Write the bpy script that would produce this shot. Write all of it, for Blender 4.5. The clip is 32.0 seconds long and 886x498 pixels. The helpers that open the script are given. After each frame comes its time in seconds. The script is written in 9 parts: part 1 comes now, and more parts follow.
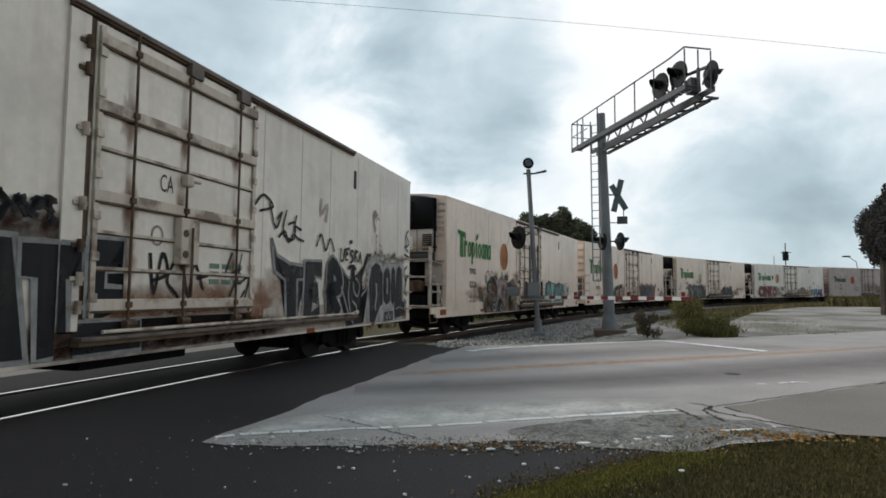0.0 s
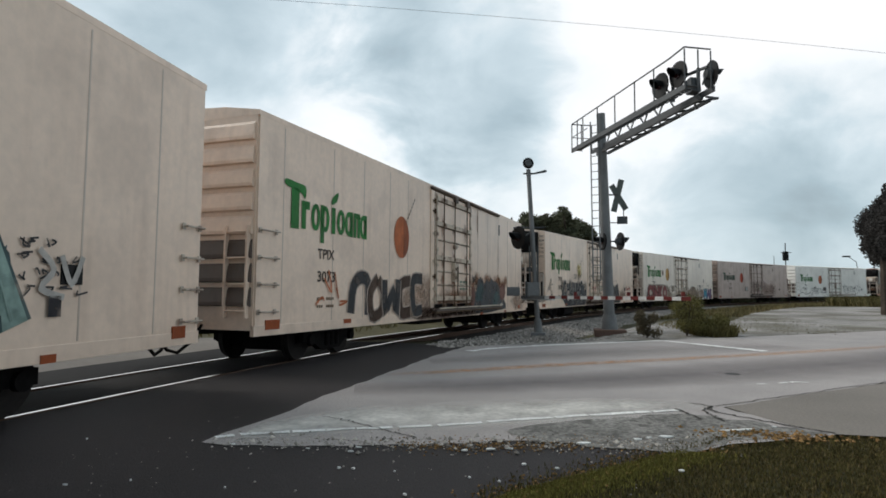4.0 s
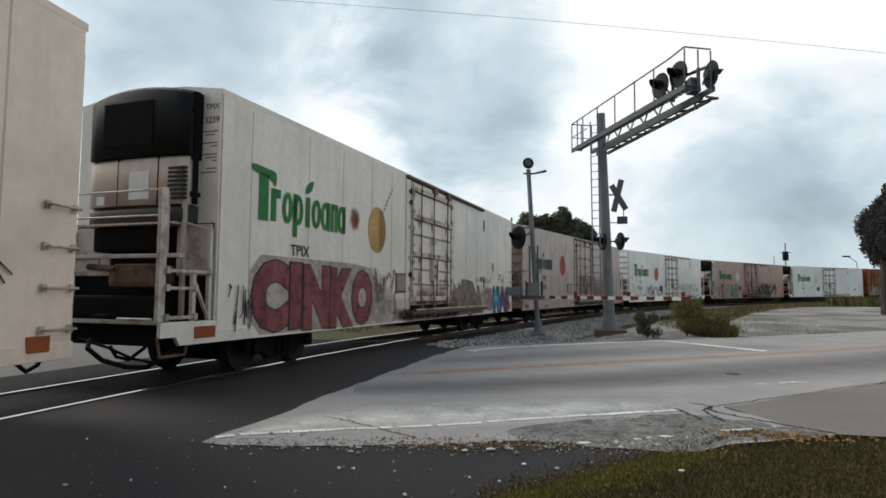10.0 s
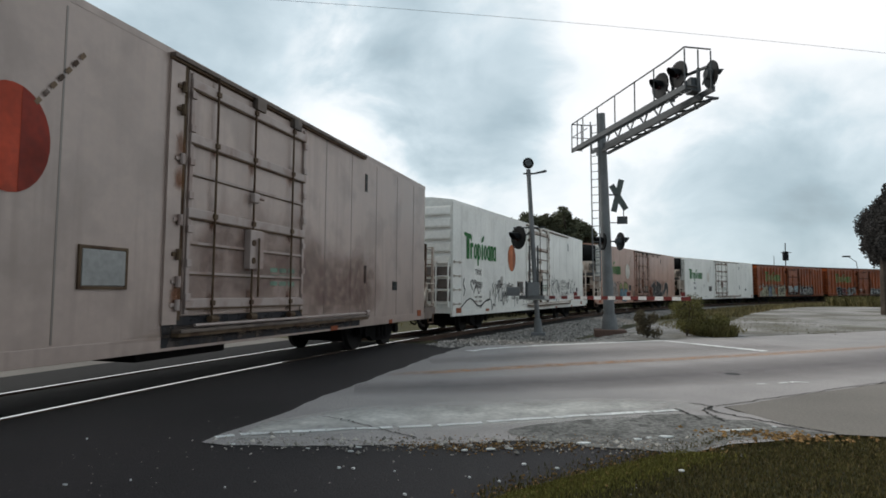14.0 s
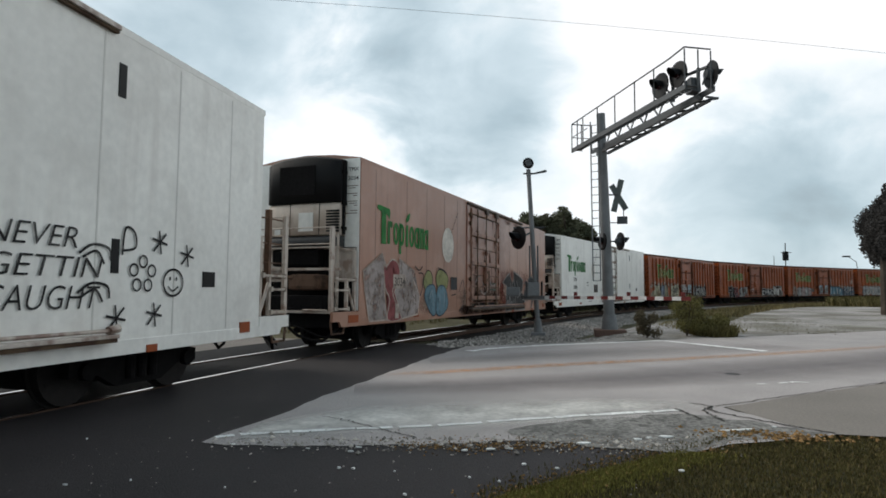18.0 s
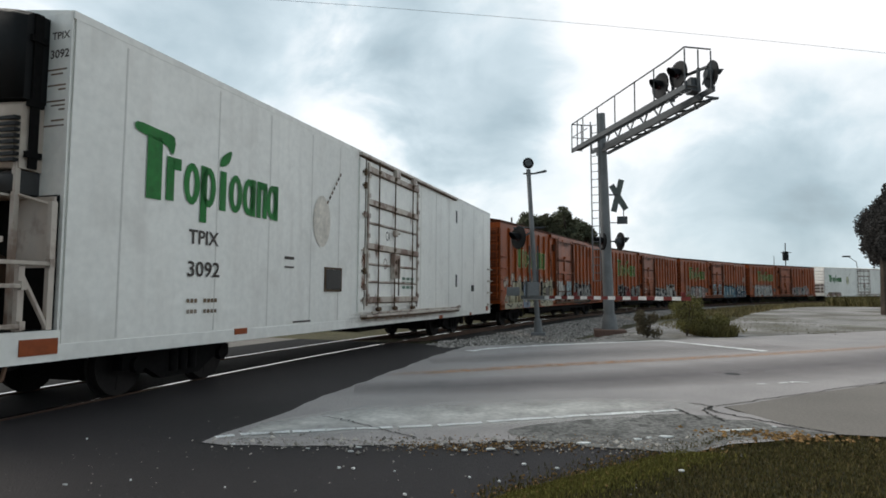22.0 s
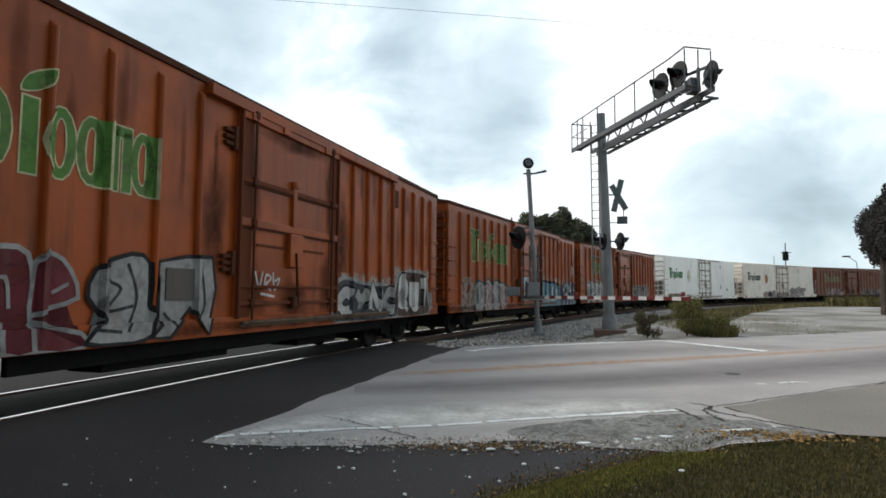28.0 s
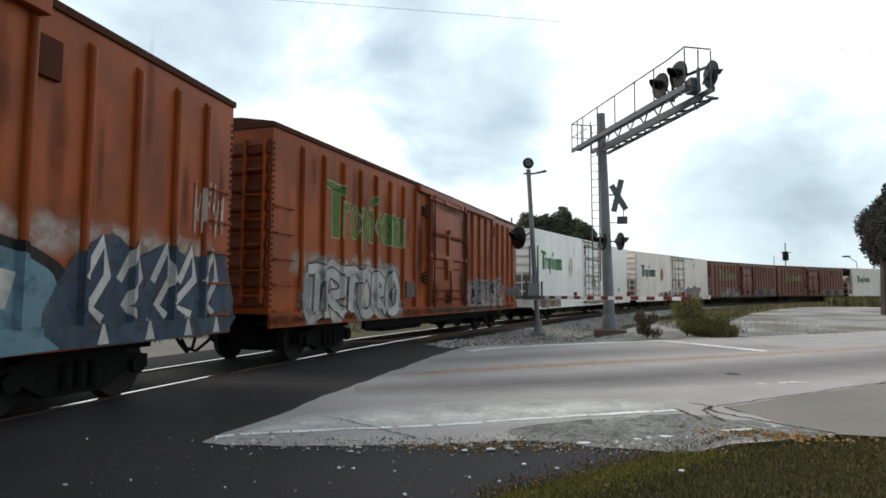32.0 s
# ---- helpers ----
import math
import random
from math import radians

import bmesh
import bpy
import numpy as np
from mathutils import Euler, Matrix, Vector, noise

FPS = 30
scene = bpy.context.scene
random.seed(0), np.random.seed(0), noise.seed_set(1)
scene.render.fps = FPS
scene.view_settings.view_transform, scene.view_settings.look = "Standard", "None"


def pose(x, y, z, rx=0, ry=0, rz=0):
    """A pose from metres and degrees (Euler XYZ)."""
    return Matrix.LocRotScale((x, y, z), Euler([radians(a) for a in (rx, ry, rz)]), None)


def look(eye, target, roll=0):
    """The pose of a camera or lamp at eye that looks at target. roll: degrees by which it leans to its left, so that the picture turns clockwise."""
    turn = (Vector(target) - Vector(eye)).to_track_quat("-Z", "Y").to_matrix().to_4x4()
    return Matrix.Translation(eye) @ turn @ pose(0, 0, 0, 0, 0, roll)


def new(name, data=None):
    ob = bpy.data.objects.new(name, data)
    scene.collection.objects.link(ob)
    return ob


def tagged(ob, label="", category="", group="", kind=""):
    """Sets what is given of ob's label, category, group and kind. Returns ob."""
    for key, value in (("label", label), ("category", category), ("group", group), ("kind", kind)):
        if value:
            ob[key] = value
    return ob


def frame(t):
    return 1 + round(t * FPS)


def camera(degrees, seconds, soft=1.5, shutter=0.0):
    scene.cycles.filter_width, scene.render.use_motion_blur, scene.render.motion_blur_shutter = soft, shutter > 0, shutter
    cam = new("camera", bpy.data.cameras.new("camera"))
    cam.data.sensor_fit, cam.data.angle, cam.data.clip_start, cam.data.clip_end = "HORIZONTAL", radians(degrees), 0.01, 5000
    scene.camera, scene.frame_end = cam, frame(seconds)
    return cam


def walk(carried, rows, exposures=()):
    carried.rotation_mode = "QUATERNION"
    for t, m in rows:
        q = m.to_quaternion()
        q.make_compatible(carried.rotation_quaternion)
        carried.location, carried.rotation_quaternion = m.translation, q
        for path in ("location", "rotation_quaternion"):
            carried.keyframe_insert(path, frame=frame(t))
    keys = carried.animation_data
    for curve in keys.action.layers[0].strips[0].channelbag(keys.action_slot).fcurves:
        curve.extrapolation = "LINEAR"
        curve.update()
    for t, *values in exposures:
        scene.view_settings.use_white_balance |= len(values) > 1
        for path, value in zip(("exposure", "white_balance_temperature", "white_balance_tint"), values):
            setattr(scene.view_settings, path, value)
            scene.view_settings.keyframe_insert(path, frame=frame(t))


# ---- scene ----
cam = camera(71.31, 32.0, soft=1.7)
EYE = (0.0, 0.0, 1.382)
VIEW = look(EYE, (0.97827, 0.19482, 1.382 + 0.07088), 0.44)
walk(cam, [(0.0, VIEW), (32.0, VIEW)], exposures=[(0.0, 0.0), (13.0, 0.0), (20.0, 0.08), (23.0, 0.04), (25.0, 0.22), (28.0, 0.34), (32.0, 0.38)])

# ---- sky and sun ----
world = bpy.data.worlds.new("overcast_sky")
scene.world = world
world.use_nodes = True


def sky():
    nt = world.node_tree
    nt.nodes.clear()
    N, L = nt.nodes.new, nt.links.new
    out, bg = N("ShaderNodeOutputWorld"), N("ShaderNodeBackground")
    co = N("ShaderNodeTexCoord")
    blue = N("ShaderNodeTexSky")
    blue.sky_type, blue.sun_disc = "NISHITA", False
    blue.sun_elevation, blue.sun_rotation = radians(46), radians(17)
    blue.air_density, blue.dust_density = 1.0, 2.0

    def noise_at(scale, detail, rough, stretch):
        mp, nz = N("ShaderNodeMapping"), N("ShaderNodeTexNoise")
        mp.inputs["Scale"].default_value = stretch
        nz.inputs["Scale"].default_value, nz.inputs["Detail"].default_value = scale, detail
        nz.inputs["Roughness"].default_value, nz.inputs["Distortion"].default_value = rough, 0.35
        L(co.outputs["Generated"], mp.inputs[0])
        L(mp.outputs[0], nz.inputs["Vector"])
        return nz.outputs[0]

    def op(kind, a, b):
        m = N("ShaderNodeMath")
        m.operation = kind
        for i, v in enumerate((a, b)):
            if isinstance(v, (int, float)):
                m.inputs[i].default_value = v
            else:
                L(v, m.inputs[i])
        return m.outputs[0]

    fine = noise_at(5.0, 7, 0.55, (1, 1, 1.6))
    broad = noise_at(1.7, 4, 0.5, (1, 1, 1.9))

    def bank(way, tight, weight):
        """A cloud bank round a direction, with a soft uneven rim."""
        dot = N("ShaderNodeVectorMath")
        dot.operation = "DOT_PRODUCT"
        dot.inputs[1].default_value = Vector(way).normalized()
        L(co.outputs["Generated"], dot.inputs[0])
        rim = op("ADD", dot.outputs["Value"], op("MULTIPLY", op("SUBTRACT", fine, 0.5), 0.035))
        mr = N("ShaderNodeMapRange")
        mr.interpolation_type = "SMOOTHSTEP"
        mr.inputs["From Min"].default_value, mr.inputs["From Max"].default_value = 1 - tight, 1 - tight * 0.12
        mr.inputs["To Max"].default_value = weight
        L(rim, mr.inputs["Value"])
        return mr.outputs[0]

    dark = None
    for way, tight, weight in CLOUDS:
        b = bank(way, tight, weight)
        dark = b if dark is None else op("ADD", dark, b)
    dark = op("ADD", dark, op("MULTIPLY", op("SUBTRACT", broad, 0.5), 1.0))
    dark = op("ADD", dark, op("MULTIPLY", op("SUBTRACT", fine, 0.5), 0.7))
    # unseen sky overhead, to the right and behind is dimmed to shape the light
    sep = N("ShaderNodeSeparateXYZ")
    L(co.outputs["Generated"], sep.inputs[0])
    for sock, a, b, amount in ((sep.outputs["Z"], 0.42, 0.85, 0.75), (op("MULTIPLY", sep.outputs["Y"], -1.0), 0.6, 0.95, 0.25), (op("MULTIPLY", sep.outputs["X"], -1.0), -0.1, 0.55, 0.6)):
        mr = N("ShaderNodeMapRange")
        mr.interpolation_type = "SMOOTHSTEP"
        mr.inputs["From Min"].default_value, mr.inputs["From Max"].default_value, mr.inputs["To Max"].default_value = a, b, amount
        L(sock, mr.inputs["Value"])
        dark = op("ADD", dark, mr.outputs[0])
    ramp = N("ShaderNodeValToRGB")
    e = ramp.color_ramp.elements
    e[0].position, e[0].color = 0.0, (1.0, 1.0, 1.0, 1)
    e[1].position, e[1].color = 1.0, (0.24, 0.29, 0.32, 1)
    for p, c in ((0.16, (0.94, 0.98, 1.0, 1)), (0.42, (0.62, 0.73, 0.785, 1)), (0.68, (0.42, 0.53, 0.585, 1))):
        n = e.new(p)
        n.color = c
    L(dark, ramp.inputs[0])
    mix, gain = N("ShaderNodeMix"), N("ShaderNodeMix")
    mix.data_type = gain.data_type = "RGBA"
    gain.blend_type = "MULTIPLY"
    gain.inputs["Factor"].default_value = 1.0
    gain.inputs["B"].default_value = (SKY_GAIN, SKY_GAIN, SKY_GAIN, 1)
    L(ramp.outputs[0], gain.inputs["A"])
    mix.inputs["Factor"].default_value = 0.9
    L(blue.outputs[0], mix.inputs["A"])
    L(gain.outputs["Result"], mix.inputs["B"])
    L(mix.outputs["Result"], bg.inputs["Color"])
    bg.inputs["Strength"].default_value = 0.11
    L(bg.outputs[0], out.inputs["Surface"])


# directions, widths and depths of the grey banks in the bright overcast
CLOUDS = [((0.93, 0.19, 0.38), 0.028, 0.42), ((0.88, 0.45, 0.42), 0.05, 0.35), ((0.95, -0.24, 0.08), 0.03, 0.22), ((0.86, -0.42, 0.15), 0.05, 0.22),
          ((0.75, 0.6, 0.5), 0.06, 0.35)]
SKY_GAIN = 10.0
sky()
sun = new("sun", bpy.data.lights.new("sun", "SUN"))
sun.data.energy, sun.data.angle, sun.data.color = 1.7, radians(34), (1.0, 0.93, 0.83)
sun.matrix_world = look((0, 0, 50), (-14, -46, 8))
scene.view_settings.exposure = 0.0

# ---- materials ----


def tint(hexa):
    """Linear colour from an sRGB hex string."""
    v = [int(hexa[i:i + 2], 16) / 255 for i in (0, 2, 4)]
    return tuple(c / 12.92 if c < 0.04045 else ((c + 0.055) / 1.055) ** 2.4 for c in v) + (1,)


MATS = {}


def mat(name, base, rough=0.6, metal=0.0, grain=0.12, scale=14.0, blotch=0.2, blotch_scale=0.9, bump=0.15, streak=None, streak_amount=0.0, vary=0.0, spec=0.2, stretch=(1, 1, 1), patch=None, patch_amount=0.0, patch_scale=3.0, patch_from=0.52, stain=None, wear=0.0):
    """A procedural surface: base colour with grain, blotches, streaks running down it and fine relief."""
    if name in MATS:
        return MATS[name]
    m = bpy.data.materials.new(name)
    m.use_nodes = True
    MATS[name] = m
    nt = m.node_tree
    N, L = nt.nodes.new, nt.links.new
    b = nt.nodes["Principled BSDF"]
    b.inputs["Roughness"].default_value, b.inputs["Metallic"].default_value = rough, metal
    b.inputs["Specular IOR Level"].default_value = spec
    co = N("ShaderNodeTexCoord")
    mp0 = N("ShaderNodeMapping")
    mp0.inputs["Scale"].default_value = stretch
    shift, far = N("ShaderNodeObjectInfo"), N("ShaderNodeVectorMath")
    far.operation = "MULTIPLY_ADD"
    far.inputs[1].default_value = (37.0, 53.0, 3.0)
    L(shift.outputs["Random"], far.inputs[0])
    L(co.outputs["Object"], far.inputs[2])
    L(far.outputs[0], mp0.inputs[0])
    src = mp0.outputs[0]

    def nz(s, det, vec=src):
        n = N("ShaderNodeTexNoise")
        n.inputs["Scale"].default_value, n.inputs["Detail"].default_value = s, det
        L(vec, n.inputs["Vector"])
        return n.outputs[0]

    def lerp(a, bcol, fac, mode="MIX"):
        x = N("ShaderNodeMix")
        x.data_type, x.blend_type = "RGBA", mode
        for key, v in (("A", a), ("B", bcol), ("Factor", fac)):
            if isinstance(v, (tuple, float, int)):
                x.inputs[key].default_value = v
            else:
                L(v, x.inputs[key])
        return x.outputs["Result"]

    def rng(v, a, c, lo, hi):
        r = N("ShaderNodeMapRange")
        r.inputs["From Min"].default_value, r.inputs["From Max"].default_value = a, c
        r.inputs["To Min"].default_value, r.inputs["To Max"].default_value = lo, hi
        L(v, r.inputs["Value"])
        return r.outputs[0]

    def grey(v):
        c = N("ShaderNodeCombineColor")
        for i in range(3):
            L(v, c.inputs[i])
        return c.outputs[0]

    fine = nz(scale, 6)
    col = lerp(base, grey(rng(fine, 0.3, 0.7, 1 - grain, 1 + grain)), 1.0, "MULTIPLY")
    col = lerp(col, grey(rng(nz(blotch_scale, 4), 0.3, 0.7, 1 - blotch, 1 + blotch * 0.6)), 1.0, "MULTIPLY")
    if streak:
        mp = N("ShaderNodeMapping")
        mp.inputs["Scale"].default_value = (1, 1, 0.07)
        L(far.outputs[0], mp.inputs[0])
        s1 = nz(5.0, 5, mp.outputs[0])
        s2 = nz(0.7, 4)
        mul = N("ShaderNodeMath")
        mul.operation = "MULTIPLY"
        L(rng(s1, 0.48, 0.72, 0, 1), mul.inputs[0])
        L(rng(s2, 0.40, 0.65, 0.15, 1), mul.inputs[1])
        col = lerp(col, streak, rng(mul.outputs[0], 0, 1, 0, streak_amount))
    if patch:
        p = nz(patch_scale, 8)
        col = lerp(col, patch, rng(p, patch_from, patch_from + 0.12, 0, patch_amount))
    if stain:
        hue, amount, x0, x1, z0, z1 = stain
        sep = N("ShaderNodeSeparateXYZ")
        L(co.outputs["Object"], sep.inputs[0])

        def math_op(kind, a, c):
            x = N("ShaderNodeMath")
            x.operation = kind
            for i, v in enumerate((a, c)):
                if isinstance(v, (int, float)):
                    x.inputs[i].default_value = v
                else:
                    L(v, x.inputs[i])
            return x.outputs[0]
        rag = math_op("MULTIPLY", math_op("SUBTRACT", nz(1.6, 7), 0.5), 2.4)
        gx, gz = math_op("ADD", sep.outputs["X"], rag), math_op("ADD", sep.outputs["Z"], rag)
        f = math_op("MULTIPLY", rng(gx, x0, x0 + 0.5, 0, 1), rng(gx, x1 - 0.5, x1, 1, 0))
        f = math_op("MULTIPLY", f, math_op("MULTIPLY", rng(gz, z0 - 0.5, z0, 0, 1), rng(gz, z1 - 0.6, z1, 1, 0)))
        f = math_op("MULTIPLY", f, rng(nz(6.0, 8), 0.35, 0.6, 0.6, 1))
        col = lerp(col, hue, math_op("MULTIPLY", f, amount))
    if vary:
        oi = N("ShaderNodeObjectInfo")
        col = lerp(col, grey(rng(oi.outputs["Random"], 0, 1, 1 - vary, 1 + vary)), 1.0, "MULTIPLY")
    L(col, b.inputs["Base Color"])
    if wear:
        L(rng(nz(4.0, 12), 0.36, 0.52, 1 - wear, 1), b.inputs["Alpha"])
    if bump:
        bp = N("ShaderNodeBump")
        bp.inputs["Strength"].default_value, bp.inputs["Distance"].default_value = bump, 0.02
        L(fine, bp.inputs["Height"])
        L(bp.outputs[0], b.inputs["Normal"])
    L(rng(fine, 0.2, 0.8, max(rough - 0.1, 0.02), min(rough + 0.1, 1)), b.inputs["Roughness"])
    return m


asphalt = mat("dark_asphalt", (0.024, 0.0195, 0.0205, 1), 0.72, 0, 0.7, 70, 0.35, 0.5, 0.7, spec=0.3)
road_pale = mat("worn_pale_asphalt", (0.385, 0.35, 0.338, 1), 0.8, 0, 0.3, 45, 0.1, 0.9, 0.45, spec=0.25, patch=(0.33, 0.302, 0.294, 1), patch_amount=0.35, patch_scale=1.4, patch_from=0.5)
concrete = mat("driveway_concrete", (0.225, 0.20, 0.178, 1), 0.9, 0, 0.15, 30, 0.15, 0.4, 0.3)
line_white = mat("road_paint_white", (0.84, 0.83, 0.81, 1), 0.8, 0, 0.25, 40, 0.2, 2.5, 0.3)
ground_mat = mat("dry_grass_ground", (0.065, 0.058, 0.026, 1), 1.0, 0, 0.5, 9, 0.4, 0.3, 0.6)
beyond_mat = mat("pale_street_beyond", (0.19, 0.178, 0.165, 1), 0.9, 0, 0.25, 45, 0.22, 0.28, 0.4, spec=0.15)
gravel_mat = mat("gravel", (0.32, 0.30, 0.285, 1), 0.95, 0, 0.5, 38, 0.4, 0.35, 1.0, patch=(0.13, 0.118, 0.085, 1), patch_amount=0.75, patch_scale=0.22, patch_from=0.47)
# ballast colour holds both its oil and the shade under the train
shade_ballast = mat("oily_shaded_ballast", (0.035, 0.031, 0.029, 1), 0.95, 0, 0.55, 22, 0.3, 0.5, 1.0)
# rubber tone taken near-black to hold the shade cast by the cars
rubber = mat("shaded_crossing_rubber", (0.012, 0.0115, 0.012, 1), 0.85, 0, 0.4, 40, 0.3, 1.0, 0.4, spec=0.1)
ballast_mat = mat("ballast_stone", (0.28, 0.255, 0.235, 1), 0.95, 0, 0.55, 22, 0.3, 0.5, 1.0)
tie_mat = mat("weathered_tie_wood", (0.07, 0.055, 0.045, 1), 0.95, 0, 0.3, 20, 0.2, 1.5, 0.6, stretch=(6, 0.6, 6))
rail_side = mat("rail_rust", (0.09, 0.055, 0.04, 1), 0.8, 0.2, 0.3, 20, 0.2, 1.0, 0.4)
rail_top = mat("rail_polished", (0.60, 0.60, 0.61, 1), 0.12, 1.0, 0.05, 30, 0.05, 1, 0.0)
galv = mat("galvanised_steel", (0.105, 0.11, 0.115, 1), 0.6, 0.3, 0.12, 18, 0.2, 1.4, 0.1)
alu_dull = mat("dull_aluminium", (0.21, 0.212, 0.215, 1), 0.55, 0.3, 0.1, 18, 0.2, 1.4, 0.1)
black_metal = mat("black_paint", (0.007, 0.007, 0.008, 1), 0.5, 0, 0.2, 16, 0.2, 1.5, 0.1)
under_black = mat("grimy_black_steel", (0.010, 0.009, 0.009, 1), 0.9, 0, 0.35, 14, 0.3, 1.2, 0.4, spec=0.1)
wheel_mat = mat("wheel_steel", (0.022, 0.019, 0.018, 1), 0.75, 0.2, 0.25, 14, 0.25, 2, 0.3)
red_paint = mat("reflective_red", (0.17, 0.035, 0.032, 1), 0.5, 0, 0.1, 20, 0.15, 2, 0.05)
white_paint = mat("white_board_paint", (0.55, 0.55, 0.54, 1), 0.55, 0, 0.08, 20, 0.12, 2, 0.05)

# ---- mesh helpers ----


def part(name, bm, material, parent=None, label=""):
    me = bpy.data.meshes.new(name)
    bm.normal_update()
    bm.to_mesh(me)
    bm.free()
    me.materials.append(material)
    return again(name, me, parent, label)


def again(name, me, parent=None, label="", m=None):
    ob = new(name, me)
    if parent:
        ob.parent = parent
    if m is not None:
        ob.matrix_basis = m
    if label:
        ob["label"] = label
    return ob


def box(bm, x0, x1, y0, y1, z0, z1, bev=0.0, m=None):
    """A box, its vertical or all edges broken by bev."""
    r = bmesh.ops.create_cube(bm, size=1.0)["verts"]
    for v in r:
        v.co = ((x0 + x1) / 2 + v.co.x * (x1 - x0), (y0 + y1) / 2 + v.co.y * (y1 - y0), (z0 + z1) / 2 + v.co.z * (z1 - z0))
    if bev:
        es = {e for v in r for e in v.link_edges}
        r = list({v for f in bmesh.ops.bevel(bm, geom=list(es), offset=bev, segments=2, affect="EDGES", profile=0.6)["faces"] for v in f.verts} | {v for v in r if v.is_valid})
    if m is not None:
        bmesh.ops.transform(bm, matrix=m, verts=r)
    return r


def tube(bm, a, b, r, n=8, r2=None):
    """A round bar from a to b."""
    a, b = Vector(a), Vector(b)
    q = (b - a).to_track_quat("Z", "Y").to_matrix().to_4x4()
    return bmesh.ops.create_cone(bm, cap_ends=True, segments=n, radius1=r, radius2=r if r2 is None else r2, depth=(b - a).length, matrix=Matrix.Translation((a + b) / 2) @ q)["verts"]


def pipe_through(bm, pts, r, n=7):
    """One bent round bar through the given places."""
    pts = [Vector(p) for p in pts]
    last = None
    for i, p in enumerate(pts):
        d = (pts[min(i + 1, len(pts) - 1)] - pts[max(i - 1, 0)]).normalized()
        u = d.cross(Vector((0.2, 0.1, 1))).normalized()
        w = d.cross(u)
        row = [bm.verts.new(p + u * math.cos(6.2832 * k / n) * r + w * math.sin(6.2832 * k / n) * r) for k in range(n)]
        if last:
            for k in range(n):
                bm.faces.new((last[k], last[(k + 1) % n], row[(k + 1) % n], row[k]))
        else:
            bm.faces.new(row[::-1])
        last = row
    bm.faces.new(last)
    bmesh.ops.recalc_face_normals(bm, faces=bm.faces)


def poly(bm, pts, z):
    return bm.faces.new([bm.verts.new((p[0], p[1], z)) for p in pts])


def smooth(a, b, v):
    v = min(max((v - a) / (b - a), 0), 1)
    return v * v * (3 - 2 * v)


# ---- the line: a right-hand curve with easing, in 0.5 m steps ----
KNOT = [-30, -10, 10, 25, 40, 60, 80, 100, 120, 180, 200]
BEND = [0, -11.3, -8.69, -7.65, -6.69, -8.10, -8.06, -6.71, -6.74, -6.74, 0]
STEP = 0.5
ARC = np.arange(-270, 450, STEP)
ZERO = int(270 / STEP)
TURN = np.cumsum(np.interp(ARC, KNOT, BEND)) * 1e-3 * STEP
TURN -= TURN[ZERO]
LX, LY = np.cumsum(np.cos(TURN)) * STEP, np.cumsum(np.sin(TURN)) * STEP
LX -= LX[ZERO]
LY += 6.877 - LY[ZERO]
GRADE = 0.0091


def line(s, lateral=0.0):
    """A place on the line at arc s, lateral metres to the camera's side, at rail height."""
    x, y, a = np.interp(s, ARC, LX), np.interp(s, ARC, LY), np.interp(s, ARC, TURN)
    return float(x + math.sin(a) * lateral), float(y - math.cos(a) * lateral), GRADE * min(max(0, s - 30), 130), float(a)


def nearest(x, y):
    i = int(np.argmin((LX - x) ** 2 + (LY - y) ** 2))
    return float(ARC[i]), float(math.hypot(LX[i] - x, LY[i] - y))


def land(x, y):
    """The height of the ground."""
    r = math.hypot(x, y)
    s, d = nearest(x, y)
    base = GRADE * min(max(0, r - 30), 130)
    dip = 0.42 * smooth(17, 26, s) * (1 - smooth(4.0, 7.0, d)) + 0.42 * smooth(14, 24, -s) * (1 - smooth(4.0, 7.0, d))
    return base - 0.05 - dip


def ribbon(name, s0, s1, step, profile, material, parent=None, smooth_shade=False):
    """A section swept along the line: profile is a list of (lateral, height)."""
    bm = bmesh.new()
    last = None
    for s in np.arange(s0, s1 + step / 2, step):
        row = []
        for lat, h in profile:
            x, y, z, a = line(s, lat)
            row.append(bm.verts.new((x, y, z + h)))
        if last:
            for i in range(len(row) - 1):
                bm.faces.new((last[i], last[i + 1], row[i + 1], row[i]))
        last = row
    bmesh.ops.recalc_face_normals(bm, faces=bm.faces)
    return part(name, bm, material, parent)


def ground():
    """One sheet out to the horizon, fine near the crossing."""
    bm = bmesh.new()
    rings = [0.0, 3, 6, 9, 12, 15, 18, 21, 24, 27, 30, 34, 38, 43, 48, 54, 60, 67, 75, 84, 94, 105, 118, 132, 150, 180, 230, 320, 500, 900, 1800, 3500]
    n = 160
    last = None
    for r in rings:
        if r == 0:
            c = bm.verts.new((0, 0, land(0, 0)))
            continue
        row = []
        for i in range(n):
            a = 2 * math.pi * i / n
            x, y = r * math.cos(a), r * math.sin(a)
            row.append(bm.verts.new((x, y, land(x, y))))
        for i in range(n):
            j = (i + 1) % n
            if last is None:
                bm.faces.new((c, row[i], row[j]))
            else:
                bm.faces.new((last[i], row[i], row[j], last[j]))
        last = row
    for f in bm.faces:
        f.smooth = True
    return tagged(part("ground", bm, ground_mat), "dry olive grass and dirt ground round the crossing", "ground", kind="structure")


ground()


def jag(pts, amount, step, seed):
    """An outline with a ragged edge."""
    rnd = random.Random(seed)
    out = []
    for a, b in zip(pts, pts[1:] + pts[:1]):
        d = math.hypot(b[0] - a[0], b[1] - a[1])
        n = max(1, int(d / step))
        for i in range(n):
            t = i / n
            w = amount if i else 0
            out.append((a[0] + (b[0] - a[0]) * t + rnd.uniform(-w, w), a[1] + (b[1] - a[1]) * t + rnd.uniform(-w, w)))
    return out


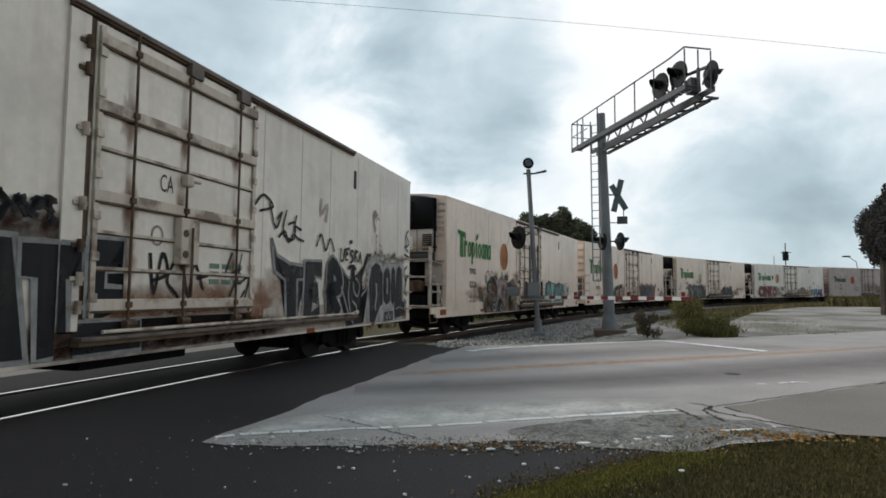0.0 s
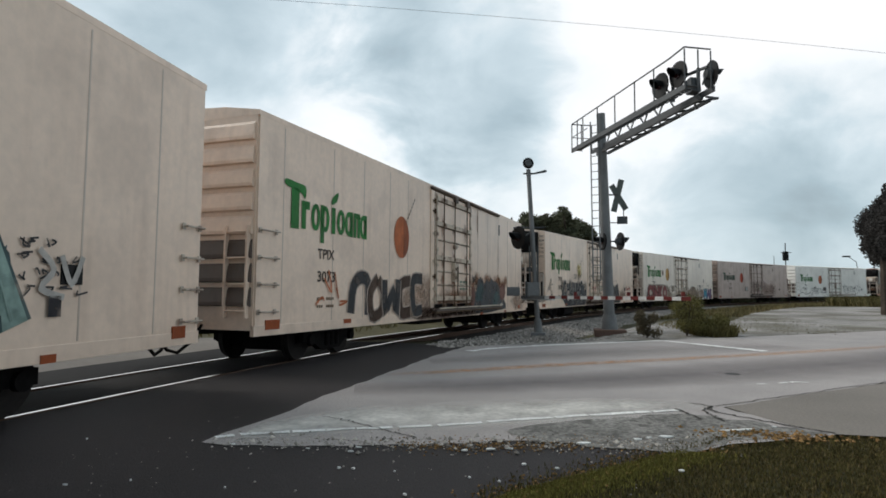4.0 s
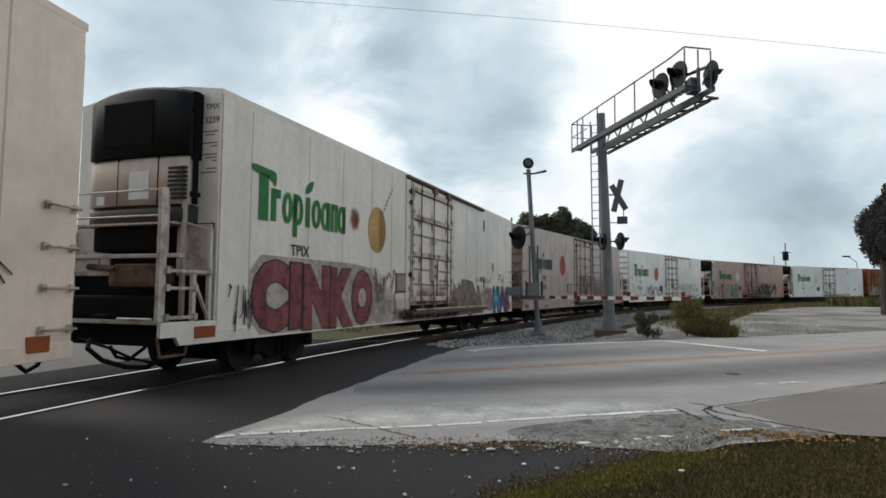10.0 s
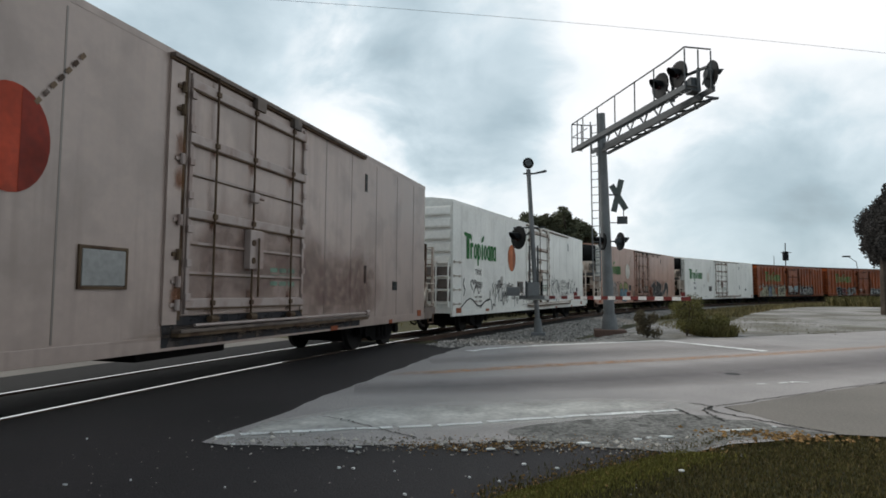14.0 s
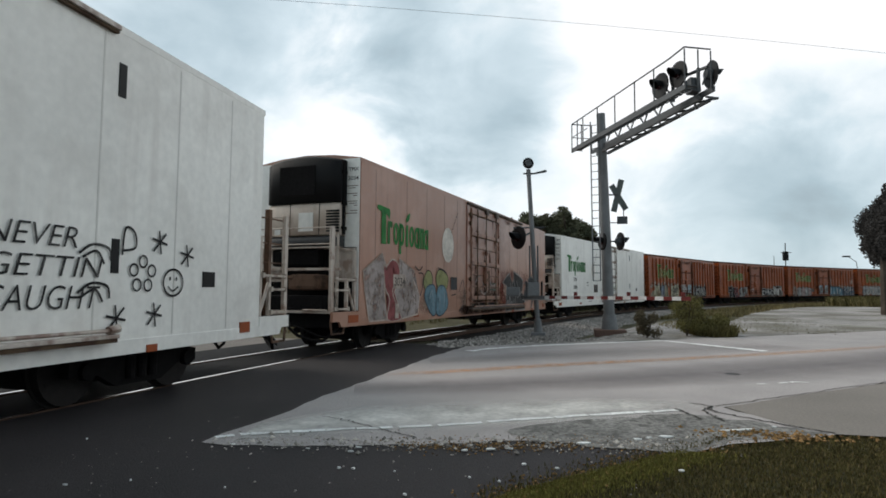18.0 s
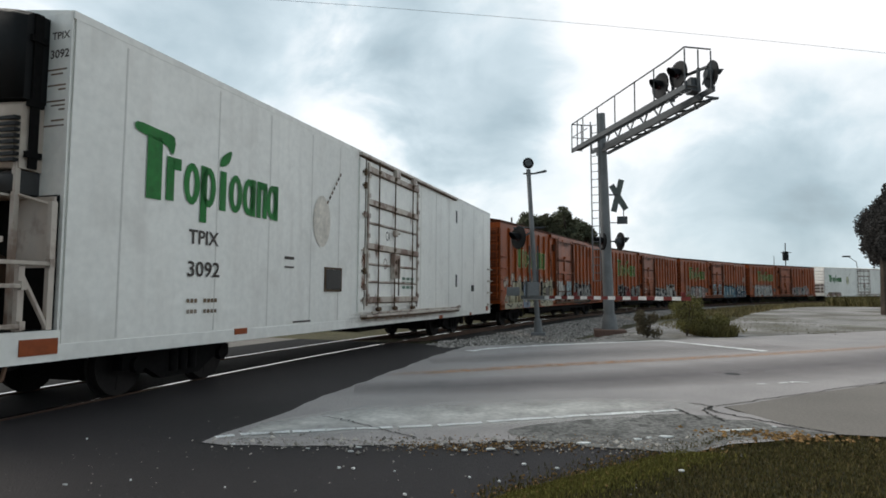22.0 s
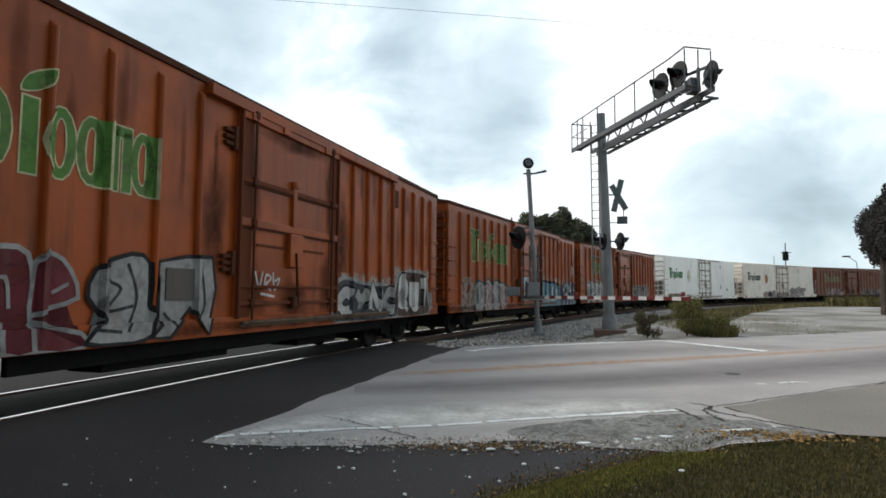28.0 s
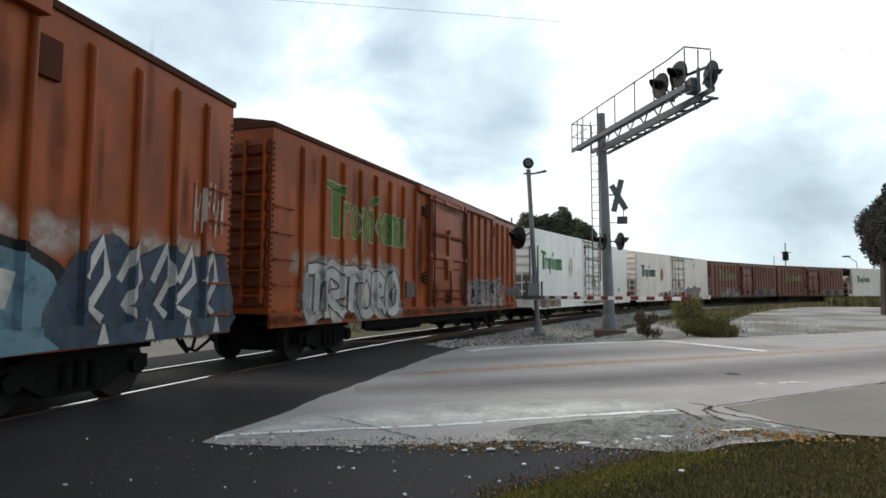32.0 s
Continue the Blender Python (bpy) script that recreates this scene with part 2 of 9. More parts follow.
def flat(name, pts, z, material, label, ragged=0.0, step=0.4, seed=1, kind="structure", cat="road"):
    bm = bmesh.new()
    f = poly(bm, jag(pts, ragged, step, seed) if ragged else pts, z)
    if f.normal.z < 0:
        bmesh.ops.reverse_faces(bm, faces=[f])
    bmesh.ops.triangulate(bm, faces=bm.faces[:])
    return tagged(part(name, bm, material), label, cat, kind=kind)


def near_rail(s, lat):
    x, y, z, a = line(s, lat)
    return x, y


flat("pavement_apron", [near_rail(s, 0.80) for s in (-14, -10, -5, 0, 5, 10, 14, 17)] + [(16.4, 2.4), (13, 2.6), (9, 2.4), (6.2, -1.3), (4.95, -0.25), (4.45, 0.33), (3.6, 0.9), (1, 1.5), (-2, 1.2), (-16, -2)],
     -0.012, asphalt, "fresh black asphalt apron beside the rails at the crossing", 0.02, 0.5, 3)
flat("road", [(5.25, 3.3), (5.93, 3.26), (6.55, 3.19), (7.92, 3.21), (9.66, 3.06), (13.16, 2.9), (16.25, 2.52), (17.55, 0.1), (20.34, -3.3), (23.9, -7.7), (32, -17), (50, -38), (42, -45), (24, -22), (14.5, -9), (11.27, -5.04), (8.3, -1.9), (7.39, -2.32), (6.97, -2.66), (6.3, -1.5), (5.9, -1.1), (6.0, 0.4), (5.65, 1.26), (5.4, 2.02), (5.2, 3.0)],
     -0.005, road_pale, "worn pale grey asphalt road with ragged edges", 0.035, 0.25, 5)
flat("driveway", [(6.97, -2.66), (7.39, -2.32), (8.3, -1.93), (9.47, -3.1), (11.27, -5.1), (14.5, -9.1), (13, -12), (9, -8), (6.95, -3.1)], -0.003, concrete, "smooth tan concrete driveway joining the road", 0.0)
flat("pavement_beyond", [near_rail(s, -0.80) for s in (-14, -8, -2, 4, 10, 14, 17)] + [near_rail(17, -3.5), near_rail(12, -14), near_rail(-10, -22), near_rail(-16, -10)], -0.012, beyond_mat, "pale road surface beyond the rails", 0.03, 0.5, 8)
# two flat strips whose colour carries the shade below the train
flat("crossing_panel", [near_rail(s, 0.68) for s in (-14, -8, -2, 4, 10, 14, 17)] + [near_rail(s, -0.68) for s in (17, 14, 10, 4, -2, -8, -14)], -0.02, rubber, "black crossing surface between the rails, darkened for shade under the train", 0.0)
flat("apron_beyond", [near_rail(s, -0.82) for s in (-14, -8, -2, 4, 10, 14, 17)] + [near_rail(s, -2.3) for s in (17, 14, 10, 4, -2, -8, -14)], -0.008, rubber, "black asphalt strip behind the far rail, darkened for train shade", 0.0)

for lat, nm in ((0.75, "rail"), (-0.75, "rail")):
    r = ribbon(nm, -60, 200, 1.0, [(lat - 0.031, -0.002), (lat - 0.036, -0.012), (lat - 0.036, -0.05), (lat - 0.012, -0.06), (lat - 0.012, -0.13), (lat - 0.07, -0.16), (lat + 0.07, -0.16), (lat + 0.012, -0.13), (lat + 0.012, -0.06), (lat + 0.036, -0.05), (lat + 0.036, -0.012), (lat + 0.031, -0.002)], rail_side)
    tagged(r, "rusty steel rail with a worn bright head", "rail", "rails of the track", "structure")
    ribbon("rail_head", -60, 200, 1.0, [(lat - 0.031, -0.002), (lat - 0.029, 0.0), (lat + 0.029, 0.0), (lat + 0.031, -0.002)], rail_top, r)
for s0, s1 in ((17, 200), (-60, -14)):
    tagged(ribbon("ballast", s0, s1, 2.0, [(-4.6, -0.55), (-2.0, -0.17), (-0.8, -0.16), (0.8, -0.16), (2.0, -0.17), (4.6, -0.55)], ballast_mat), "grey crushed-stone ballast under the track", "ballast", kind="structure")
# bed colour includes the shadow of the train on the stones
tagged(ribbon("track_bed", 17, 200, 2.0, [(-1.7, -0.172), (-1.2, -0.150), (1.2, -0.150), (1.75, -0.172)], shade_ballast), "oily ballast by the rails, darkened for shade under the train", "ballast", kind="structure")

# ---- rolling stock ----
STORE = {}


def piece(owner, name, key, build, material, label=""):
    """A part whose mesh is made once for each material and shared by all cars that have it."""
    k = (key, material.name)
    if k not in STORE:
        bm = bmesh.new()
        build(bm)
        bm.normal_update()
        me = bpy.data.meshes.new(name)
        bm.to_mesh(me)
        bm.free()
        me.materials.append(material)
        STORE[k] = me
    return again(name, STORE[k], owner, label)


def wheelset(bm):
    r = 0.42
    tube(bm, (0, -0.95, 0), (0, 0.95, 0), 0.075, 10)
    for sd in (-1, 1):
        tube(bm, (0, sd * 0.685, 0), (0, sd * 0.715, 0), r + 0.028, 24)
        tube(bm, (0, sd * 0.715, 0), (0, sd * 0.82, 0), r, 24, r - 0.006)
        tube(bm, (0, sd * 0.82, 0), (0, sd * 0.835, 0), 0.13, 14)
        for i in range(3):
            a = i * 2.094
            box(bm, -0.03, 0.03, sd * 0.822 - 0.006, sd * 0.822 + 0.006, 0.16, 0.34, 0, Matrix.Rotation(a, 4, "Y"))


def sideframe(sd):
    def build(bm):
        y0, y1 = sorted((sd * 0.93, sd * 1.07))
        outline = [(-1.12, 0.36), (-1.12, 0.54), (-0.78, 0.60), (-0.42, 0.72), (0.42, 0.72), (0.78, 0.60), (1.12, 0.54), (1.12, 0.36), (0.72, 0.36), (0.40, 0.18), (-0.40, 0.18), (-0.72, 0.36)]
        lo = [bm.verts.new((x, y0, z)) for x, z in outline]
        hi = [bm.verts.new((x, y1, z)) for x, z in outline]
        bm.faces.new(lo)
        bm.faces.new(hi[::-1])
        for i in range(len(lo)):
            j = (i + 1) % len(lo)
            bm.faces.new((lo[j], lo[i], hi[i], hi[j]))
        bmesh.ops.recalc_face_normals(bm, faces=bm.faces)
        for x in (-0.89, 0.89):
            tube(bm, (x, sd * 1.05, 0.42), (x, sd * 1.14, 0.42), 0.11, 14)
        for x in (-0.2, 0.0, 0.2):
            tube(bm, (x, sd * 1.09, 0.26), (x, sd * 1.09, 0.55), 0.065, 10)
    return build


def fuel_tank(car):
    """The round-ended tank slung under one car."""
    def build(bm):
        tube(bm, (-5.9, -1.0, 0.40), (-4.35, -1.0, 0.40), 0.30, 18)
        box(bm, -5.7, -4.6, -1.25, -0.75, 0.5, 0.80, 0.02)
    piece(car, "fuel_tank", "slung_tank", build, under_black)


def bogie(car, x, n):
    """A two-axle truck: bolster with two side frames and two wheelsets."""
    def bolster(bm):
        box(bm, -0.2, 0.2, -1.05, 1.05, 0.42, 0.72, 0.03)
        box(bm, -1.12, 1.12, -0.62, 0.62, 0.20, 0.68, 0.03)
        box(bm, -1.45, 1.45, -0.85, 0.85, 0.60, 0.76, 0.02)
        tube(bm, (0, 0, 0.7), (0, 0, 0.9), 0.18, 14)
        for s in (-1, 1):
            tube(bm, (s * 0.5, -0.75, 0.35), (s * 0.5, 0.75, 0.35), 0.05, 8)
    b = piece(car, "bogie", "bolster", bolster, under_black)
    b.matrix_basis = Matrix.Translation((x, 0, 0))
    for sd in (-1, 1):
        piece(b, "side_frame", ("sideframe", sd), sideframe(sd), under_black)
    axles = []
    for dx in (-0.89, 0.89):
        w = piece(b, "wheelset", "wheelset", wheelset, wheel_mat, "steel wheels on an axle, bright at the tread")
        w.matrix_basis = Matrix.Translation((dx, 0, 0.42))
        axles.append(w)
    return b, axles


def coupler(car, x, sd, key):
    def build(bm):
        box(bm, *sorted((x, x + sd * 0.55)), -0.09, 0.09, 0.78, 1.0, 0.02)
        box(bm, *sorted((x + sd * 0.5, x + sd * 0.80)), -0.15, 0.12, 0.74, 1.03, 0.04)
    c = piece(car, "coupler", ("coupler", key, sd), build, under_black)

    def hose(bm):
        pts = [(x + sd * 0.05, -0.42, 0.80), (x + sd * 0.30, -0.42, 0.52), (x + sd * 0.55, -0.38, 0.36), (x + sd * 0.75, -0.36, 0.42), (x + sd * 0.85, -0.34, 0.58)]
        pipe_through(bm, pts, 0.028)
    piece(car, "brake_hose", ("hose", key, sd), hose, under_black)
    return c


def ladder(car, x0, x1, zs, material, key, y=-1.49, stile=True):
    """Grab irons standing off the side at x0 to x1, at the heights zs; with stiles they make one ladder."""
    s = 1 if y > 0 else -1

    def grab(bm, z):
        tube(bm, (x0, y + s * 0.07, z), (x1, y + s * 0.07, z), 0.016, 6)
        for x in (x0 + 0.02, x1 - 0.02):
            tube(bm, (x, y, z), (x, y + s * 0.07, z), 0.016, 6)
            box(bm, x - 0.035, x + 0.035, *sorted((y, y + s * 0.012)), z - 0.045, z + 0.045)
    if not stile:
        for z in zs:
            piece(car, "grab_iron", ("grab", key, y, z), lambda bm: grab(bm, z), material, "grab iron with rusty feet")
        return

    def build(bm):
        for z in zs:
            grab(bm, z)
        for x in (x0, x1):
            box(bm, x - 0.022, x + 0.022, *sorted((y + s * 0.05, y + s * 0.085)), zs[-1] - 0.12, zs[0] + 0.1)
    return piece(car, "ladder", ("ladder", key, y), build, material)


def end_ladder(car, x, y0, y1, zs, sd, material, key):
    def build(bm):
        for z in zs:
            tube(bm, (x + sd * 0.08, y0, z), (x + sd * 0.08, y1, z), 0.016, 6)
        for y in (y0, y1):
            box(bm, *sorted((x + sd * 0.01, x + sd * 0.1)), y - 0.02, y + 0.02, zs[-1] - 0.12, zs[0] + 0.1)
    return piece(car, "end_ladder", ("end_ladder", key, sd), build, material)


def reefer_body(L):
    def build(bm):
        h, w = L / 2, 1.47
        # side sheets run to the sill, with a raised cut-out over the trucks
        prof = [(-h, 0.72), (-h, 4.42), (h, 4.42), (h, 0.72)]
        v = [[bm.verts.new((x, s * w, z)) for x, z in prof] for s in (-1, 1)]
        bm.faces.new(v[0])
        bm.faces.new(v[1][::-1])
        for i in range(4):
            j = (i + 1) % 4
            bm.faces.new((v[0][j], v[0][i], v[1][i], v[1][j]))
        bmesh.ops.recalc_face_normals(bm, faces=bm.faces)
        es = [e for e in bm.edges if abs(e.verts[0].co.x - e.verts[1].co.x) < 0.01 and abs(e.verts[0].co.y - e.verts[1].co.y) < 0.01]
        bmesh.ops.bevel(bm, geom=es, offset=0.03, segments=2, affect="EDGES")
    return build


def roof(L, w, z0, z1, over=0.03):
    def build(bm):
        h = L / 2 + over
        prof = [(-w, z0), (-w, z0 + 0.09), (-w * 0.5, z1 - 0.04), (0, z1), (w * 0.5, z1 - 0.04), (w, z0 + 0.09), (w, z0)]
        a = [bm.verts.new((-h, y, z)) for y, z in prof]
        b = [bm.verts.new((h, y, z)) for y, z in prof]
        bm.faces.new(a)
        bm.faces.new(b[::-1])
        for i in range(len(a)):
            j = (i + 1) % len(a)
            bm.faces.new((a[j], a[i], b[i], b[j]))
        bmesh.ops.recalc_face_normals(bm, faces=bm.faces)
    return build


REEFER_SEAMS = (-8.5, -6.78, -5.47, -4.13, -3.05, 1.62, 2.9, 4.1, 5.5, 6.9, 8.2)


def underframe(L):
    def build(bm):
        h = L / 2
        box(bm, -h + 0.2, h - 0.2, -0.28, 0.28, 0.62, 1.0)
        for x in (-4.6, -3.0, 2.4, 4.6):
            box(bm, x - 0.06, x + 0.06, -1.4, 1.4, 0.72, 0.95)
        box(bm, -1.6, 0.2, -1.2, -0.5, 0.48, 0.95, 0.03)
        tube(bm, (0.8, 0.6, 0.7), (2.2, 0.6, 0.7), 0.2, 12)
        tube(bm, (-5, -0.9, 0.75), (5, -0.9, 0.75), 0.03, 6)
    return build


def plug_door(car, frame_mat, door_mat, dirty, track_end=4.75, black_gap=True, shift=0.0):
    """The plug door with its bars, rods, tracks and lock box, on the near side, and a plain one opposite."""
    for sd in (-1, 1):
        y = sd * 1.47

        def slab(bm):
            box(bm, -1.86, 1.3, *sorted((y - sd * 0.02, y + sd * 0.035)), 1.06, 4.34, 0.012)
        d = piece(car, "door", ("plug", sd), slab, door_mat, "plug door with bolted bars and lock rods")
        d.location.x = shift
        if sd < 0:
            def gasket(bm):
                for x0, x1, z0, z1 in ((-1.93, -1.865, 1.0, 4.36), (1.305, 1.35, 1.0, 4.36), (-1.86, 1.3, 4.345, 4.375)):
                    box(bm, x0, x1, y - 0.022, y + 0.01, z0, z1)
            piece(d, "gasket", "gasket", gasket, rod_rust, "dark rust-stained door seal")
            for i, x in enumerate((-1.30, -0.36, 0.80)):
                def rod(bm):
                    tube(bm, (x, y - 0.09, 0.90), (x, y - 0.09, 4.40), 0.017, 7)
                    for z in (1.22, 2.42, 3.42, 4.16):
                        box(bm, x - 0.04, x + 0.04, y - 0.118, y - 0.03, z - 0.035, z + 0.035, 0.008)
                    tube(bm, (x - 0.06, y - 0.10, 1.0), (x + 0.10, y - 0.10, 1.0), 0.05, 8)
                piece(d, "lock_rod", ("rod", i), rod, rod_rust, "rusty vertical lock rod")
            for i, z in enumerate((4.16, 3.42, 2.42, 1.22)):
                def bar(bm):
                    box(bm, -1.84, 1.28, y - 0.085, y - 0.03, z - 0.065, z + 0.065, 0.012)
                b = piece(d, "door_bar", ("bar", i), bar, frame_mat)

                # thin strip coloured rust-dark for the dirt and shade under each bar
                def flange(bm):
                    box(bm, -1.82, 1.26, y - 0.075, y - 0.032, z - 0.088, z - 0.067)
                piece(b, "flange", ("flange", i), flange, rod_rust, "rusty strip for dirt and shade under the bar")
            for i, z in enumerate((2.95, 2.02, 1.62)):
                def rib(bm):
                    box(bm, -1.80, 1.25, y - 0.06, y - 0.03, z - 0.012, z + 0.022)
                r = piece(d, "door_bar", ("thinbar", i), rib, frame_mat)

                # same painted line of dirt and shade below the thin bars
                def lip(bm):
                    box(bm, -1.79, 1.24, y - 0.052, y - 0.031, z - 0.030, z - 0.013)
                piece(r, "flange", ("lip", i), lip, rod_rust, "rusty strip for dirt and shade under the bar")
            for i, x in enumerate((-1.80, 1.24)):
                def edge(bm):
                    box(bm, x - 0.035, x + 0.035, y - 0.07, y - 0.03, 1.08, 4.3, 0.01)
                    for k in range(7):
                        z = 1.3 + k * 0.45
                        box(bm, x - 0.05, x + 0.05, y - 0.095, y - 0.06, z - 0.05, z + 0.05, 0.01)
                piece(d, "door_edge", ("edge", i), edge, frame_mat)

            def lock(bm):
                box(bm, -0.52, -0.16, y - 0.16, y - 0.04, 1.72, 2.32, 0.02)
            k = piece(d, "lock_box", "lock", lock, frame_mat)

            def handle(bm):
                tube(bm, (-0.34, y - 0.19, 1.30), (-0.34, y - 0.19, 2.2), 0.018, 6)
                for z in (1.85, 2.12):
                    tube(bm, (-0.44, y - 0.15, z), (-0.44, y - 0.172, z), 0.05, 10)
            piece(k, "lock_handle", "lockhandle", handle, rod_rust, "rusty lever and bosses")

            def knob(bm):
                box(bm, -0.43, -0.29, y - 0.15, y - 0.05, 2.74, 2.90, 0.03)
                tube(bm, (-0.28, y - 0.1, 2.84), (-0.12, y - 0.1, 2.84), 0.03, 7)
            piece(d, "rod_guide", "knob", knob, frame_mat)

            def hinges(bm):
                box(bm, -2.2, -1.94, y - 0.035, y, 0.95, 4.35)
            post = piece(d, "hinge_post", "hinges", hinges, door_mat)
            for i, z in enumerate((4.05, 3.75, 3.1, 2.3, 1.85, 1.5, 1.2)):
                def hinge(bm):
                    tube(bm, (-1.98, y - 0.07, z - 0.07), (-1.98, y - 0.07, z + 0.07), 0.035, 8)
                    box(bm, -2.08, -1.9, y - 0.055, y - 0.03, z - 0.025, z + 0.025, 0.006)
                piece(post, "hinge", ("hinge", i), hinge, rod_rust if i in (0, 1, 4) else frame_mat)
    if black_gap:
        # not a hollow: a flat black strip paints the dark of the gap
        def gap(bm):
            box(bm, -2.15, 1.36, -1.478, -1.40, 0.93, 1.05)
        piece(car, "door_recess", "gap", gap, under_black, "flat black strip for the dark gap under the door").location.x = shift

    def upper(bm):
        box(bm, -2.2, track_end, -1.56, -1.46, 4.395, 4.455, 0.01)
        for x in (-0.34, 0.8):
            box(bm, x - 0.05, x + 0.2, -1.60, -1.5, 4.22, 4.40, 0.01)
    u = piece(car, "upper_door_track", ("utrack", track_end), upper, dirty)
    u.location.x = shift

    # rust-dark strip stands for the shade below the upper track
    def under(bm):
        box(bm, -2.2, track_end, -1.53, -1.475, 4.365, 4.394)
    piece(u, "track_shade", ("ushade", track_end), under, rod_rust, "rust-dark strip for the shade under the track")

    def lower(bm):
        box(bm, -2.0, track_end + 0.1, -1.63, -1.47, 0.84, 0.885, 0.008)
    t = piece(car, "lower_door_track", ("ltrack", track_end), lower, dirty)
    t.location.x = shift

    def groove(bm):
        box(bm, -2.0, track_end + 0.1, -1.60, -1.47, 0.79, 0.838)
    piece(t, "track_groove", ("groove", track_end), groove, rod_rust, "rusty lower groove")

    def pipe(bm):
        tube(bm, (-1.7, -1.60, 0.93), (track_end + 0.05, -1.60, 0.93), 0.022, 7)
        tube(bm, (track_end - 0.05, -1.60, 0.93), (track_end + 0.1, -1.60, 0.95), 0.05, 8)
    piece(t, "lock_pipe", ("pipe", track_end), pipe, frame_mat)


def bowed(bm, x, half, z0, z1, depth, bulge, arch=0.0, n=12, yc=-0.11):
    """A case on the nose whose front bows out and whose top may arch."""
    rows = []
    for i in range(n + 1):
        u = -1 + 2 * i / n
        k = 1 - u * u
        front = x - depth - bulge * k + 0.05 * max(0.0, abs(u) - 0.9) * 10 * 0.6
        top = z1 + arch * k
        rows.append([bm.verts.new(p) for p in ((x, yc + u * half, z0), (front, yc + u * half, z0 + 0.015), (front, yc + u * half, top - 0.05), (front + 0.06, yc + u * half, top), (x, yc + u * half, top))])
    for a, b in zip(rows, rows[1:]):
        for j in range(4):
            f = bm.faces.new((a[j], a[j + 1], b[j + 1], b[j]))
            f.smooth = j == 1
        bm.faces.new((a[4], a[0], b[0], b[4]))
    bm.faces.new(rows[0])
    bm.faces.new(rows[-1][::-1])
    bmesh.ops.recalc_face_normals(bm, faces=bm.faces)


def refrigeration_unit(car, x, plate_paint):
    """Nose-mounted cooling unit: black hood over a pale case with a louvre, on a grimy bay with posts and steps."""
    def case(bm):
        bowed(bm, x, 0.99, 2.68, 3.44, 0.30, 0.07)
    u = piece(car, "refrigeration_unit", ("unit", x), case, unit_paint, "pale cooling unit case under a black hood")

    def grille(bm):
        bowed(bm, x, 1.01, 3.445, 4.44, 0.31, 0.09, 0.11)
    g = piece(u, "grille", ("grille", x), grille, hood_black, "black bowed grille hood")

    def inset(bm):
        box(bm, x - 0.408, x - 0.34, -0.50, 0.50, 3.62, 4.32, 0.01)
    piece(g, "grille_screen", ("inset", x), inset, under_black)

    def strap(bm):
        box(bm, x - 0.20, x - 0.10, -1.145, -1.122, 2.70, 4.44)
        for z in (2.85, 3.42, 4.15):
            box(bm, x - 0.24, x - 0.06, -1.16, -1.115, z - 0.035, z + 0.035)
    piece(u, "hinge_strap", ("strap", x), strap, under_black, "dark strap and hinges beside the hood")
    for i, y in enumerate((-0.60, 0.20)):
        def joint(bm):
            d = 0.30 + 0.07 * (1 - ((y + 0.16) / 0.99) ** 2)
            box(bm, x - d - 0.006, x - d + 0.04, y - 0.008, y + 0.008, 2.70, 3.42)
        piece(u, "case_joint", ("joint", x, i), joint, under_black)

    for i, (y0, y1, z0, z1) in enumerate(((-0.44, -0.04, 2.78, 3.22), (0.28, 0.66, 2.72, 2.86))):
        def plate(bm):
            box(bm, x - 0.374 + 0.03 * i, x - 0.33 + 0.03 * i, y0, y1, z0, z1, 0.004)
        piece(u, "maker_plate", ("unitplate", x, i), plate, unit_plate, "paler plate on the case")

    def band(bm):
        bowed(bm, x, 0.97, 2.42, 2.675, 0.31, 0.06)
    piece(u, "lower_band", ("band", x), band, mat("grey_band", (0.06, 0.058, 0.058, 1), 0.5))

    def edge(bm):
        box(bm, x - 0.42, x - 0.02, -1.0, 1.0, 2.385, 2.415, 0.004)
    piece(u, "case_sill", ("casesill", x), edge, unit_post)

    def vents(bm):
        for i in range(8):
            z = 2.76 + i * 0.066
            box(bm, x - 0.345, x - 0.28, -1.10, -0.78, z, z + 0.038)
    piece(u, "louvre", ("vents", x), vents, black_metal)

    # near-black plate puts the darkness of the bay's depth into colour
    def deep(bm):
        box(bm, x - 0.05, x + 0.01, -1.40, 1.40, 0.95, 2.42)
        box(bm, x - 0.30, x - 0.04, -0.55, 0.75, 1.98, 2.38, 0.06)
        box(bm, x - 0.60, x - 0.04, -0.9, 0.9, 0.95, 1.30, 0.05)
    bay = piece(car, "unit_bay", ("bay", x), deep, under_black, "sooty bay under the cooling unit, near-black back for its depth")

    for i, (y0, y1) in enumerate(((-1.40, -0.75), (0.62, 1.40))):
        def lining(bm):
            box(bm, x - 0.075, x - 0.051, y0, y1, 1.62, 2.40)
        piece(bay, "bay_lining", ("lining", x, i), lining, unit_post, "pale grimy sheet beside the bay")

    def tank(bm):
        box(bm, x - 0.62, x - 0.08, -0.78, 0.05, 1.42, 1.78, 0.09)
        tube(bm, (x - 0.60, -0.1, 1.70), (x - 0.60, 0.45, 1.74), 0.05, 8)
    piece(bay, "fuel_tank", ("tank", x), tank, unit_grime, "brown grimy tank")

    def beams(bm):
        box(bm, x - 0.66, x - 0.58, -1.36, 1.36, 1.86, 1.92, 0.01)
        box(bm, x - 0.60, x - 0.56, 0.25, 1.34, 1.66, 1.86, 0.01)
    piece(bay, "bay_beam", ("beams", x), beams, unit_post, "grimy pale cross beams")

    end_deck(car, x, -1, plate_paint)


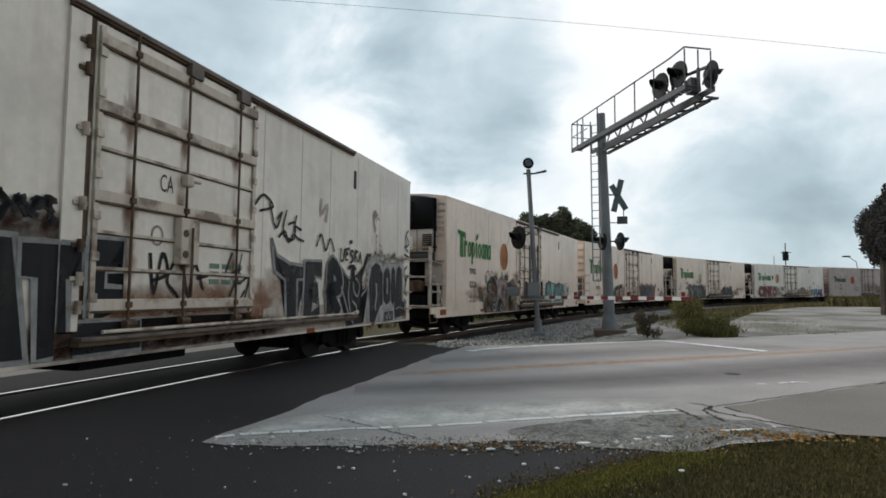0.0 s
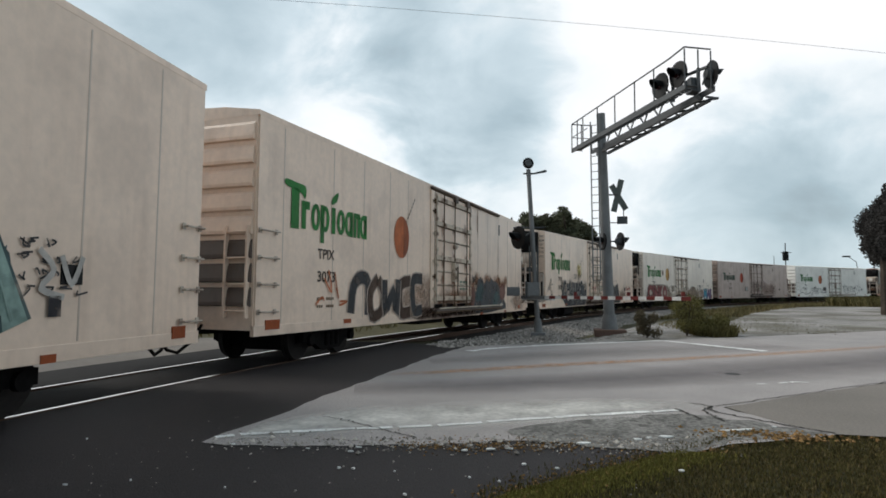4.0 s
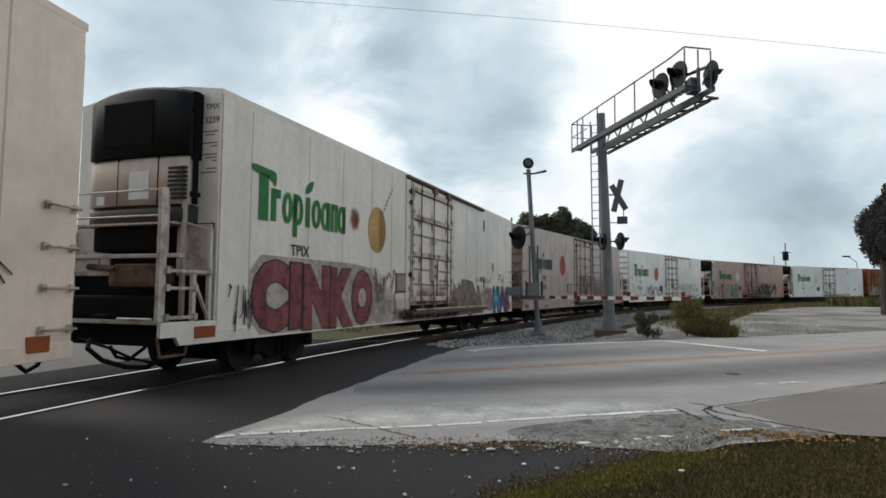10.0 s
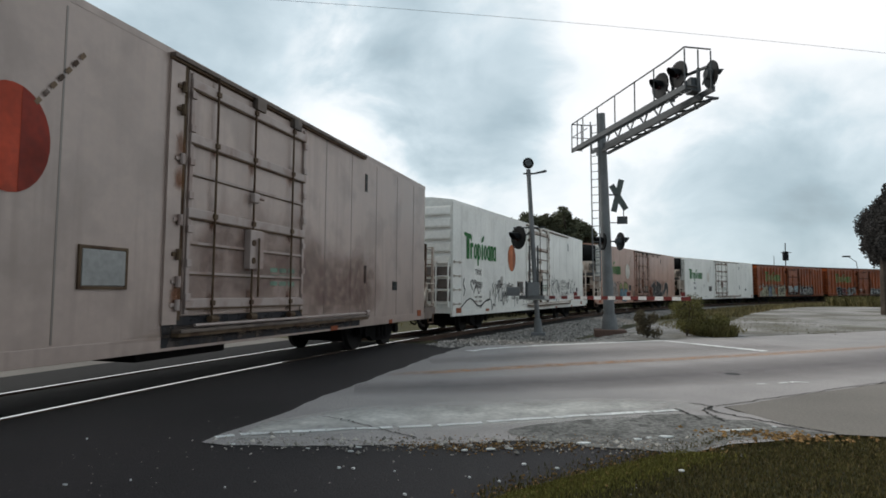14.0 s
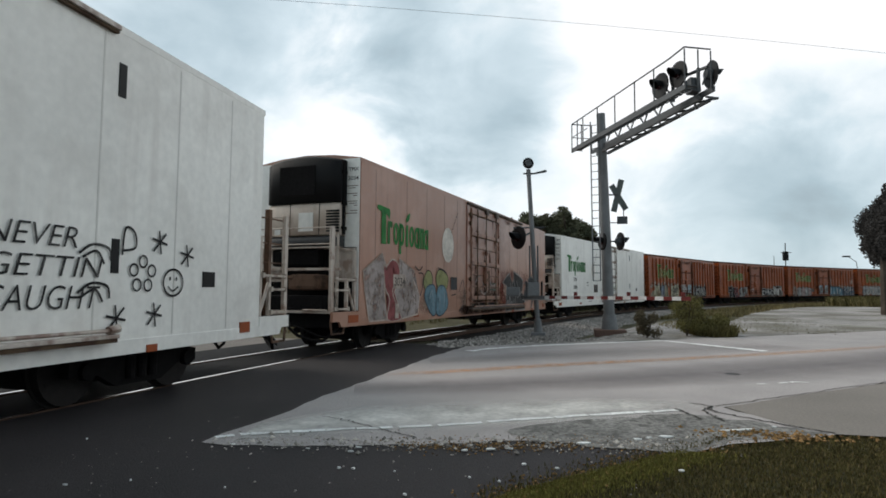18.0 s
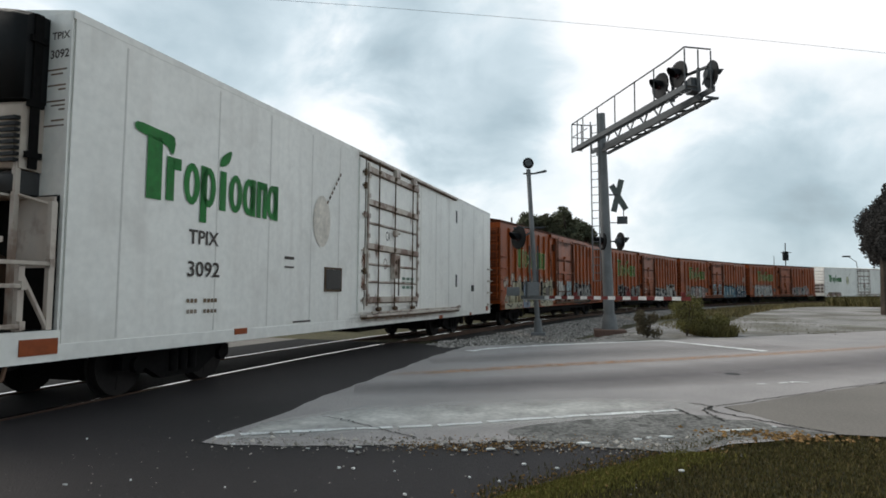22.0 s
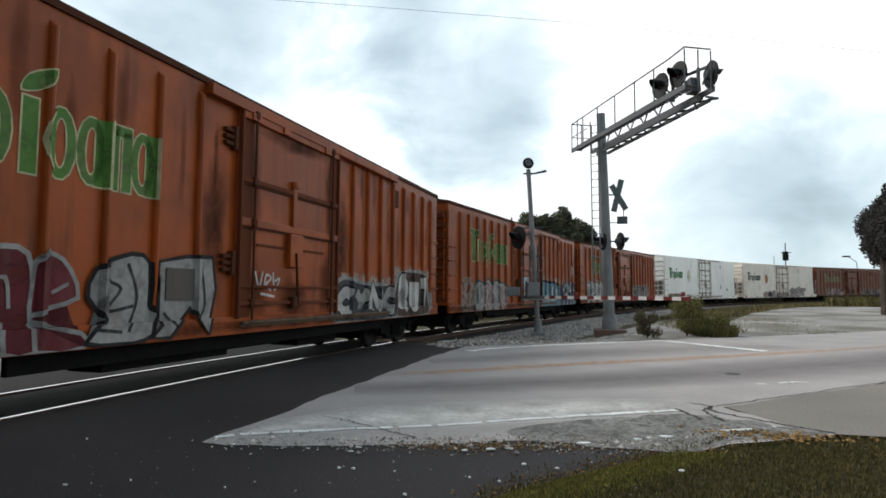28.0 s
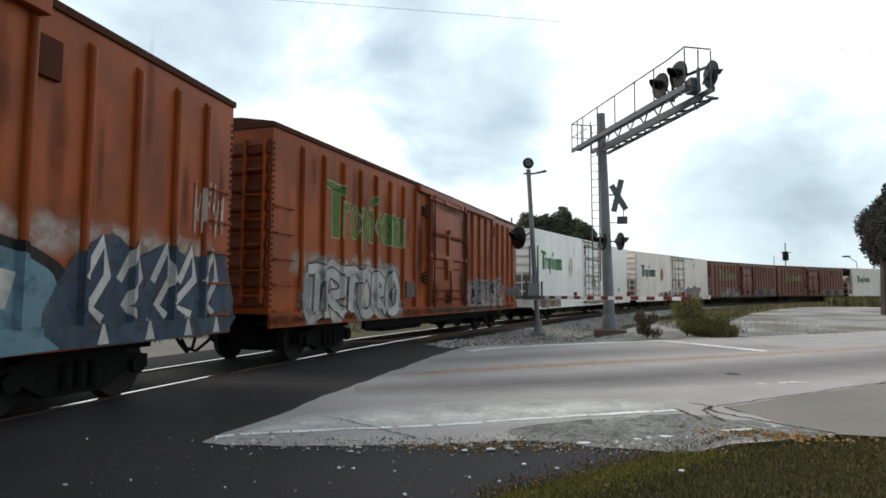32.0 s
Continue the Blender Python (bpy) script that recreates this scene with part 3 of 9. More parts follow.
def end_deck(car, x, sd, white):
    """The end platform: pale side plates, a dark deck, posts, steps, rails, stirrup and lever."""
    # black block below the deck fills what is open, dark space
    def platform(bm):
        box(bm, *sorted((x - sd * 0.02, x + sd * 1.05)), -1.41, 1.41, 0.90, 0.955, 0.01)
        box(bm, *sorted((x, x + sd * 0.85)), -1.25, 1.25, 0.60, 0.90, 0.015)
    p = piece(car, "end_platform", ("platform", x), platform, under_black, "dark end deck over a black block, between pale side plates")
    for i, y in enumerate((-1.45, 1.45)):
        def plate(bm):
            v = [(x - sd * 0.01, 0.62), (x + sd * 0.72, 0.62), (x + sd * 0.80, 0.74), (x + sd * 1.08, 0.74), (x + sd * 1.08, 0.95), (x - sd * 0.01, 0.95)]
            lo, hi = ([bm.verts.new((px, y + q, pz)) for px, pz in v] for q in (-0.03, 0.03))
            bm.faces.new(lo)
            bm.faces.new(hi[::-1])
            for k in range(6):
                bm.faces.new((lo[k], lo[(k + 1) % 6], hi[(k + 1) % 6], hi[k]))
            bmesh.ops.recalc_face_normals(bm, faces=bm.faces)
        piece(p, "side_plate", ("sideplate", x, i), plate, white, "pale painted plate along the deck")

    def lip(bm):
        box(bm, *sorted((x + sd * 1.052, x + sd * 1.085)), -1.41, 1.41, 0.92, 0.975, 0.004)
        tube(bm, (x + sd * 1.12, -1.36, 0.99), (x + sd * 1.12, -0.75, 0.99), 0.018, 6)
    piece(p, "deck_edge", ("lip", x), lip, unit_post, "pale edge of the deck")
    for i, (dx, y, top, w) in enumerate(((1.03, -1.40, 2.80, 0.062), (0.42, -1.40, 1.68, 0.035), (0.09, -1.40, 2.34, 0.035), (0.26, -1.05, 2.78, 0.03), (1.03, 1.40, 2.80, 0.062), (0.09, 1.40, 2.34, 0.035))):
        def post(bm):
            box(bm, x + sd * dx - w, x + sd * dx + w, y - 0.032, y + 0.032, 0.955, top, 0.008)
        piece(p, "railing_post", ("post", x, i), post, unit_post)
    for i, (z, a0, b0) in enumerate(((1.01, 0.40, 0.98), (1.42, 0.40, 0.98), (1.66, 0.10, 0.98))):
        def rung(bm):
            box(bm, *sorted((x + sd * a0, x + sd * b0)), -1.47, -1.41, z - 0.022, z + 0.022, 0.006)
            for q in (a0 + 0.02, b0 - 0.02):
                box(bm, x + sd * q - 0.03, x + sd * q + 0.03, -1.478, -1.405, z - 0.04, z + 0.05)
        piece(p, "ladder_rung", ("rung", x, i), rung, grab_iron)

    def brace(bm):
        tube(bm, (x + sd * 0.44, -1.40, 1.60), (x + sd * 0.10, -1.40, 0.98), 0.03, 6)
        for z in (2.78, 2.42):
            tube(bm, (x + sd * 1.03, -1.4, z), (x + sd * 1.03, 1.4, z), 0.014, 6)
        tube(bm, (x + sd * 0.93, -1.4, 2.74), (x + sd * 0.93, -1.4, 1.9), 0.014, 6)
        tube(bm, (x + sd * 1.03, -1.4, 2.74), (x + sd * 0.93, -1.4, 2.74), 0.014, 6)
        tube(bm, (x + sd * 0.09, -1.4, 2.30), (x + sd * 0.26, -1.05, 2.42), 0.014, 6)
    piece(p, "brace", ("brace", x), brace, unit_post)

    def stirrup(bm):
        for q in (1.02, 0.56):
            tube(bm, (x + sd * (q + (0.06 if q < 1 else -0.06) * -1), -1.42, 0.76), (x + sd * q, -1.42, 0.48), 0.022, 6)
        tube(bm, (x + sd * 1.02, -1.42, 0.48), (x + sd * 0.56, -1.42, 0.48), 0.022, 6)
    piece(p, "stirrup_step", ("stirrup", x), stirrup, unit_grime)

    def lever(bm):
        pts = [(0.35, -1.36, 0.60), (0.70, -1.36, 0.50), (0.98, -1.30, 0.40), (1.20, -1.15, 0.47), (1.34, -0.85, 0.62), (1.38, -0.40, 0.72)]
        pipe_through(bm, [(x + sd * a, y, z) for a, y, z in pts], 0.02)
    piece(p, "uncoupling_lever", ("lever", x), lever, under_black, "black lever bent under the deck")

    def pipe(bm):
        pts = [(0.55, -1.30, 0.62), (0.82, -1.28, 0.46), (1.02, -1.2, 0.34), (1.22, -1.05, 0.36), (1.42, -0.85, 0.46), (1.52, -0.7, 0.62), (1.40, -0.6, 0.72)]
        pipe_through(bm, [(x + sd * a, y, z) for a, y, z in pts], 0.034)
    piece(p, "brake_pipe", ("brakepipe", x), pipe, under_black, "black hose looped under the deck")
    if sd > 0:
        def screen(bm):
            box(bm, x + 0.56, x + 0.62, -1.30, 0.2, 0.95, 1.75, 0.01)
            box(bm, x + 0.20, x + 0.80, -0.9, 0.6, 1.05, 1.30, 0.04)
        piece(p, "brake_stand", ("screen", x), screen, unit_grime, "grimy brake stand")
        for i, (dx, y) in enumerate(((0.12, -1.25), (0.55, -1.30))):
            def tall(bm):
                box(bm, x + dx - 0.05, x + dx + 0.05, y - 0.05, y + 0.05, 0.955, 2.86, 0.01)
            piece(p, "end_post", ("tallpost", x, i), tall, unit_grime, "brown rusty end post")

        def bars(bm):
            for z in (2.70, 2.25, 1.90):
                tube(bm, (x + 0.12, -1.25, z), (x + 1.03, -1.38, z), 0.014, 6)
        piece(p, "end_rail", ("endrail", x), bars, unit_grime)


def louvred_end(car, x, sd, material, key, top=4.42, n=8, low=None):
    """A corrugated end: deep ribs that overhang dark grooves."""
    for i in range(n):
        z = 1.05 + i * (top - 1.15) / n
        h = (top - 1.15) / n

        def rib(bm):
            y = 1.40
            v = [(0, z + h * 0.18), (sd * 0.058, z + h * 0.22), (sd * 0.062, z + h * 0.36), (sd * 0.03, z + h * 0.85), (0, z + h * 0.98)]
            a = [bm.verts.new((x + dx, -y, zz)) for dx, zz in v]
            b = [bm.verts.new((x + dx, y, zz)) for dx, zz in v]
            for k in range(4):
                bm.faces.new((a[k], a[k + 1], b[k + 1], b[k]))
            bm.faces.new(a)
            bm.faces.new(b[::-1])
            bmesh.ops.recalc_face_normals(bm, faces=bm.faces)
        piece(car, "end_rib", ("endrib", key, sd, i, x), rib, low if low and i < 3 else material)


# the door of the cars without a nose unit stands further back
DOOR_SHIFT = 0.68


def reefer(name, L, body, frame_mat, dirty, unit, label, white=None, slot_x=4.87, gauge=None, black_gap=True):
    car = new(name)
    tagged(car, label, "rail car", "cars of the moving train")
    white = white or body
    h = L / 2
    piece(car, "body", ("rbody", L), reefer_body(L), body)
    piece(car, "roof", ("rroof", L), roof(L, 1.473, 4.42, 4.66, 0.004), body, "painted roof, flush with the side")
    piece(car, "underframe", ("runder", L), underframe(L), under_black)

    def sill(bm):
        for sd in (-1, 1):
            box(bm, -h, h, *sorted((sd * 1.40, sd * 1.4775)), 0.62, 0.80, 0.006)
    piece(car, "side_sill", ("rsill", L), sill, body)
    for i, x in enumerate(REEFER_SEAMS):
        for sd in (-1, 1):
            def seam(bm):
                box(bm, x - 0.012, x + 0.012, *sorted((sd * 1.465, sd * 1.4735)), 0.82, 4.36)
            piece(car, "panel_seam", ("seam", i, sd), seam, SEAM[body.name])
    shift = 0.0 if unit else DOOR_SHIFT
    plug_door(car, frame_mat, body, dirty, slot_x - 0.15 - shift, black_gap, shift)
    for i, (x, z) in enumerate(((slot_x, 3.86), (slot_x, 1.78))):
        def slot(bm):
            box(bm, x - 0.06, x + 0.06, -1.482, -1.46, z - 0.2, z + 0.2)
        piece(car, "vent_slot", ("slot", i, slot_x), slot, black_metal)

    def board(bm):
        box(bm, slot_x + 1.75, slot_x + 2.05, -1.485, -1.46, 1.44, 1.66)
    piece(car, "placard_holder", ("board", slot_x), board, black_metal)

    if gauge:
        def box2(bm):
            box(bm, -2.74, -2.14, -1.50, -1.46, 1.43, 1.83, 0.01)
        g = piece(car, "fuel_gauge_cover", "gauge", box2, gauge[0])
        g.location.x = gauge[1]

        def rim(bm):
            for q in ((-2.78, -2.745, 1.39, 1.87), (-2.135, -2.10, 1.39, 1.87), (-2.745, -2.135, 1.39, 1.425), (-2.745, -2.135, 1.835, 1.87)):
                box(bm, q[0], q[1], -1.495, -1.46, q[2], q[3])
        piece(g, "cover_rim", "gaugerim", rim, rod_rust)
    for i, (x0, x1, z) in enumerate(((-9.70, -9.27, 0.70) if unit else (-8.95, -8.55, 0.72), (-6.3, -6.0, 0.72), (8.6, 8.9, 0.72), (3.2, 3.5, 0.62), (6.4, 6.6, 0.62))):
        def refl(bm):
            box(bm, x0, x1, -1.49, -1.47, z, z + (0.17 if i in (0, 2) else 0.09))
        piece(car, "reflector", ("refl", i, unit), refl, mat("orange_reflector", (0.30, 0.07, 0.022, 1), 0.5))
    end_ladder(car, h, -1.35, -0.9, (4.1, 3.6, 3.1, 2.6, 2.1, 1.6, 1.1), 1, white, L)
    louvred_end(car, h, 1, white, ("r", L), low=end_dirt_shade)
    if unit:
        refrigeration_unit(car, -h, body)

        def end_sheet(bm):
            box(bm, -h - 0.012, -h + 0.01, -1.455, 1.455, 0.96, 4.50, 0.004)
        piece(car, "end_sheet", ("endsheet", L), end_sheet, white, "pale end sheet behind the unit")
        ladder(car, h - 0.5, h - 0.06, (2.3, 1.85, 1.4, 0.95), grab_iron, ("rear", L), stile=False)
    else:
        end_deck(car, h, 1, white)
        louvred_end(car, -h, -1, white, ("r", L), low=end_dirt_shade)
        ladder(car, -h + 0.06, -h + 0.55, (2.43, 1.96, 1.5, 1.03), grab_iron, ("front", L), stile=False)
        end_ladder(car, -h, -1.35, -0.9, (2.4, 1.95, 1.5, 1.05), -1, white, L)
    coupler(car, -h, -1, L)
    coupler(car, h, 1, L)
    trucks = [bogie(car, *((-7.0, L) if unit else (-6.2, L))), bogie(car, *((5.7, L) if unit else (6.9, L)))]
    return car, trucks


BOX_RIBS = (-7.78, -7.02, -6.25, -5.48, -4.72, -3.96, -3.18, -2.40, 2.55, 3.34, 4.12, 4.90, 5.68, 6.46, 7.24, 7.95)


def boxcar(name, L, body, dark, label):
    car = new(name)
    tagged(car, label, "rail car", "cars of the moving train")
    h = L / 2

    def shell(bm):
        box(bm, -h, h, -1.44, 1.44, 0.98, 4.32, 0.015)
    piece(car, "body", ("bbody", L), shell, body)
    piece(car, "roof", ("broof", L), roof(L, 1.47, 4.32, 4.58, 0.02), dark, "dark grimy roof with a thin rim")
    piece(car, "underframe", ("bunder", L), underframe(L), under_black)

    def belly(bm):
        for y0 in (-1.30, 1.22):
            box(bm, -4.9, 4.9, y0, y0 + 0.08, 0.52, 0.80, 0.01)
        box(bm, -3.6, -1.2, -1.15, -0.6, 0.40, 0.80, 0.03)
        box(bm, 1.0, 2.6, -1.1, -0.5, 0.36, 0.80, 0.03)
    piece(car, "centre_belly", ("belly", L), belly, under_black)
    for sd in (-1, 1):
        def sill(bm):
            box(bm, -h, h, *sorted((sd * 1.42, sd * 1.49)), 0.74, 1.0, 0.01)
        piece(car, "side_sill", ("bsill", L, sd), sill, body)
        for i, x in enumerate(BOX_RIBS):
            def rib(bm):
                y = sd * 1.44
                v = [(x + dx, y + sd * dy) for dx, dy in ((-0.038, 0), (-0.034, 0.045), (-0.02, 0.075), (0, 0.083), (0.02, 0.075), (0.034, 0.045), (0.038, 0))]
                a = [bm.verts.new((px, py, 1.0)) for px, py in v]
                b = [bm.verts.new((px, py, 4.10)) for px, py in v]
                t = [bm.verts.new((px, y, 4.17)) for px, py in v]
                for k in range(6):
                    f = bm.faces.new((a[k], a[k + 1], b[k + 1], b[k]))
                    bm.faces.new((b[k], b[k + 1], t[k + 1], t[k]))
                bm.faces.new(a)
                bmesh.ops.recalc_face_normals(bm, faces=bm.faces)
            piece(car, "side_post", ("brib", i, sd), rib, body)
    y = -1.44

    def slab(bm):
        box(bm, -1.55, 1.75, y - 0.06, y + 0.02, 0.98, 4.18, 0.015)
    d = piece(car, "door", "bdoor", slab, body, "rusty plug door with heavy bars")
    for i, (x0, x1) in enumerate(((-1.55, -1.18), (1.40, 1.75))):
        def stile(bm):
            box(bm, x0 + 0.01, x1 - 0.01, y - 0.068, y - 0.055, 1.0, 4.16)
            box(bm, x0 if i == 0 else x1 - 0.05, x0 + 0.05 if i == 0 else x1, y - 0.12, y - 0.05, 0.97, 4.18, 0.01)
        piece(d, "door_edge", ("bedge", i), stile, dark_end, "dark sooty edge band of the door")

        def rod(bm):
            xx = x1 - 0.02 if i == 0 else x0 + 0.02
            tube(bm, (xx, y - 0.125, 0.95), (xx, y - 0.125, 4.2), 0.02, 7)
            for z in (4.15, 3.10, 2.45, 1.20):
                box(bm, xx - 0.05, xx + 0.05, y - 0.15, y - 0.06, z - 0.06, z + 0.06, 0.012)
        piece(d, "lock_rod", ("brod", i), rod, dark, "dark rusty lock rod")
    for i, (z, hh) in enumerate(((4.12, 0.07), (3.10, 0.04), (2.45, 0.06), (1.46, 0.022), (1.20, 0.03))):
        def bar(bm):
            box(bm, -1.50, 1.70, y - 0.11, y - 0.06, z - hh, z + hh, 0.01)
        b = piece(d, "door_bar", ("bbar", i), bar, body if i in (0, 2) else dark_end)
        if i in (1, 2):
            # dark strip stands for the shadow this bar throws on the door
            def under(bm):
                box(bm, -1.48, 1.68, y - 0.095, y - 0.061, z - hh - 0.03, z - hh - 0.002)
            piece(b, "flange", ("bflange", i), under, dark, "dark strip for the shadow under the bar")
    for i, x in enumerate((-1.05, 0.28)):
        def lip(bm):
            box(bm, x, x + 0.9, y - 0.085, y - 0.061, 2.10, 2.14, 0.005)
        piece(d, "door_bar", ("blip", i), lip, dark_end)

    def lock(bm):
        box(bm, -0.03, 0.09, y - 0.12, y - 0.05, 2.5, 3.2, 0.01)
        box(bm, -0.15, 0.27, y - 0.15, y - 0.06, 1.80, 2.38, 0.015)
        tube(bm, (0.03, y - 0.1, 3.18), (0.03, y - 0.1, 3.30), 0.07, 8)
    k = piece(d, "lock_box", "block", lock, body)

    def lever(bm):
        tube(bm, (0.12, y - 0.16, 1.15), (0.02, y - 0.16, 2.05), 0.025, 7)
        box(bm, -0.05, 0.17, y - 0.17, y - 0.06, 1.10, 1.30, 0.02)
    piece(k, "lock_handle", "blever", lever, dark, "sooty lever and latch")
    for i, z in enumerate((3.68, 1.80)):
        def hinge(bm):
            for q in range(3):
                box(bm, -1.88, -1.66, y - 0.07, y, z + q * 0.1 - 0.13, z + q * 0.1 - 0.07, 0.01)
            box(bm, -1.70, -1.62, y - 0.10, y, z - 0.18, z + 0.18, 0.01)
        piece(car, "hinge_bracket", ("bhinge", i), hinge, dark, "dark hinge bracket beside the door")

    def tracks(bm):
        box(bm, -2.3, 5.0, y - 0.13, y, 4.16, 4.32, 0.01)
        for x in (-1.2, -0.3, 1.2):
            box(bm, x - 0.12, x + 0.12, y - 0.14, y - 0.04, 4.05, 4.17, 0.01)
    piece(car, "door_track", "btracks", tracks, body)

    def low_track(bm):
        box(bm, -1.4, 4.6, y - 0.12, y, 0.885, 0.93, 0.008)
        box(bm, -1.4, 4.6, y - 0.075, y, 0.84, 0.884)
    piece(car, "lower_door_track", "blowtrack", low_track, rod_rust, "worn brown lower door rail")

    def far_door(bm):
        box(bm, -1.55, 1.75, 1.42, 1.5, 0.98, 4.18, 0.015)
    piece(car, "door", "bdoor2", far_door, body)

    def stub(bm):
        box(bm, 4.92, 5.24, -1.50, -1.43, 3.55, 3.98, 0.015)
    piece(car, "door_stop", "bstub", stub, dark)

    def plate(bm):
        box(bm, -2.98, -2.42, -1.49, -1.43, 1.26, 1.68, 0.008)
    piece(car, "placard_board", "bplate", plate, placard, "grey-brown placard board")
    for sd in (-1, 1):
        louvred_end(car, sd * h, sd, dark_end, ("b", L), 4.2, 9)
    ladder(car, -h + 0.10, -h + 0.62, (2.9, 2.43, 1.96, 1.5, 1.03), body, ("bfront", L), -1.44, False)
    ladder(car, h - 0.62, h - 0.10, (2.9, 2.43, 1.96, 1.5, 1.03), body, ("brear", L), -1.44, False)
    end_ladder(car, -h, -1.32, -0.9, (4.0, 3.55, 3.1, 2.65, 2.2, 1.75, 1.3), -1, body, L)
    end_ladder(car, h, -1.32, -0.9, (4.0, 3.55, 3.1, 2.65, 2.2, 1.75, 1.3), 1, body, L)

    def rivets(bm):
        for k in range(30):
            z = 1.1 + k * 0.10
            box(bm, -h + 0.02, -h + 0.06, -1.455, -1.44, z, z + 0.045)
            box(bm, h - 0.06, h - 0.02, -1.455, -1.44, z, z + 0.045)
    tagged(piece(car, "rivet_strip", ("rivets", L), rivets, dark), kind="stuff")
    coupler(car, -h, -1, L)
    coupler(car, h, 1, L)
    trucks = [bogie(car, -6.2, L), bogie(car, 6.2, L)]
    return car, trucks


SEAM = {}


def car_paint(name, base, streak, amount, rough=0.5, patch=None, patch_amount=0.0, patch_scale=3.0, patch_from=0.52, stain=None, gloss=0.95):
    c = tint(base)
    return mat(name, (c[0] * 0.97, c[1] * 0.965, c[2] * 0.95, 1), rough - 0.12, 0, 0.06, 9, 0.12, 0.35, 0.02, spec=gloss, streak=tint(streak), streak_amount=amount, patch=tint(patch) if patch else None, patch_amount=patch_amount, patch_scale=patch_scale, patch_from=patch_from, stain=stain)


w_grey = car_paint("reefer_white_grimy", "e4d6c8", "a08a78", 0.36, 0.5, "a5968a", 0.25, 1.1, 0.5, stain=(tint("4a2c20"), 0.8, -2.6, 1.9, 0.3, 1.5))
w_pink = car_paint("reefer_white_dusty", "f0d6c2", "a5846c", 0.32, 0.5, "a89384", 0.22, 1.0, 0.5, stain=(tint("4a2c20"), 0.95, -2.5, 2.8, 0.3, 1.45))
w_clean = car_paint("reefer_white_clean", "f1eee9", "bdb4ac", 0.35, 0.5, "b9b2aa", 0.22, 1.3, 0.54)
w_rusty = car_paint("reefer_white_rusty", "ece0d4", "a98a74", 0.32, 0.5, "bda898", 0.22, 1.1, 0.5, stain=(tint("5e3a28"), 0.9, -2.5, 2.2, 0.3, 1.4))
w_grey2 = car_paint("reefer_grey_dust", "ab958c", "7a675d", 0.55, 0.5, "7a685f", 0.4, 1.0, 0.5)
dusty_end = car_paint("reefer_end_dust", "7d6a60", "4a3a32", 0.9, 0.7, "54443b", 0.6, 1.2, 0.46)
salmon = car_paint("reefer_salmon_stain", "a5735b", "7c4a34", 0.65, 0.5, "b98f7b", 0.35, 0.8, 0.5, stain=(tint("7a4632"), 0.55, -2.8, 2.6, 0.3, 5.0))
bars_salmon = car_paint("door_bar_salmon", "9a6a52", "54301f", 0.9, 0.6, "6a3a24", 0.85, 2.5, 0.48)
orange = car_paint("boxcar_orange", "9a491c", "4a2310", 0.85, 0.5, "743613", 0.6, 1.1, 0.45, gloss=0.2)
orange2 = car_paint("boxcar_orange_faded", "7a4a38", "5a372c", 0.75, 0.55, "865440", 0.45, 1.0, 0.48, gloss=0.2)
unit_paint = car_paint("unit_case_paint", "cbbcb0", "8a6a56", 0.6, 0.7, "a08c7c", 0.5, 1.8, 0.5, gloss=0.25)
unit_grime = car_paint("unit_grime", "6e5546", "3c2a20", 0.8, 0.8, "2e221c", 0.7, 3.0, 0.5, gloss=0.2)
hood_black = mat("hood_black", (0.006, 0.006, 0.0065, 1), 0.62, 0, 0.2, 16, 0.2, 1.5, 0.05, spec=0.2)
unit_plate = car_paint("unit_plate_paint", "dcd8d2", "a09488", 0.4)
unit_post = car_paint("unit_post_paint", "c0b2a6", "76533f", 0.8, 0.6, "7c5a46", 0.7, 3.5, 0.52)
# lowest end ribs: dirt and the shade there mixed into one dark paint
end_dirt_shade = car_paint("dirty_shaded_end_paint", "55473f", "2e2621", 0.8, 0.8)
dark_end = car_paint("boxcar_end_brown", "633420", "351c13", 0.7, 0.8, gloss=0.1)
orange_dark = car_paint("boxcar_rust_brown", "4a2818", "2a1710", 0.6, 0.8, gloss=0.1)
bars_white = car_paint("door_bar_white", "bfb2a6", "74482f", 0.9, 0.6, "643d26", 0.85, 2.6, 0.48)
bars_rust = car_paint("door_bar_rusty", "c8b8a6", "70442a", 0.85, 0.7, "5c3822", 0.8, 2.6, 0.52)
bars_dust = car_paint("door_bar_dusty", "a3918b", "77564a", 0.8, 0.6, "7c5c50", 0.6, 3.0, 0.52)
grab_iron = car_paint("grab_iron_paint", "b9ab9e", "6e4a36", 0.8, 0.6, "5e4232", 0.6, 5.0, 0.5)
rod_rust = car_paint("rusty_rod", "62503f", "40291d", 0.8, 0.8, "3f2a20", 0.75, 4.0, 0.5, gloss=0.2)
placard = car_paint("placard_slate", "5a534e", "3a322c", 0.5, 0.7, gloss=0.2)
track_rust = car_paint("door_track_rust", "5e4d42", "42291e", 0.7, 0.8, "2e1d16", 0.8, 4.0, 0.5)
sill_white = car_paint("sill_white_dirty", "c8bcb2", "7a5a48", 0.7, 0.6, "6a4733", 0.7, 4.0, 0.55)

for paint_of, hexa, amount in ((w_grey, "bfb8b0", 0.4), (w_pink, "c6b4a6", 0.4), (w_clean, "d8d4ce", 0.2), (w_rusty, "c6bbb0", 0.4), (w_grey2, "6f625b", 0.5), (salmon, "7d5240", 0.6)):
    SEAM[paint_of.name] = car_paint(paint_of.name + "_seam", hexa, "7a6354", amount)

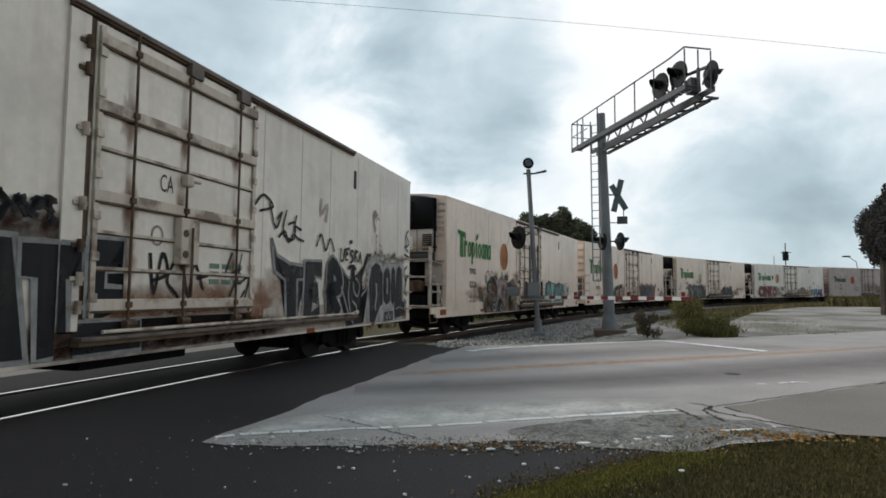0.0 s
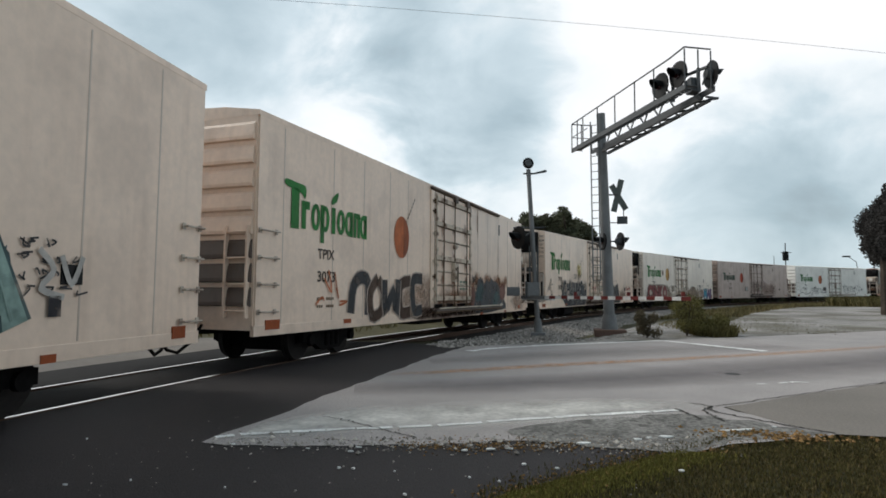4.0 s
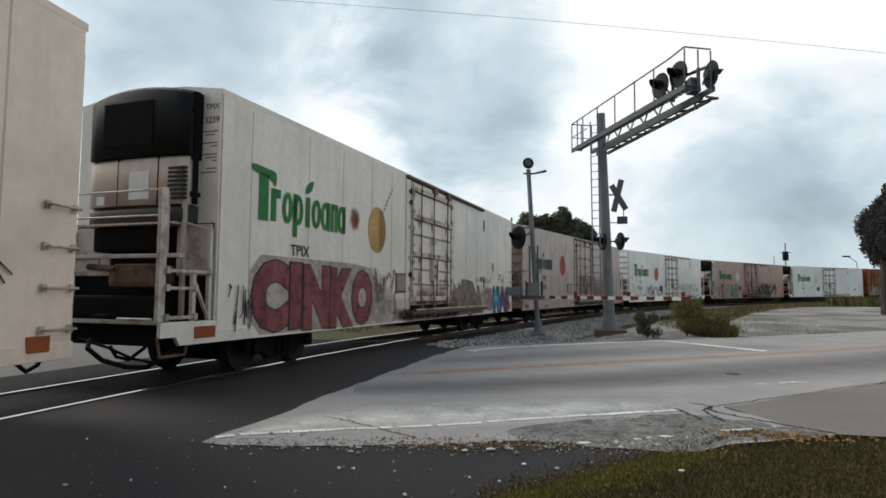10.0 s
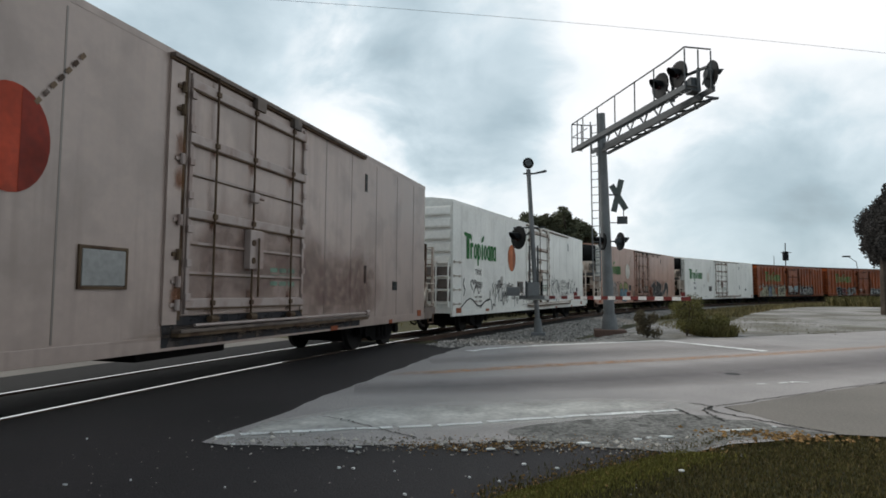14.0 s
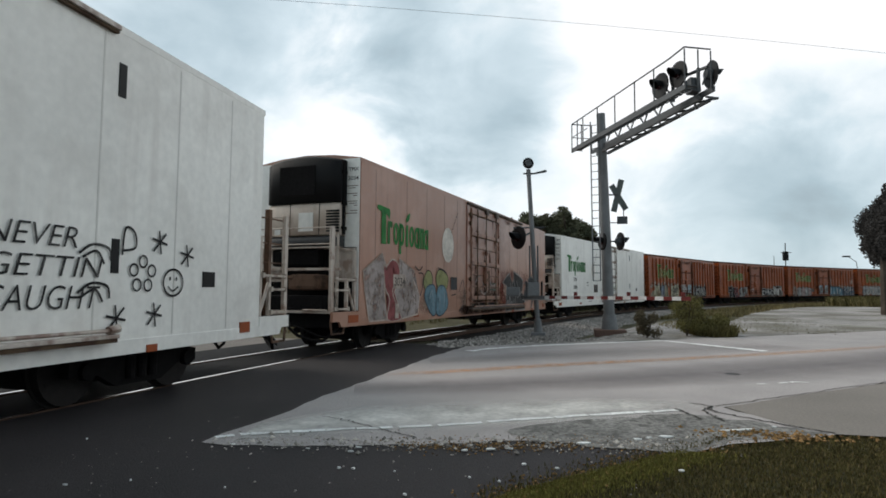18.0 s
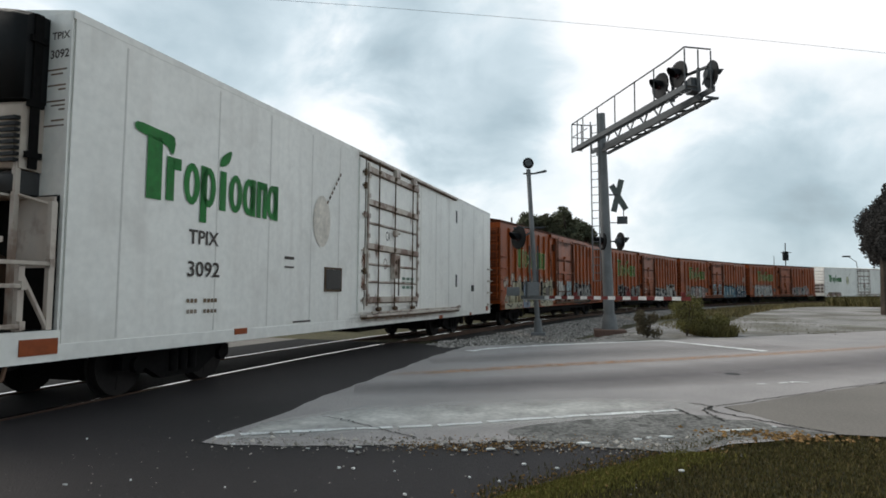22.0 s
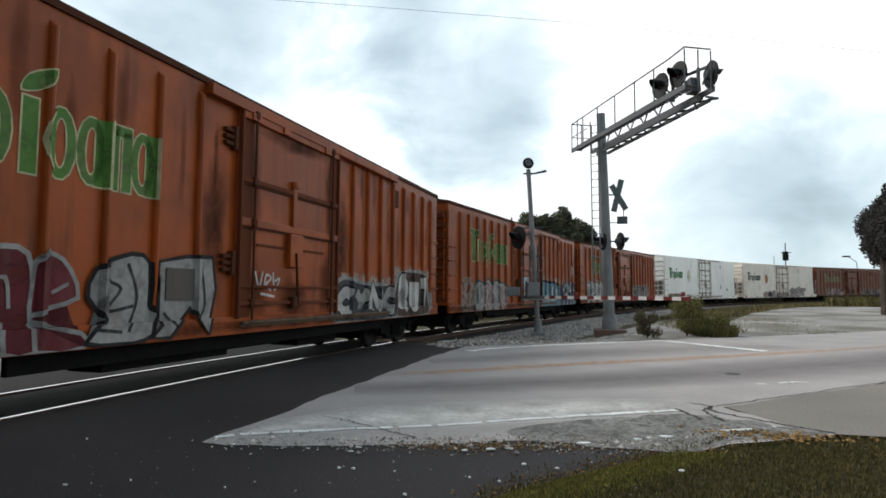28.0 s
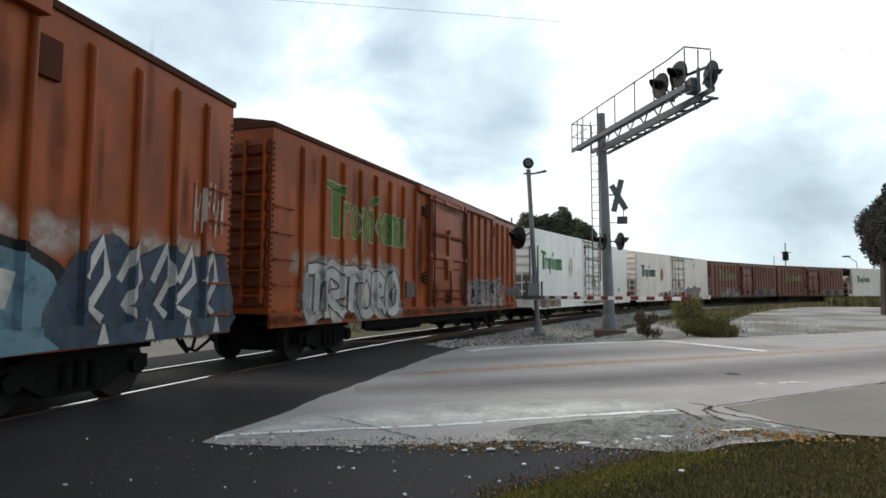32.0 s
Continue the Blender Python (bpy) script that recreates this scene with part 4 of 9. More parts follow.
# car, place of its middle on the line at the start, body length, paint
S0 = [7.70, 29.04, 49.10, 71.43, 92.60, 112.69, 133.88, 156.44, 177.68, 196.90, 215.88, 234.45, 253.20, 274.02, 295.31, 314.50, 332.60, 353.17]
LOUV = "white refrigerated rail car with a louvred end"
UNIT = "white refrigerated rail car with a black nose unit"
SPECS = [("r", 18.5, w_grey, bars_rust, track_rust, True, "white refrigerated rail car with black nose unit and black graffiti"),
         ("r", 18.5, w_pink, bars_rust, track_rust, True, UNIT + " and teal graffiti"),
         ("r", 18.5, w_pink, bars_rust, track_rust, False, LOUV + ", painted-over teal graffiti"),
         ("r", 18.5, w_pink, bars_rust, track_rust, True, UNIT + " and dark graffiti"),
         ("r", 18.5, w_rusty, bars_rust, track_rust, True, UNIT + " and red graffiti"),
         ("r", 18.5, w_grey2, bars_dust, track_rust, False, "grey dusty refrigerated rail car with a red fruit mark"),
         ("r", 18.5, w_clean, bars_white, sill_white, False, LOUV + ", thin black scrawled tags"),
         ("r", 18.5, salmon, bars_salmon, track_rust, True, "rust-stained salmon refrigerated rail car with grey and blue graffiti"),
         ("r", 18.5, w_clean, bars_white, sill_white, True, "clean white refrigerated rail car with a black nose unit"),
         ("b", 17.4, orange, orange_dark, None, None, "weathered orange boxcar with pale block graffiti low down"),
         ("b", 17.4, orange, orange_dark, None, None, "weathered orange boxcar with black, red and silver graffiti"),
         ("b", 17.4, orange, orange_dark, None, None, "weathered orange boxcar with grey and pale blue graffiti"),
         ("b", 17.4, orange, orange_dark, None, None, "weathered orange boxcar with small white graffiti"),
         ("r", 18.5, w_clean, bars_white, sill_white, False, LOUV + ", pale fruit mark"),
         ("r", 18.5, w_grey, bars_white, sill_white, False, LOUV + ", orange fruit mark"),
         ("b", 17.4, orange2, orange_dark, None, None, "faded orange boxcar with pale graffiti far down the train"),
         ("b", 17.4, orange2, orange_dark, None, None, "faded orange boxcar with grimy sides"),
         ("r", 18.5, w_grey, bars_white, sill_white, True, UNIT + ", dull")]
# the vents stand further back on some cars
SLOT_AT = {0: 5.32, 2: 5.61, 3: 4.79, 4: 4.99, 6: 5.80}
TRAIN = []
gauge_pale = mat("gauge_pale", (0.34, 0.33, 0.32, 1), 0.5)
gauge_dark = mat("gauge_dark", (0.045, 0.04, 0.038, 1), 0.4)
gauge_tan = mat("gauge_tan", (0.30, 0.25, 0.20, 1), 0.6)
for at, (kind, length, paint, second, third, unit, text) in enumerate(SPECS):
    if kind == "r":
        TRAIN.append(reefer("refrigerator_car", length, paint, second, third, unit, text, w_clean if paint is salmon else dusty_end if paint is w_grey2 else None, SLOT_AT.get(at, 4.87), {4: (gauge_tan, 0), 5: (gauge_pale, 0), 6: (gauge_dark, 0.08), 8: (gauge_dark, -0.83)}.get(at), third is track_rust))
    else:
        TRAIN.append(boxcar("boxcar", length, paint, second, text))
fuel_tank(TRAIN[3][0])


# ---- paint on the cars: marks, lettering and graffiti ----
def curve_through(pts, n=4, closed=True):
    """A smooth outline through the given points."""
    out, k = [], len(pts)
    for i in range(k if closed else k - 1):
        p0, p1, p2, p3 = (pts[(i + d) % k] if closed else pts[min(max(i + d, 0), k - 1)] for d in (-1, 0, 1, 2))
        for j in range(n):
            t = j / n
            out.append(tuple(0.5 * (2 * p1[c] + (p2[c] - p0[c]) * t + (2 * p0[c] - 5 * p1[c] + 4 * p2[c] - p3[c]) * t * t + (3 * p1[c] - p0[c] - 3 * p2[c] + p3[c]) * t ** 3) for c in (0, 1)))
    if not closed:
        out.append(tuple(pts[-1]))
    return out


def sprayed(pts, seed, amount=0.045, n=7):
    """An outline with the uneven edge of sprayed paint."""
    rnd = random.Random(seed)
    return [(x + rnd.uniform(-amount, amount), max(z + rnd.uniform(-amount, amount), 0.66)) for x, z in curve_through(pts, n)]


def stroke(pts, w):
    """Quads along a line of points, w wide."""
    quads = []
    side = []
    for i, p in enumerate(pts):
        a, b = pts[max(i - 1, 0)], pts[min(i + 1, len(pts) - 1)]
        dx, dy = b[0] - a[0], b[1] - a[1]
        d = math.hypot(dx, dy) or 1
        # widen at sharp corners so that the band keeps its breadth
        k = 1.0
        if 0 < i < len(pts) - 1:
            ux, uy = p[0] - a[0], p[1] - a[1]
            m = math.hypot(ux, uy) or 1
            k = min(1.5, 1 / max(0.5, abs(ux * dx + uy * dy) / (m * d)))
        side.append((-dy / d * w / 2 * k, dx / d * w / 2 * k))
    for i in range(len(pts) - 1):
        (x0, y0), (x1, y1) = pts[i], pts[i + 1]
        (a0, b0), (a1, b1) = side[i], side[i + 1]
        quads.append([(x0 - a0, y0 - b0), (x1 - a1, y1 - b1), (x1 + a1, y1 + b1), (x0 + a0, y0 + b0)])
    return quads


def ring(cx, cz, rx, rz, w, n=14):
    """A closed band as quads."""
    out = []
    for i in range(n):
        a, b = 2 * math.pi * i / n, 2 * math.pi * (i + 1) / n
        o = lambda t, k: (cx + math.cos(t) * (rx - k), cz + math.sin(t) * (rz - k))
        out.append([o(a, 0), o(b, 0), o(b, w), o(a, w)])
    return out


def block(x0, x1, z0, z1):
    return [(x0, z0), (x1, z0), (x1, z1), (x0, z1)]


def disc(cx, cz, rx, rz, n=28):
    return [(cx + math.cos(2 * math.pi * i / n) * rx, cz + math.sin(2 * math.pi * i / n) * rz) for i in range(n)]


def finish_decal(car, name, bm, material, depth, ribs, label):
    if ribs:
        for x in ribs:
            for e in (x - 0.052, x - 0.026, x + 0.026, x + 0.052):
                bmesh.ops.bisect_plane(bm, geom=bm.verts[:] + bm.edges[:] + bm.faces[:], plane_co=(e, 0, 0), plane_no=(1, 0, 0))
        # the paint steps out where it runs over the sill
        for e in (1.004, 0.999):
            bmesh.ops.bisect_plane(bm, geom=bm.verts[:] + bm.edges[:] + bm.faces[:], plane_co=(0, 0, e), plane_no=(0, 0, 1))
    for v in bm.verts:
        d = depth
        if ribs and v.co.z < 1.002:
            d = depth + 0.0455
        elif ribs:
            for x in ribs:
                k = abs(v.co.x - x)
                if k < 0.0515 and v.co.z < 4.12:
                    d = depth + 0.083 * min(1.0, (0.0515 - k) / 0.025)
        v.co.y = -d
    bm.normal_update()
    for f in bm.faces:
        if f.normal.y > 0:
            f.normal_flip()
    return part(name, bm, material, car, label)


def joined(bm):
    """Weld the strokes of one letter into one sheet."""
    bmesh.ops.remove_doubles(bm, verts=bm.verts[:], dist=0.0006)
    while True:
        seen, group = set(), [bm.verts[:][0]]
        while group:
            v = group.pop()
            if v not in seen:
                seen.add(v)
                group += [e.other_vert(v) for e in v.link_edges]
        rest = [v for v in bm.verts if v not in seen]
        if not rest:
            return
        a, b = min(((p, q) for p in rest for q in seen), key=lambda k: (k[0].co - k[1].co).length_squared)
        a.co = b.co
        bmesh.ops.remove_doubles(bm, verts=[a, b], dist=0.0006)


def decal(car, name, polys, material, layer=0, base=1.482, ribs=None, label="", one=False):
    """Flat paint shapes given in metres along and up the near side."""
    bm = bmesh.new()
    low = 0.75 if ribs else 0.655
    for p in polys:
        bm.faces.new([bm.verts.new((x, 0, max(z, low))) for x, z in p])
    if one:
        joined(bm)
    bmesh.ops.triangulate(bm, faces=bm.faces[:])
    return finish_decal(car, name, bm, material, base + 0.0025 * layer, ribs, label)


def lettering(car, body, x0, z0, width, height, material, layer=0, base=1.482, ribs=None, bold=0.0, name="lettering", slant=0.0, label=""):
    """Words in the built-in font, fitted to a width and height."""
    cu = bpy.data.curves.new("words", "FONT")
    cu.body, cu.size, cu.offset, cu.resolution_u = body, 1.0, bold, 3
    tmp = bpy.data.objects.new("words", cu)
    me = bpy.data.meshes.new_from_object(tmp)
    bm = bmesh.new()
    bm.from_mesh(me)
    bpy.data.objects.remove(tmp)
    bpy.data.meshes.remove(me)
    xs, ys = [v.co.x for v in bm.verts], [v.co.y for v in bm.verts]
    ax, bx, ay, by = min(xs), max(xs), min(ys), max(ys)
    for v in bm.verts:
        u = (v.co.x - ax) / (bx - ax)
        w = (v.co.y - ay) / (by - ay)
        v.co = (x0 + u * width + slant * w, 0, z0 + w * height)
    bmesh.ops.triangulate(bm, faces=bm.faces[:])
    return finish_decal(car, name, bm, material, base + 0.0025 * layer, ribs, label)


CRISP = ("green", "dgreen", "orange", "orangered", "redorange", "tan", "palefruit", "letter", "orange_shade", "orangered_shade", "redorange_shade", "tan_shade", "white", "black", "haze")


def paint(name, hexa, rough=0.6):
    return mat("paint_" + name, tint(hexa), rough, 0, 0.14, 12, 0.3, 1.3, 0.03, tint("8a7a6c"), 0.12 if name in CRISP else 0.25, wear={"haze": 0.9, "rusty": 0.75, "rust_dark": 0.55, "soot": 0.85, "ghost": 0.8, "smoke_grey": 0.65, "taupe": 0.5}.get(name, 0.12 if name in CRISP else 0.35))


pt = {k: paint(k, v) for k, v in dict(frost="a2b4ba", black="201e20", ink="2b2a2e", char="3a3a3d", silver="918e8b", white="b8b3ae", cream="aaa38d", teal="6d8f88", dteal="435f5e", blue="688490", paleblue="8d9ea6",
       navy="3a4856", red="8a4a4a", scarlet="b5443c", orange="b8743c", tan="c2985a", redorange="b0452f", orangered="bd6a42", palefruit="d8cfc4", ghost="d6d2b4", green="2f7a3c", green2="4f7434", orange_shade="9a5f34", orangered_shade="9c5536", redorange_shade="8a3428", tan_shade="a07a48", haze="8c7a70", rusty="85593f", rust_dark="432a20", soot="2a1c17", teal_pale="8ba39c", slate="4a4c50", slate_teal="44585a", rusty_red="7c564c", dark_brown="4c3a30", dgreen="3d5348", lime="b3ae86",
       taupe="8a7767", maroon="5e2028", steel="7d8794", pale_silver="a5a29c", purple="6b4f7c", cyan="3f93ad", olive="8a8a5c", brown="7a6450", smoke_grey="a39691", pinkgrey="a08a86", letter="4c4440", stencil="6f8878", plate="b9a89c").items()}


def fruit_logo(car, colour, T0, T1, ztop, zmid, zbase, leaf=True, base=1.482, ribs=None, layer=1, grow=0.0):
    """The word mark as plain shapes in its colour: a tall bent bar, then low rings and stems, with a leaf."""
    k = (T1 - T0) / 3.0
    g = grow
    X = lambda v: T0 + v * k
    hz = zmid - zbase
    forms = [[curve_through([(X(0) - g, ztop - 0.10 - g), (X(0.02) - g, ztop + g), (X(0.35), ztop - 0.02 + g), (X(0.64) + g, ztop - 0.06 + g), (X(0.62) + g, ztop - 0.30 - g), (X(0.50), ztop - 0.20 - g), (X(0.20), ztop - 0.15 - g)], 3),
             block(X(0.19) - g, X(0.44) + g, zbase - 0.02 - g, ztop - 0.12)]]
    forms += [[block(X(0.52) - g, X(0.66) + g, zbase - g, zmid + g), block(X(0.63), X(0.78) + g, zmid - 0.16 - g, zmid + g)]]
    for c, stem in ((0.99, 0), (1.32, -1), (1.92, 0), (2.24, 1), (2.86, 1)):
        polys = ring(X(c), (zmid + zbase) / 2, 0.155 * k + g, hz / 2 + g, 0.105 + g * 2)
        if stem == -1:
            polys.append(block(X(c) - 0.16 * k - g, X(c) - 0.03 * k + g, zbase - 0.22 - g, zmid))
        elif stem == 1:
            polys.append(block(X(c) + 0.045 * k - g, X(c) + 0.165 * k + g, zbase - g, zmid))
        forms.append(polys)
    forms += [[block(X(1.56) - g, X(1.70) + g, zbase - g, zmid + g)]]
    forms += [[block(X(2.44) - g, X(2.555) + g, zbase - g, zmid + g), block(X(2.605) - g, X(2.715) + g, zbase - g, zmid - 0.05), block(X(2.5), X(2.71) + g, zmid - 0.12 - g, zmid + g)]]
    if leaf:
        forms.append([curve_through([(X(1.55) - g, zmid + 0.06 - g), (X(1.60), zmid + 0.22 + g), (X(1.80) + g, zmid + 0.34 + g), (X(1.74) + g, zmid + 0.14)], 3)])
    first = None
    for p in forms:
        ob = decal(first or car, "word_mark" if not grow else "mark_outline", p, colour, layer, base, ribs)
        first = first or ob


def fruit(car, colour, cx=-3.75, cz=2.83, rx=0.45, rz=0.54, straw=True):
    f = decal(car, "fruit_mark", [disc(cx, cz, rx, rz)], pt[colour], 0, label="round fruit mark")
    if colour + "_shade" in pt:
        half = [(cx + 0.22 * rx, cz + 0.975 * rz)] + [(cx + math.sin(a) * rx, cz + math.cos(a) * rz) for a in np.linspace(0.3, 2.84, 12)] + [(cx + 0.22 * rx, cz - 0.975 * rz)]
        decal(f, "shaded_half", [half], pt[colour + "_shade"], 1)
    if straw:
        for i in range(7):
            a, b = i / 7, (i + 0.62) / 7
            p = lambda t: (cx + rx * 0.55 + t * 0.58, cz + rz * 0.74 + t * 0.74)
            decal(f, "straw_stripe", stroke([p(a), p(b)], 0.05), pt["dark_brown"] if i % 2 else pt["brown"], 2)


def marks(car, number, colour="letter", x=-7.35):
    lettering(car, "TPIX", x, 2.04, 0.62, 0.20, pt[colour], 0, bold=0.015, name="reporting_mark")
    lettering(car, number, x, 1.58, 0.66, 0.22, pt[colour], 0, bold=0.015, name="car_number")
    for i in range(2):
        for j in range(2):
            decal(car, "small_print", [block(x + j * 0.34 + q * 0.075, x + j * 0.34 + q * 0.075 + 0.055, 1.22 - i * 0.15, 1.275 - i * 0.15) for q in range(3 if j == 0 else 4)], pt["brown"], 0)


def bubble(rnd, cx, cz, rx, rz, wild=0.22):
    pts = []
    for i in range(9):
        a = 2 * math.pi * (i + rnd.uniform(-0.25, 0.25)) / 9
        c, s = math.cos(a), math.sin(a)
        q = 1 / (abs(c) ** 3.2 + abs(s) ** 3.2) ** (1 / 3.2)
        q *= 1 + rnd.uniform(-wild, wild)
        pts.append((cx + rx * q * c, cz + rz * q * s))
    return pts


def graffiti(car, x0, x1, z0, z1, n, fills, rim, accent, seed, base=1.482, ribs=None, layer=0, wild=0.22, lines=3, rim_w=0.07, name="graffiti", label=""):
    """A sprayed piece: n fat overlapping forms with rims and inner strokes."""
    rnd = random.Random(seed)
    w, h = (x1 - x0) / n, z1 - z0
    rims, forms, inner = [], [], []
    fuzz = lambda q: [(x + rnd.uniform(-0.018, 0.018), max(z + rnd.uniform(-0.018, 0.018), 0.735 if ribs else 0.66)) for x, z in q]
    for i in range(n):
        cx, cz = x0 + (i + 0.5) * w, (z0 + z1) / 2 + rnd.uniform(-0.06, 0.06) * h
        pts = bubble(rnd, cx, cz, w * 0.56, h * 0.47, wild)
        big = [(cx + (p[0] - cx) * (1 + rim_w / (w * 0.5)), cz + (p[1] - cz) * (1 + rim_w / (h * 0.5))) for p in pts]
        rims.append(fuzz(curve_through([(x, max(z, 0.73 if ribs else 0.66)) for x, z in big], 5)))
        forms.append(curve_through([(x, max(z, 0.75 if ribs else 0.66)) for x, z in pts], 4))
        inner.append([])
        ins = curve_through([(cx + (p[0] - cx) * 0.86, cz + (p[1] - cz) * 0.9) for p in pts], 4)
        k0 = rnd.randrange(0, 8)
        inner[-1].append(stroke(ins[k0:k0 + rnd.randrange(14, 26)], 0.035))
        for _ in range(lines):
            ax, az = cx + rnd.uniform(-0.35, 0.35) * w, cz + rnd.uniform(0.05, 0.36) * h
            bx, bz = cx + rnd.uniform(-0.35, 0.35) * w, cz - rnd.uniform(0.0, 0.36) * h
            mx, mz = (ax + bx) / 2 + rnd.uniform(-0.3, 0.3) * w, (az + bz) / 2 + rnd.uniform(-0.12, 0.12) * h
            inner[-1].append(stroke(curve_through([(ax, az), (mx, mz), (bx, bz)], 4, False), rnd.uniform(0.025, 0.07)))
    for i in range(n):
        ob = decal(car, name, [forms[i]], pt[fills[i % len(fills)]], layer + 1 + i % 2, base, ribs, label)
        decal(ob, name + "_rim", [rims[i]], pt[rim], layer, base, ribs)
        for q in inner[i]:
            decal(ob, name + "_stroke", q, pt[accent], layer + 4, base, ribs)


def scrawl(car, x0, x1, z0, z1, n, colour, seed, w=0.03, base=1.482, ribs=None, layer=4, name="scrawl"):
    """Thin hand-sprayed tags: n loose loops in a row."""
    rnd = random.Random(seed)
    step = (x1 - x0) / n
    for i in range(n):
        cx, cz = x0 + (i + 0.5) * step, (z0 + z1) / 2
        pts = [(cx + rnd.uniform(-0.55, 0.55) * step, cz + rnd.uniform(-0.5, 0.5) * (z1 - z0)) for _ in range(rnd.choice((3, 4, 5)))]
        decal(car, name, stroke(curve_through(pts, 4, False), w), pt[colour], layer + i % 3, base, ribs)


SKELETONS = [[(0, 0), (0.02, 0.75), (0.45, 1.0), (0.9, 0.8), (0.95, 0)], [(0.9, 0.95), (0.2, 0.9), (0.05, 0.5), (0.3, 0.08), (0.95, 0.1)], [(0.05, 0), (0.08, 0.98), (0.8, 0.85), (0.75, 0.5), (0.2, 0.45), (0.95, 0.0)],
             [(0, 0.95), (0.55, 1.0), (0.95, 0.85), (0.5, 0.8), (0.5, 0)], [(0.9, 0.9), (0.3, 1.0), (0.1, 0.65), (0.85, 0.4), (0.75, 0.05), (0.05, 0.05)], [(0.02, 1.0), (0.1, 0.1), (0.5, 0.55), (0.85, 0.05), (0.95, 1.0)],
             [(0.5, 1.0), (0.05, 0.6), (0.25, 0.05), (0.85, 0.1), (0.95, 0.6), (0.5, 0.98)], [(0, 0), (0.1, 0.9), (0.5, 0.3), (0.9, 1.0), (0.9, 0.0)]]


def wild(car, x0, x1, z0, z1, n, fill, rim, seed, w=0.2, rw=0.05, shine=None, lean=0.08, base=1.482, ribs=None, layer=0, label=""):
    """Interlocked thick sprayed forms with a rim, one after another."""
    rnd = random.Random(seed)
    step, h = (x1 - x0) / n, z1 - z0
    for i in range(n):
        sk = rnd.choice(SKELETONS)
        up, low = rnd.uniform(0.88, 1.05), rnd.uniform(-0.04, 0.08)
        mid = w / 2 + rw
        pts = [(x0 + step * (i + 0.02 + 1.0 * u) + lean * v * rnd.uniform(0.2, 1.2) + rnd.uniform(-0.05, 0.05) * step, z0 + mid + (h - 2 * mid) * (low + (up - low) * v) + rnd.uniform(-0.03, 0.03) * h) for u, v in sk]
        path = curve_through(pts, 3, False)
        ww = w * rnd.uniform(0.85, 1.15)
        floor_z = 0.745 if ribs else 0.655
        low_cut = lambda quads: [[(x, max(z, floor_z)) for x, z in q] for q in quads]
        ob = decal(car, "graffiti", low_cut(stroke(path, ww)), pt[fill[i % len(fill)]], layer + 1 + 2 * (i % 3), base, ribs, label)
        decal(ob, "graffiti_rim", low_cut(stroke(path, ww + 2 * rw)), pt[rim], layer + 2 * (i % 3), base, ribs)
        if shine:
            k = rnd.randrange(0, max(1, len(path) - 5))
            off = [(x - ww * 0.22, z + ww * 0.2) for x, z in path[k:k + 5]]
            decal(ob, "graffiti_stroke", stroke(off, 0.03), pt[shine], layer + 8, base, ribs)


def form(car, pts, hue, rim=None, w=0.05, layer=1, bend=0, base=1.482, ribs=None, label=""):
    """One sprayed shape with an optional rim; bend rounds its outline."""
    line_of = curve_through(pts, bend) if bend else list(pts)
    ob = decal(car, "graffiti", [line_of], pt[hue], layer, base, ribs, label)
    if rim:
        decal(ob, "graffiti_rim", stroke(line_of + line_of[:2], w), pt[rim], layer + 1, base, ribs)
    return ob


def lines(car, paths, hue, w=0.03, layer=5, bend=4, base=1.482, ribs=None, name="graffiti_stroke"):
    """Hand-sprayed lines."""
    for q in paths:
        decal(car, name, stroke(curve_through(q, bend, False) if bend and len(q) > 2 else q, w), pt[hue], layer, base, ribs)


LETTERS = {"A": [[(0, 0), (0.5, 1), (1, 0)], [(0.2, 0.4), (0.8, 0.4)]], "C": [[(0.95, 0.85), (0.5, 1), (0.05, 0.55), (0.4, 0), (0.95, 0.12)]], "D": [[(0.1, 0), (0.1, 1), (0.7, 0.88), (0.9, 0.5), (0.7, 0.12), (0.1, 0.0)]],
           "E": [[(0.9, 1), (0.1, 1), (0.08, 0), (0.9, 0.04)], [(0.1, 0.52), (0.75, 0.55)]], "G": [[(0.9, 0.85), (0.4, 1), (0.05, 0.5), (0.4, 0), (0.9, 0.15), (0.9, 0.5), (0.55, 0.5)]], "I": [[(0.5, 0), (0.5, 1)]],
           "K": [[(0.1, 0), (0.1, 1)], [(0.95, 1), (0.2, 0.5), (0.95, 0)]], "M": [[(0, 0), (0.1, 1), (0.5, 0.4), (0.9, 1), (1, 0)]], "N": [[(0.05, 0), (0.1, 1), (0.85, 0), (0.95, 1)]], "O": [[(0.5, 1), (0.05, 0.5), (0.5, 0), (0.95, 0.5), (0.5, 1)]],
           "R": [[(0.1, 0), (0.1, 1), (0.75, 0.9), (0.8, 0.6), (0.15, 0.5), (0.95, 0)]], "S": [[(0.9, 0.85), (0.4, 1), (0.1, 0.75), (0.85, 0.35), (0.6, 0), (0.05, 0.1)]], "T": [[(0, 0.96), (1, 1)], [(0.5, 0.97), (0.5, 0)]],
           "U": [[(0.05, 1), (0.1, 0.2), (0.5, 0), (0.9, 0.2), (0.95, 1)]], "Y": [[(0.05, 1), (0.5, 0.5), (0.95, 1)], [(0.5, 0.5), (0.35, 0)]], "W": [[(0, 1), (0.25, 0), (0.5, 0.7), (0.75, 0), (1, 1)]]}


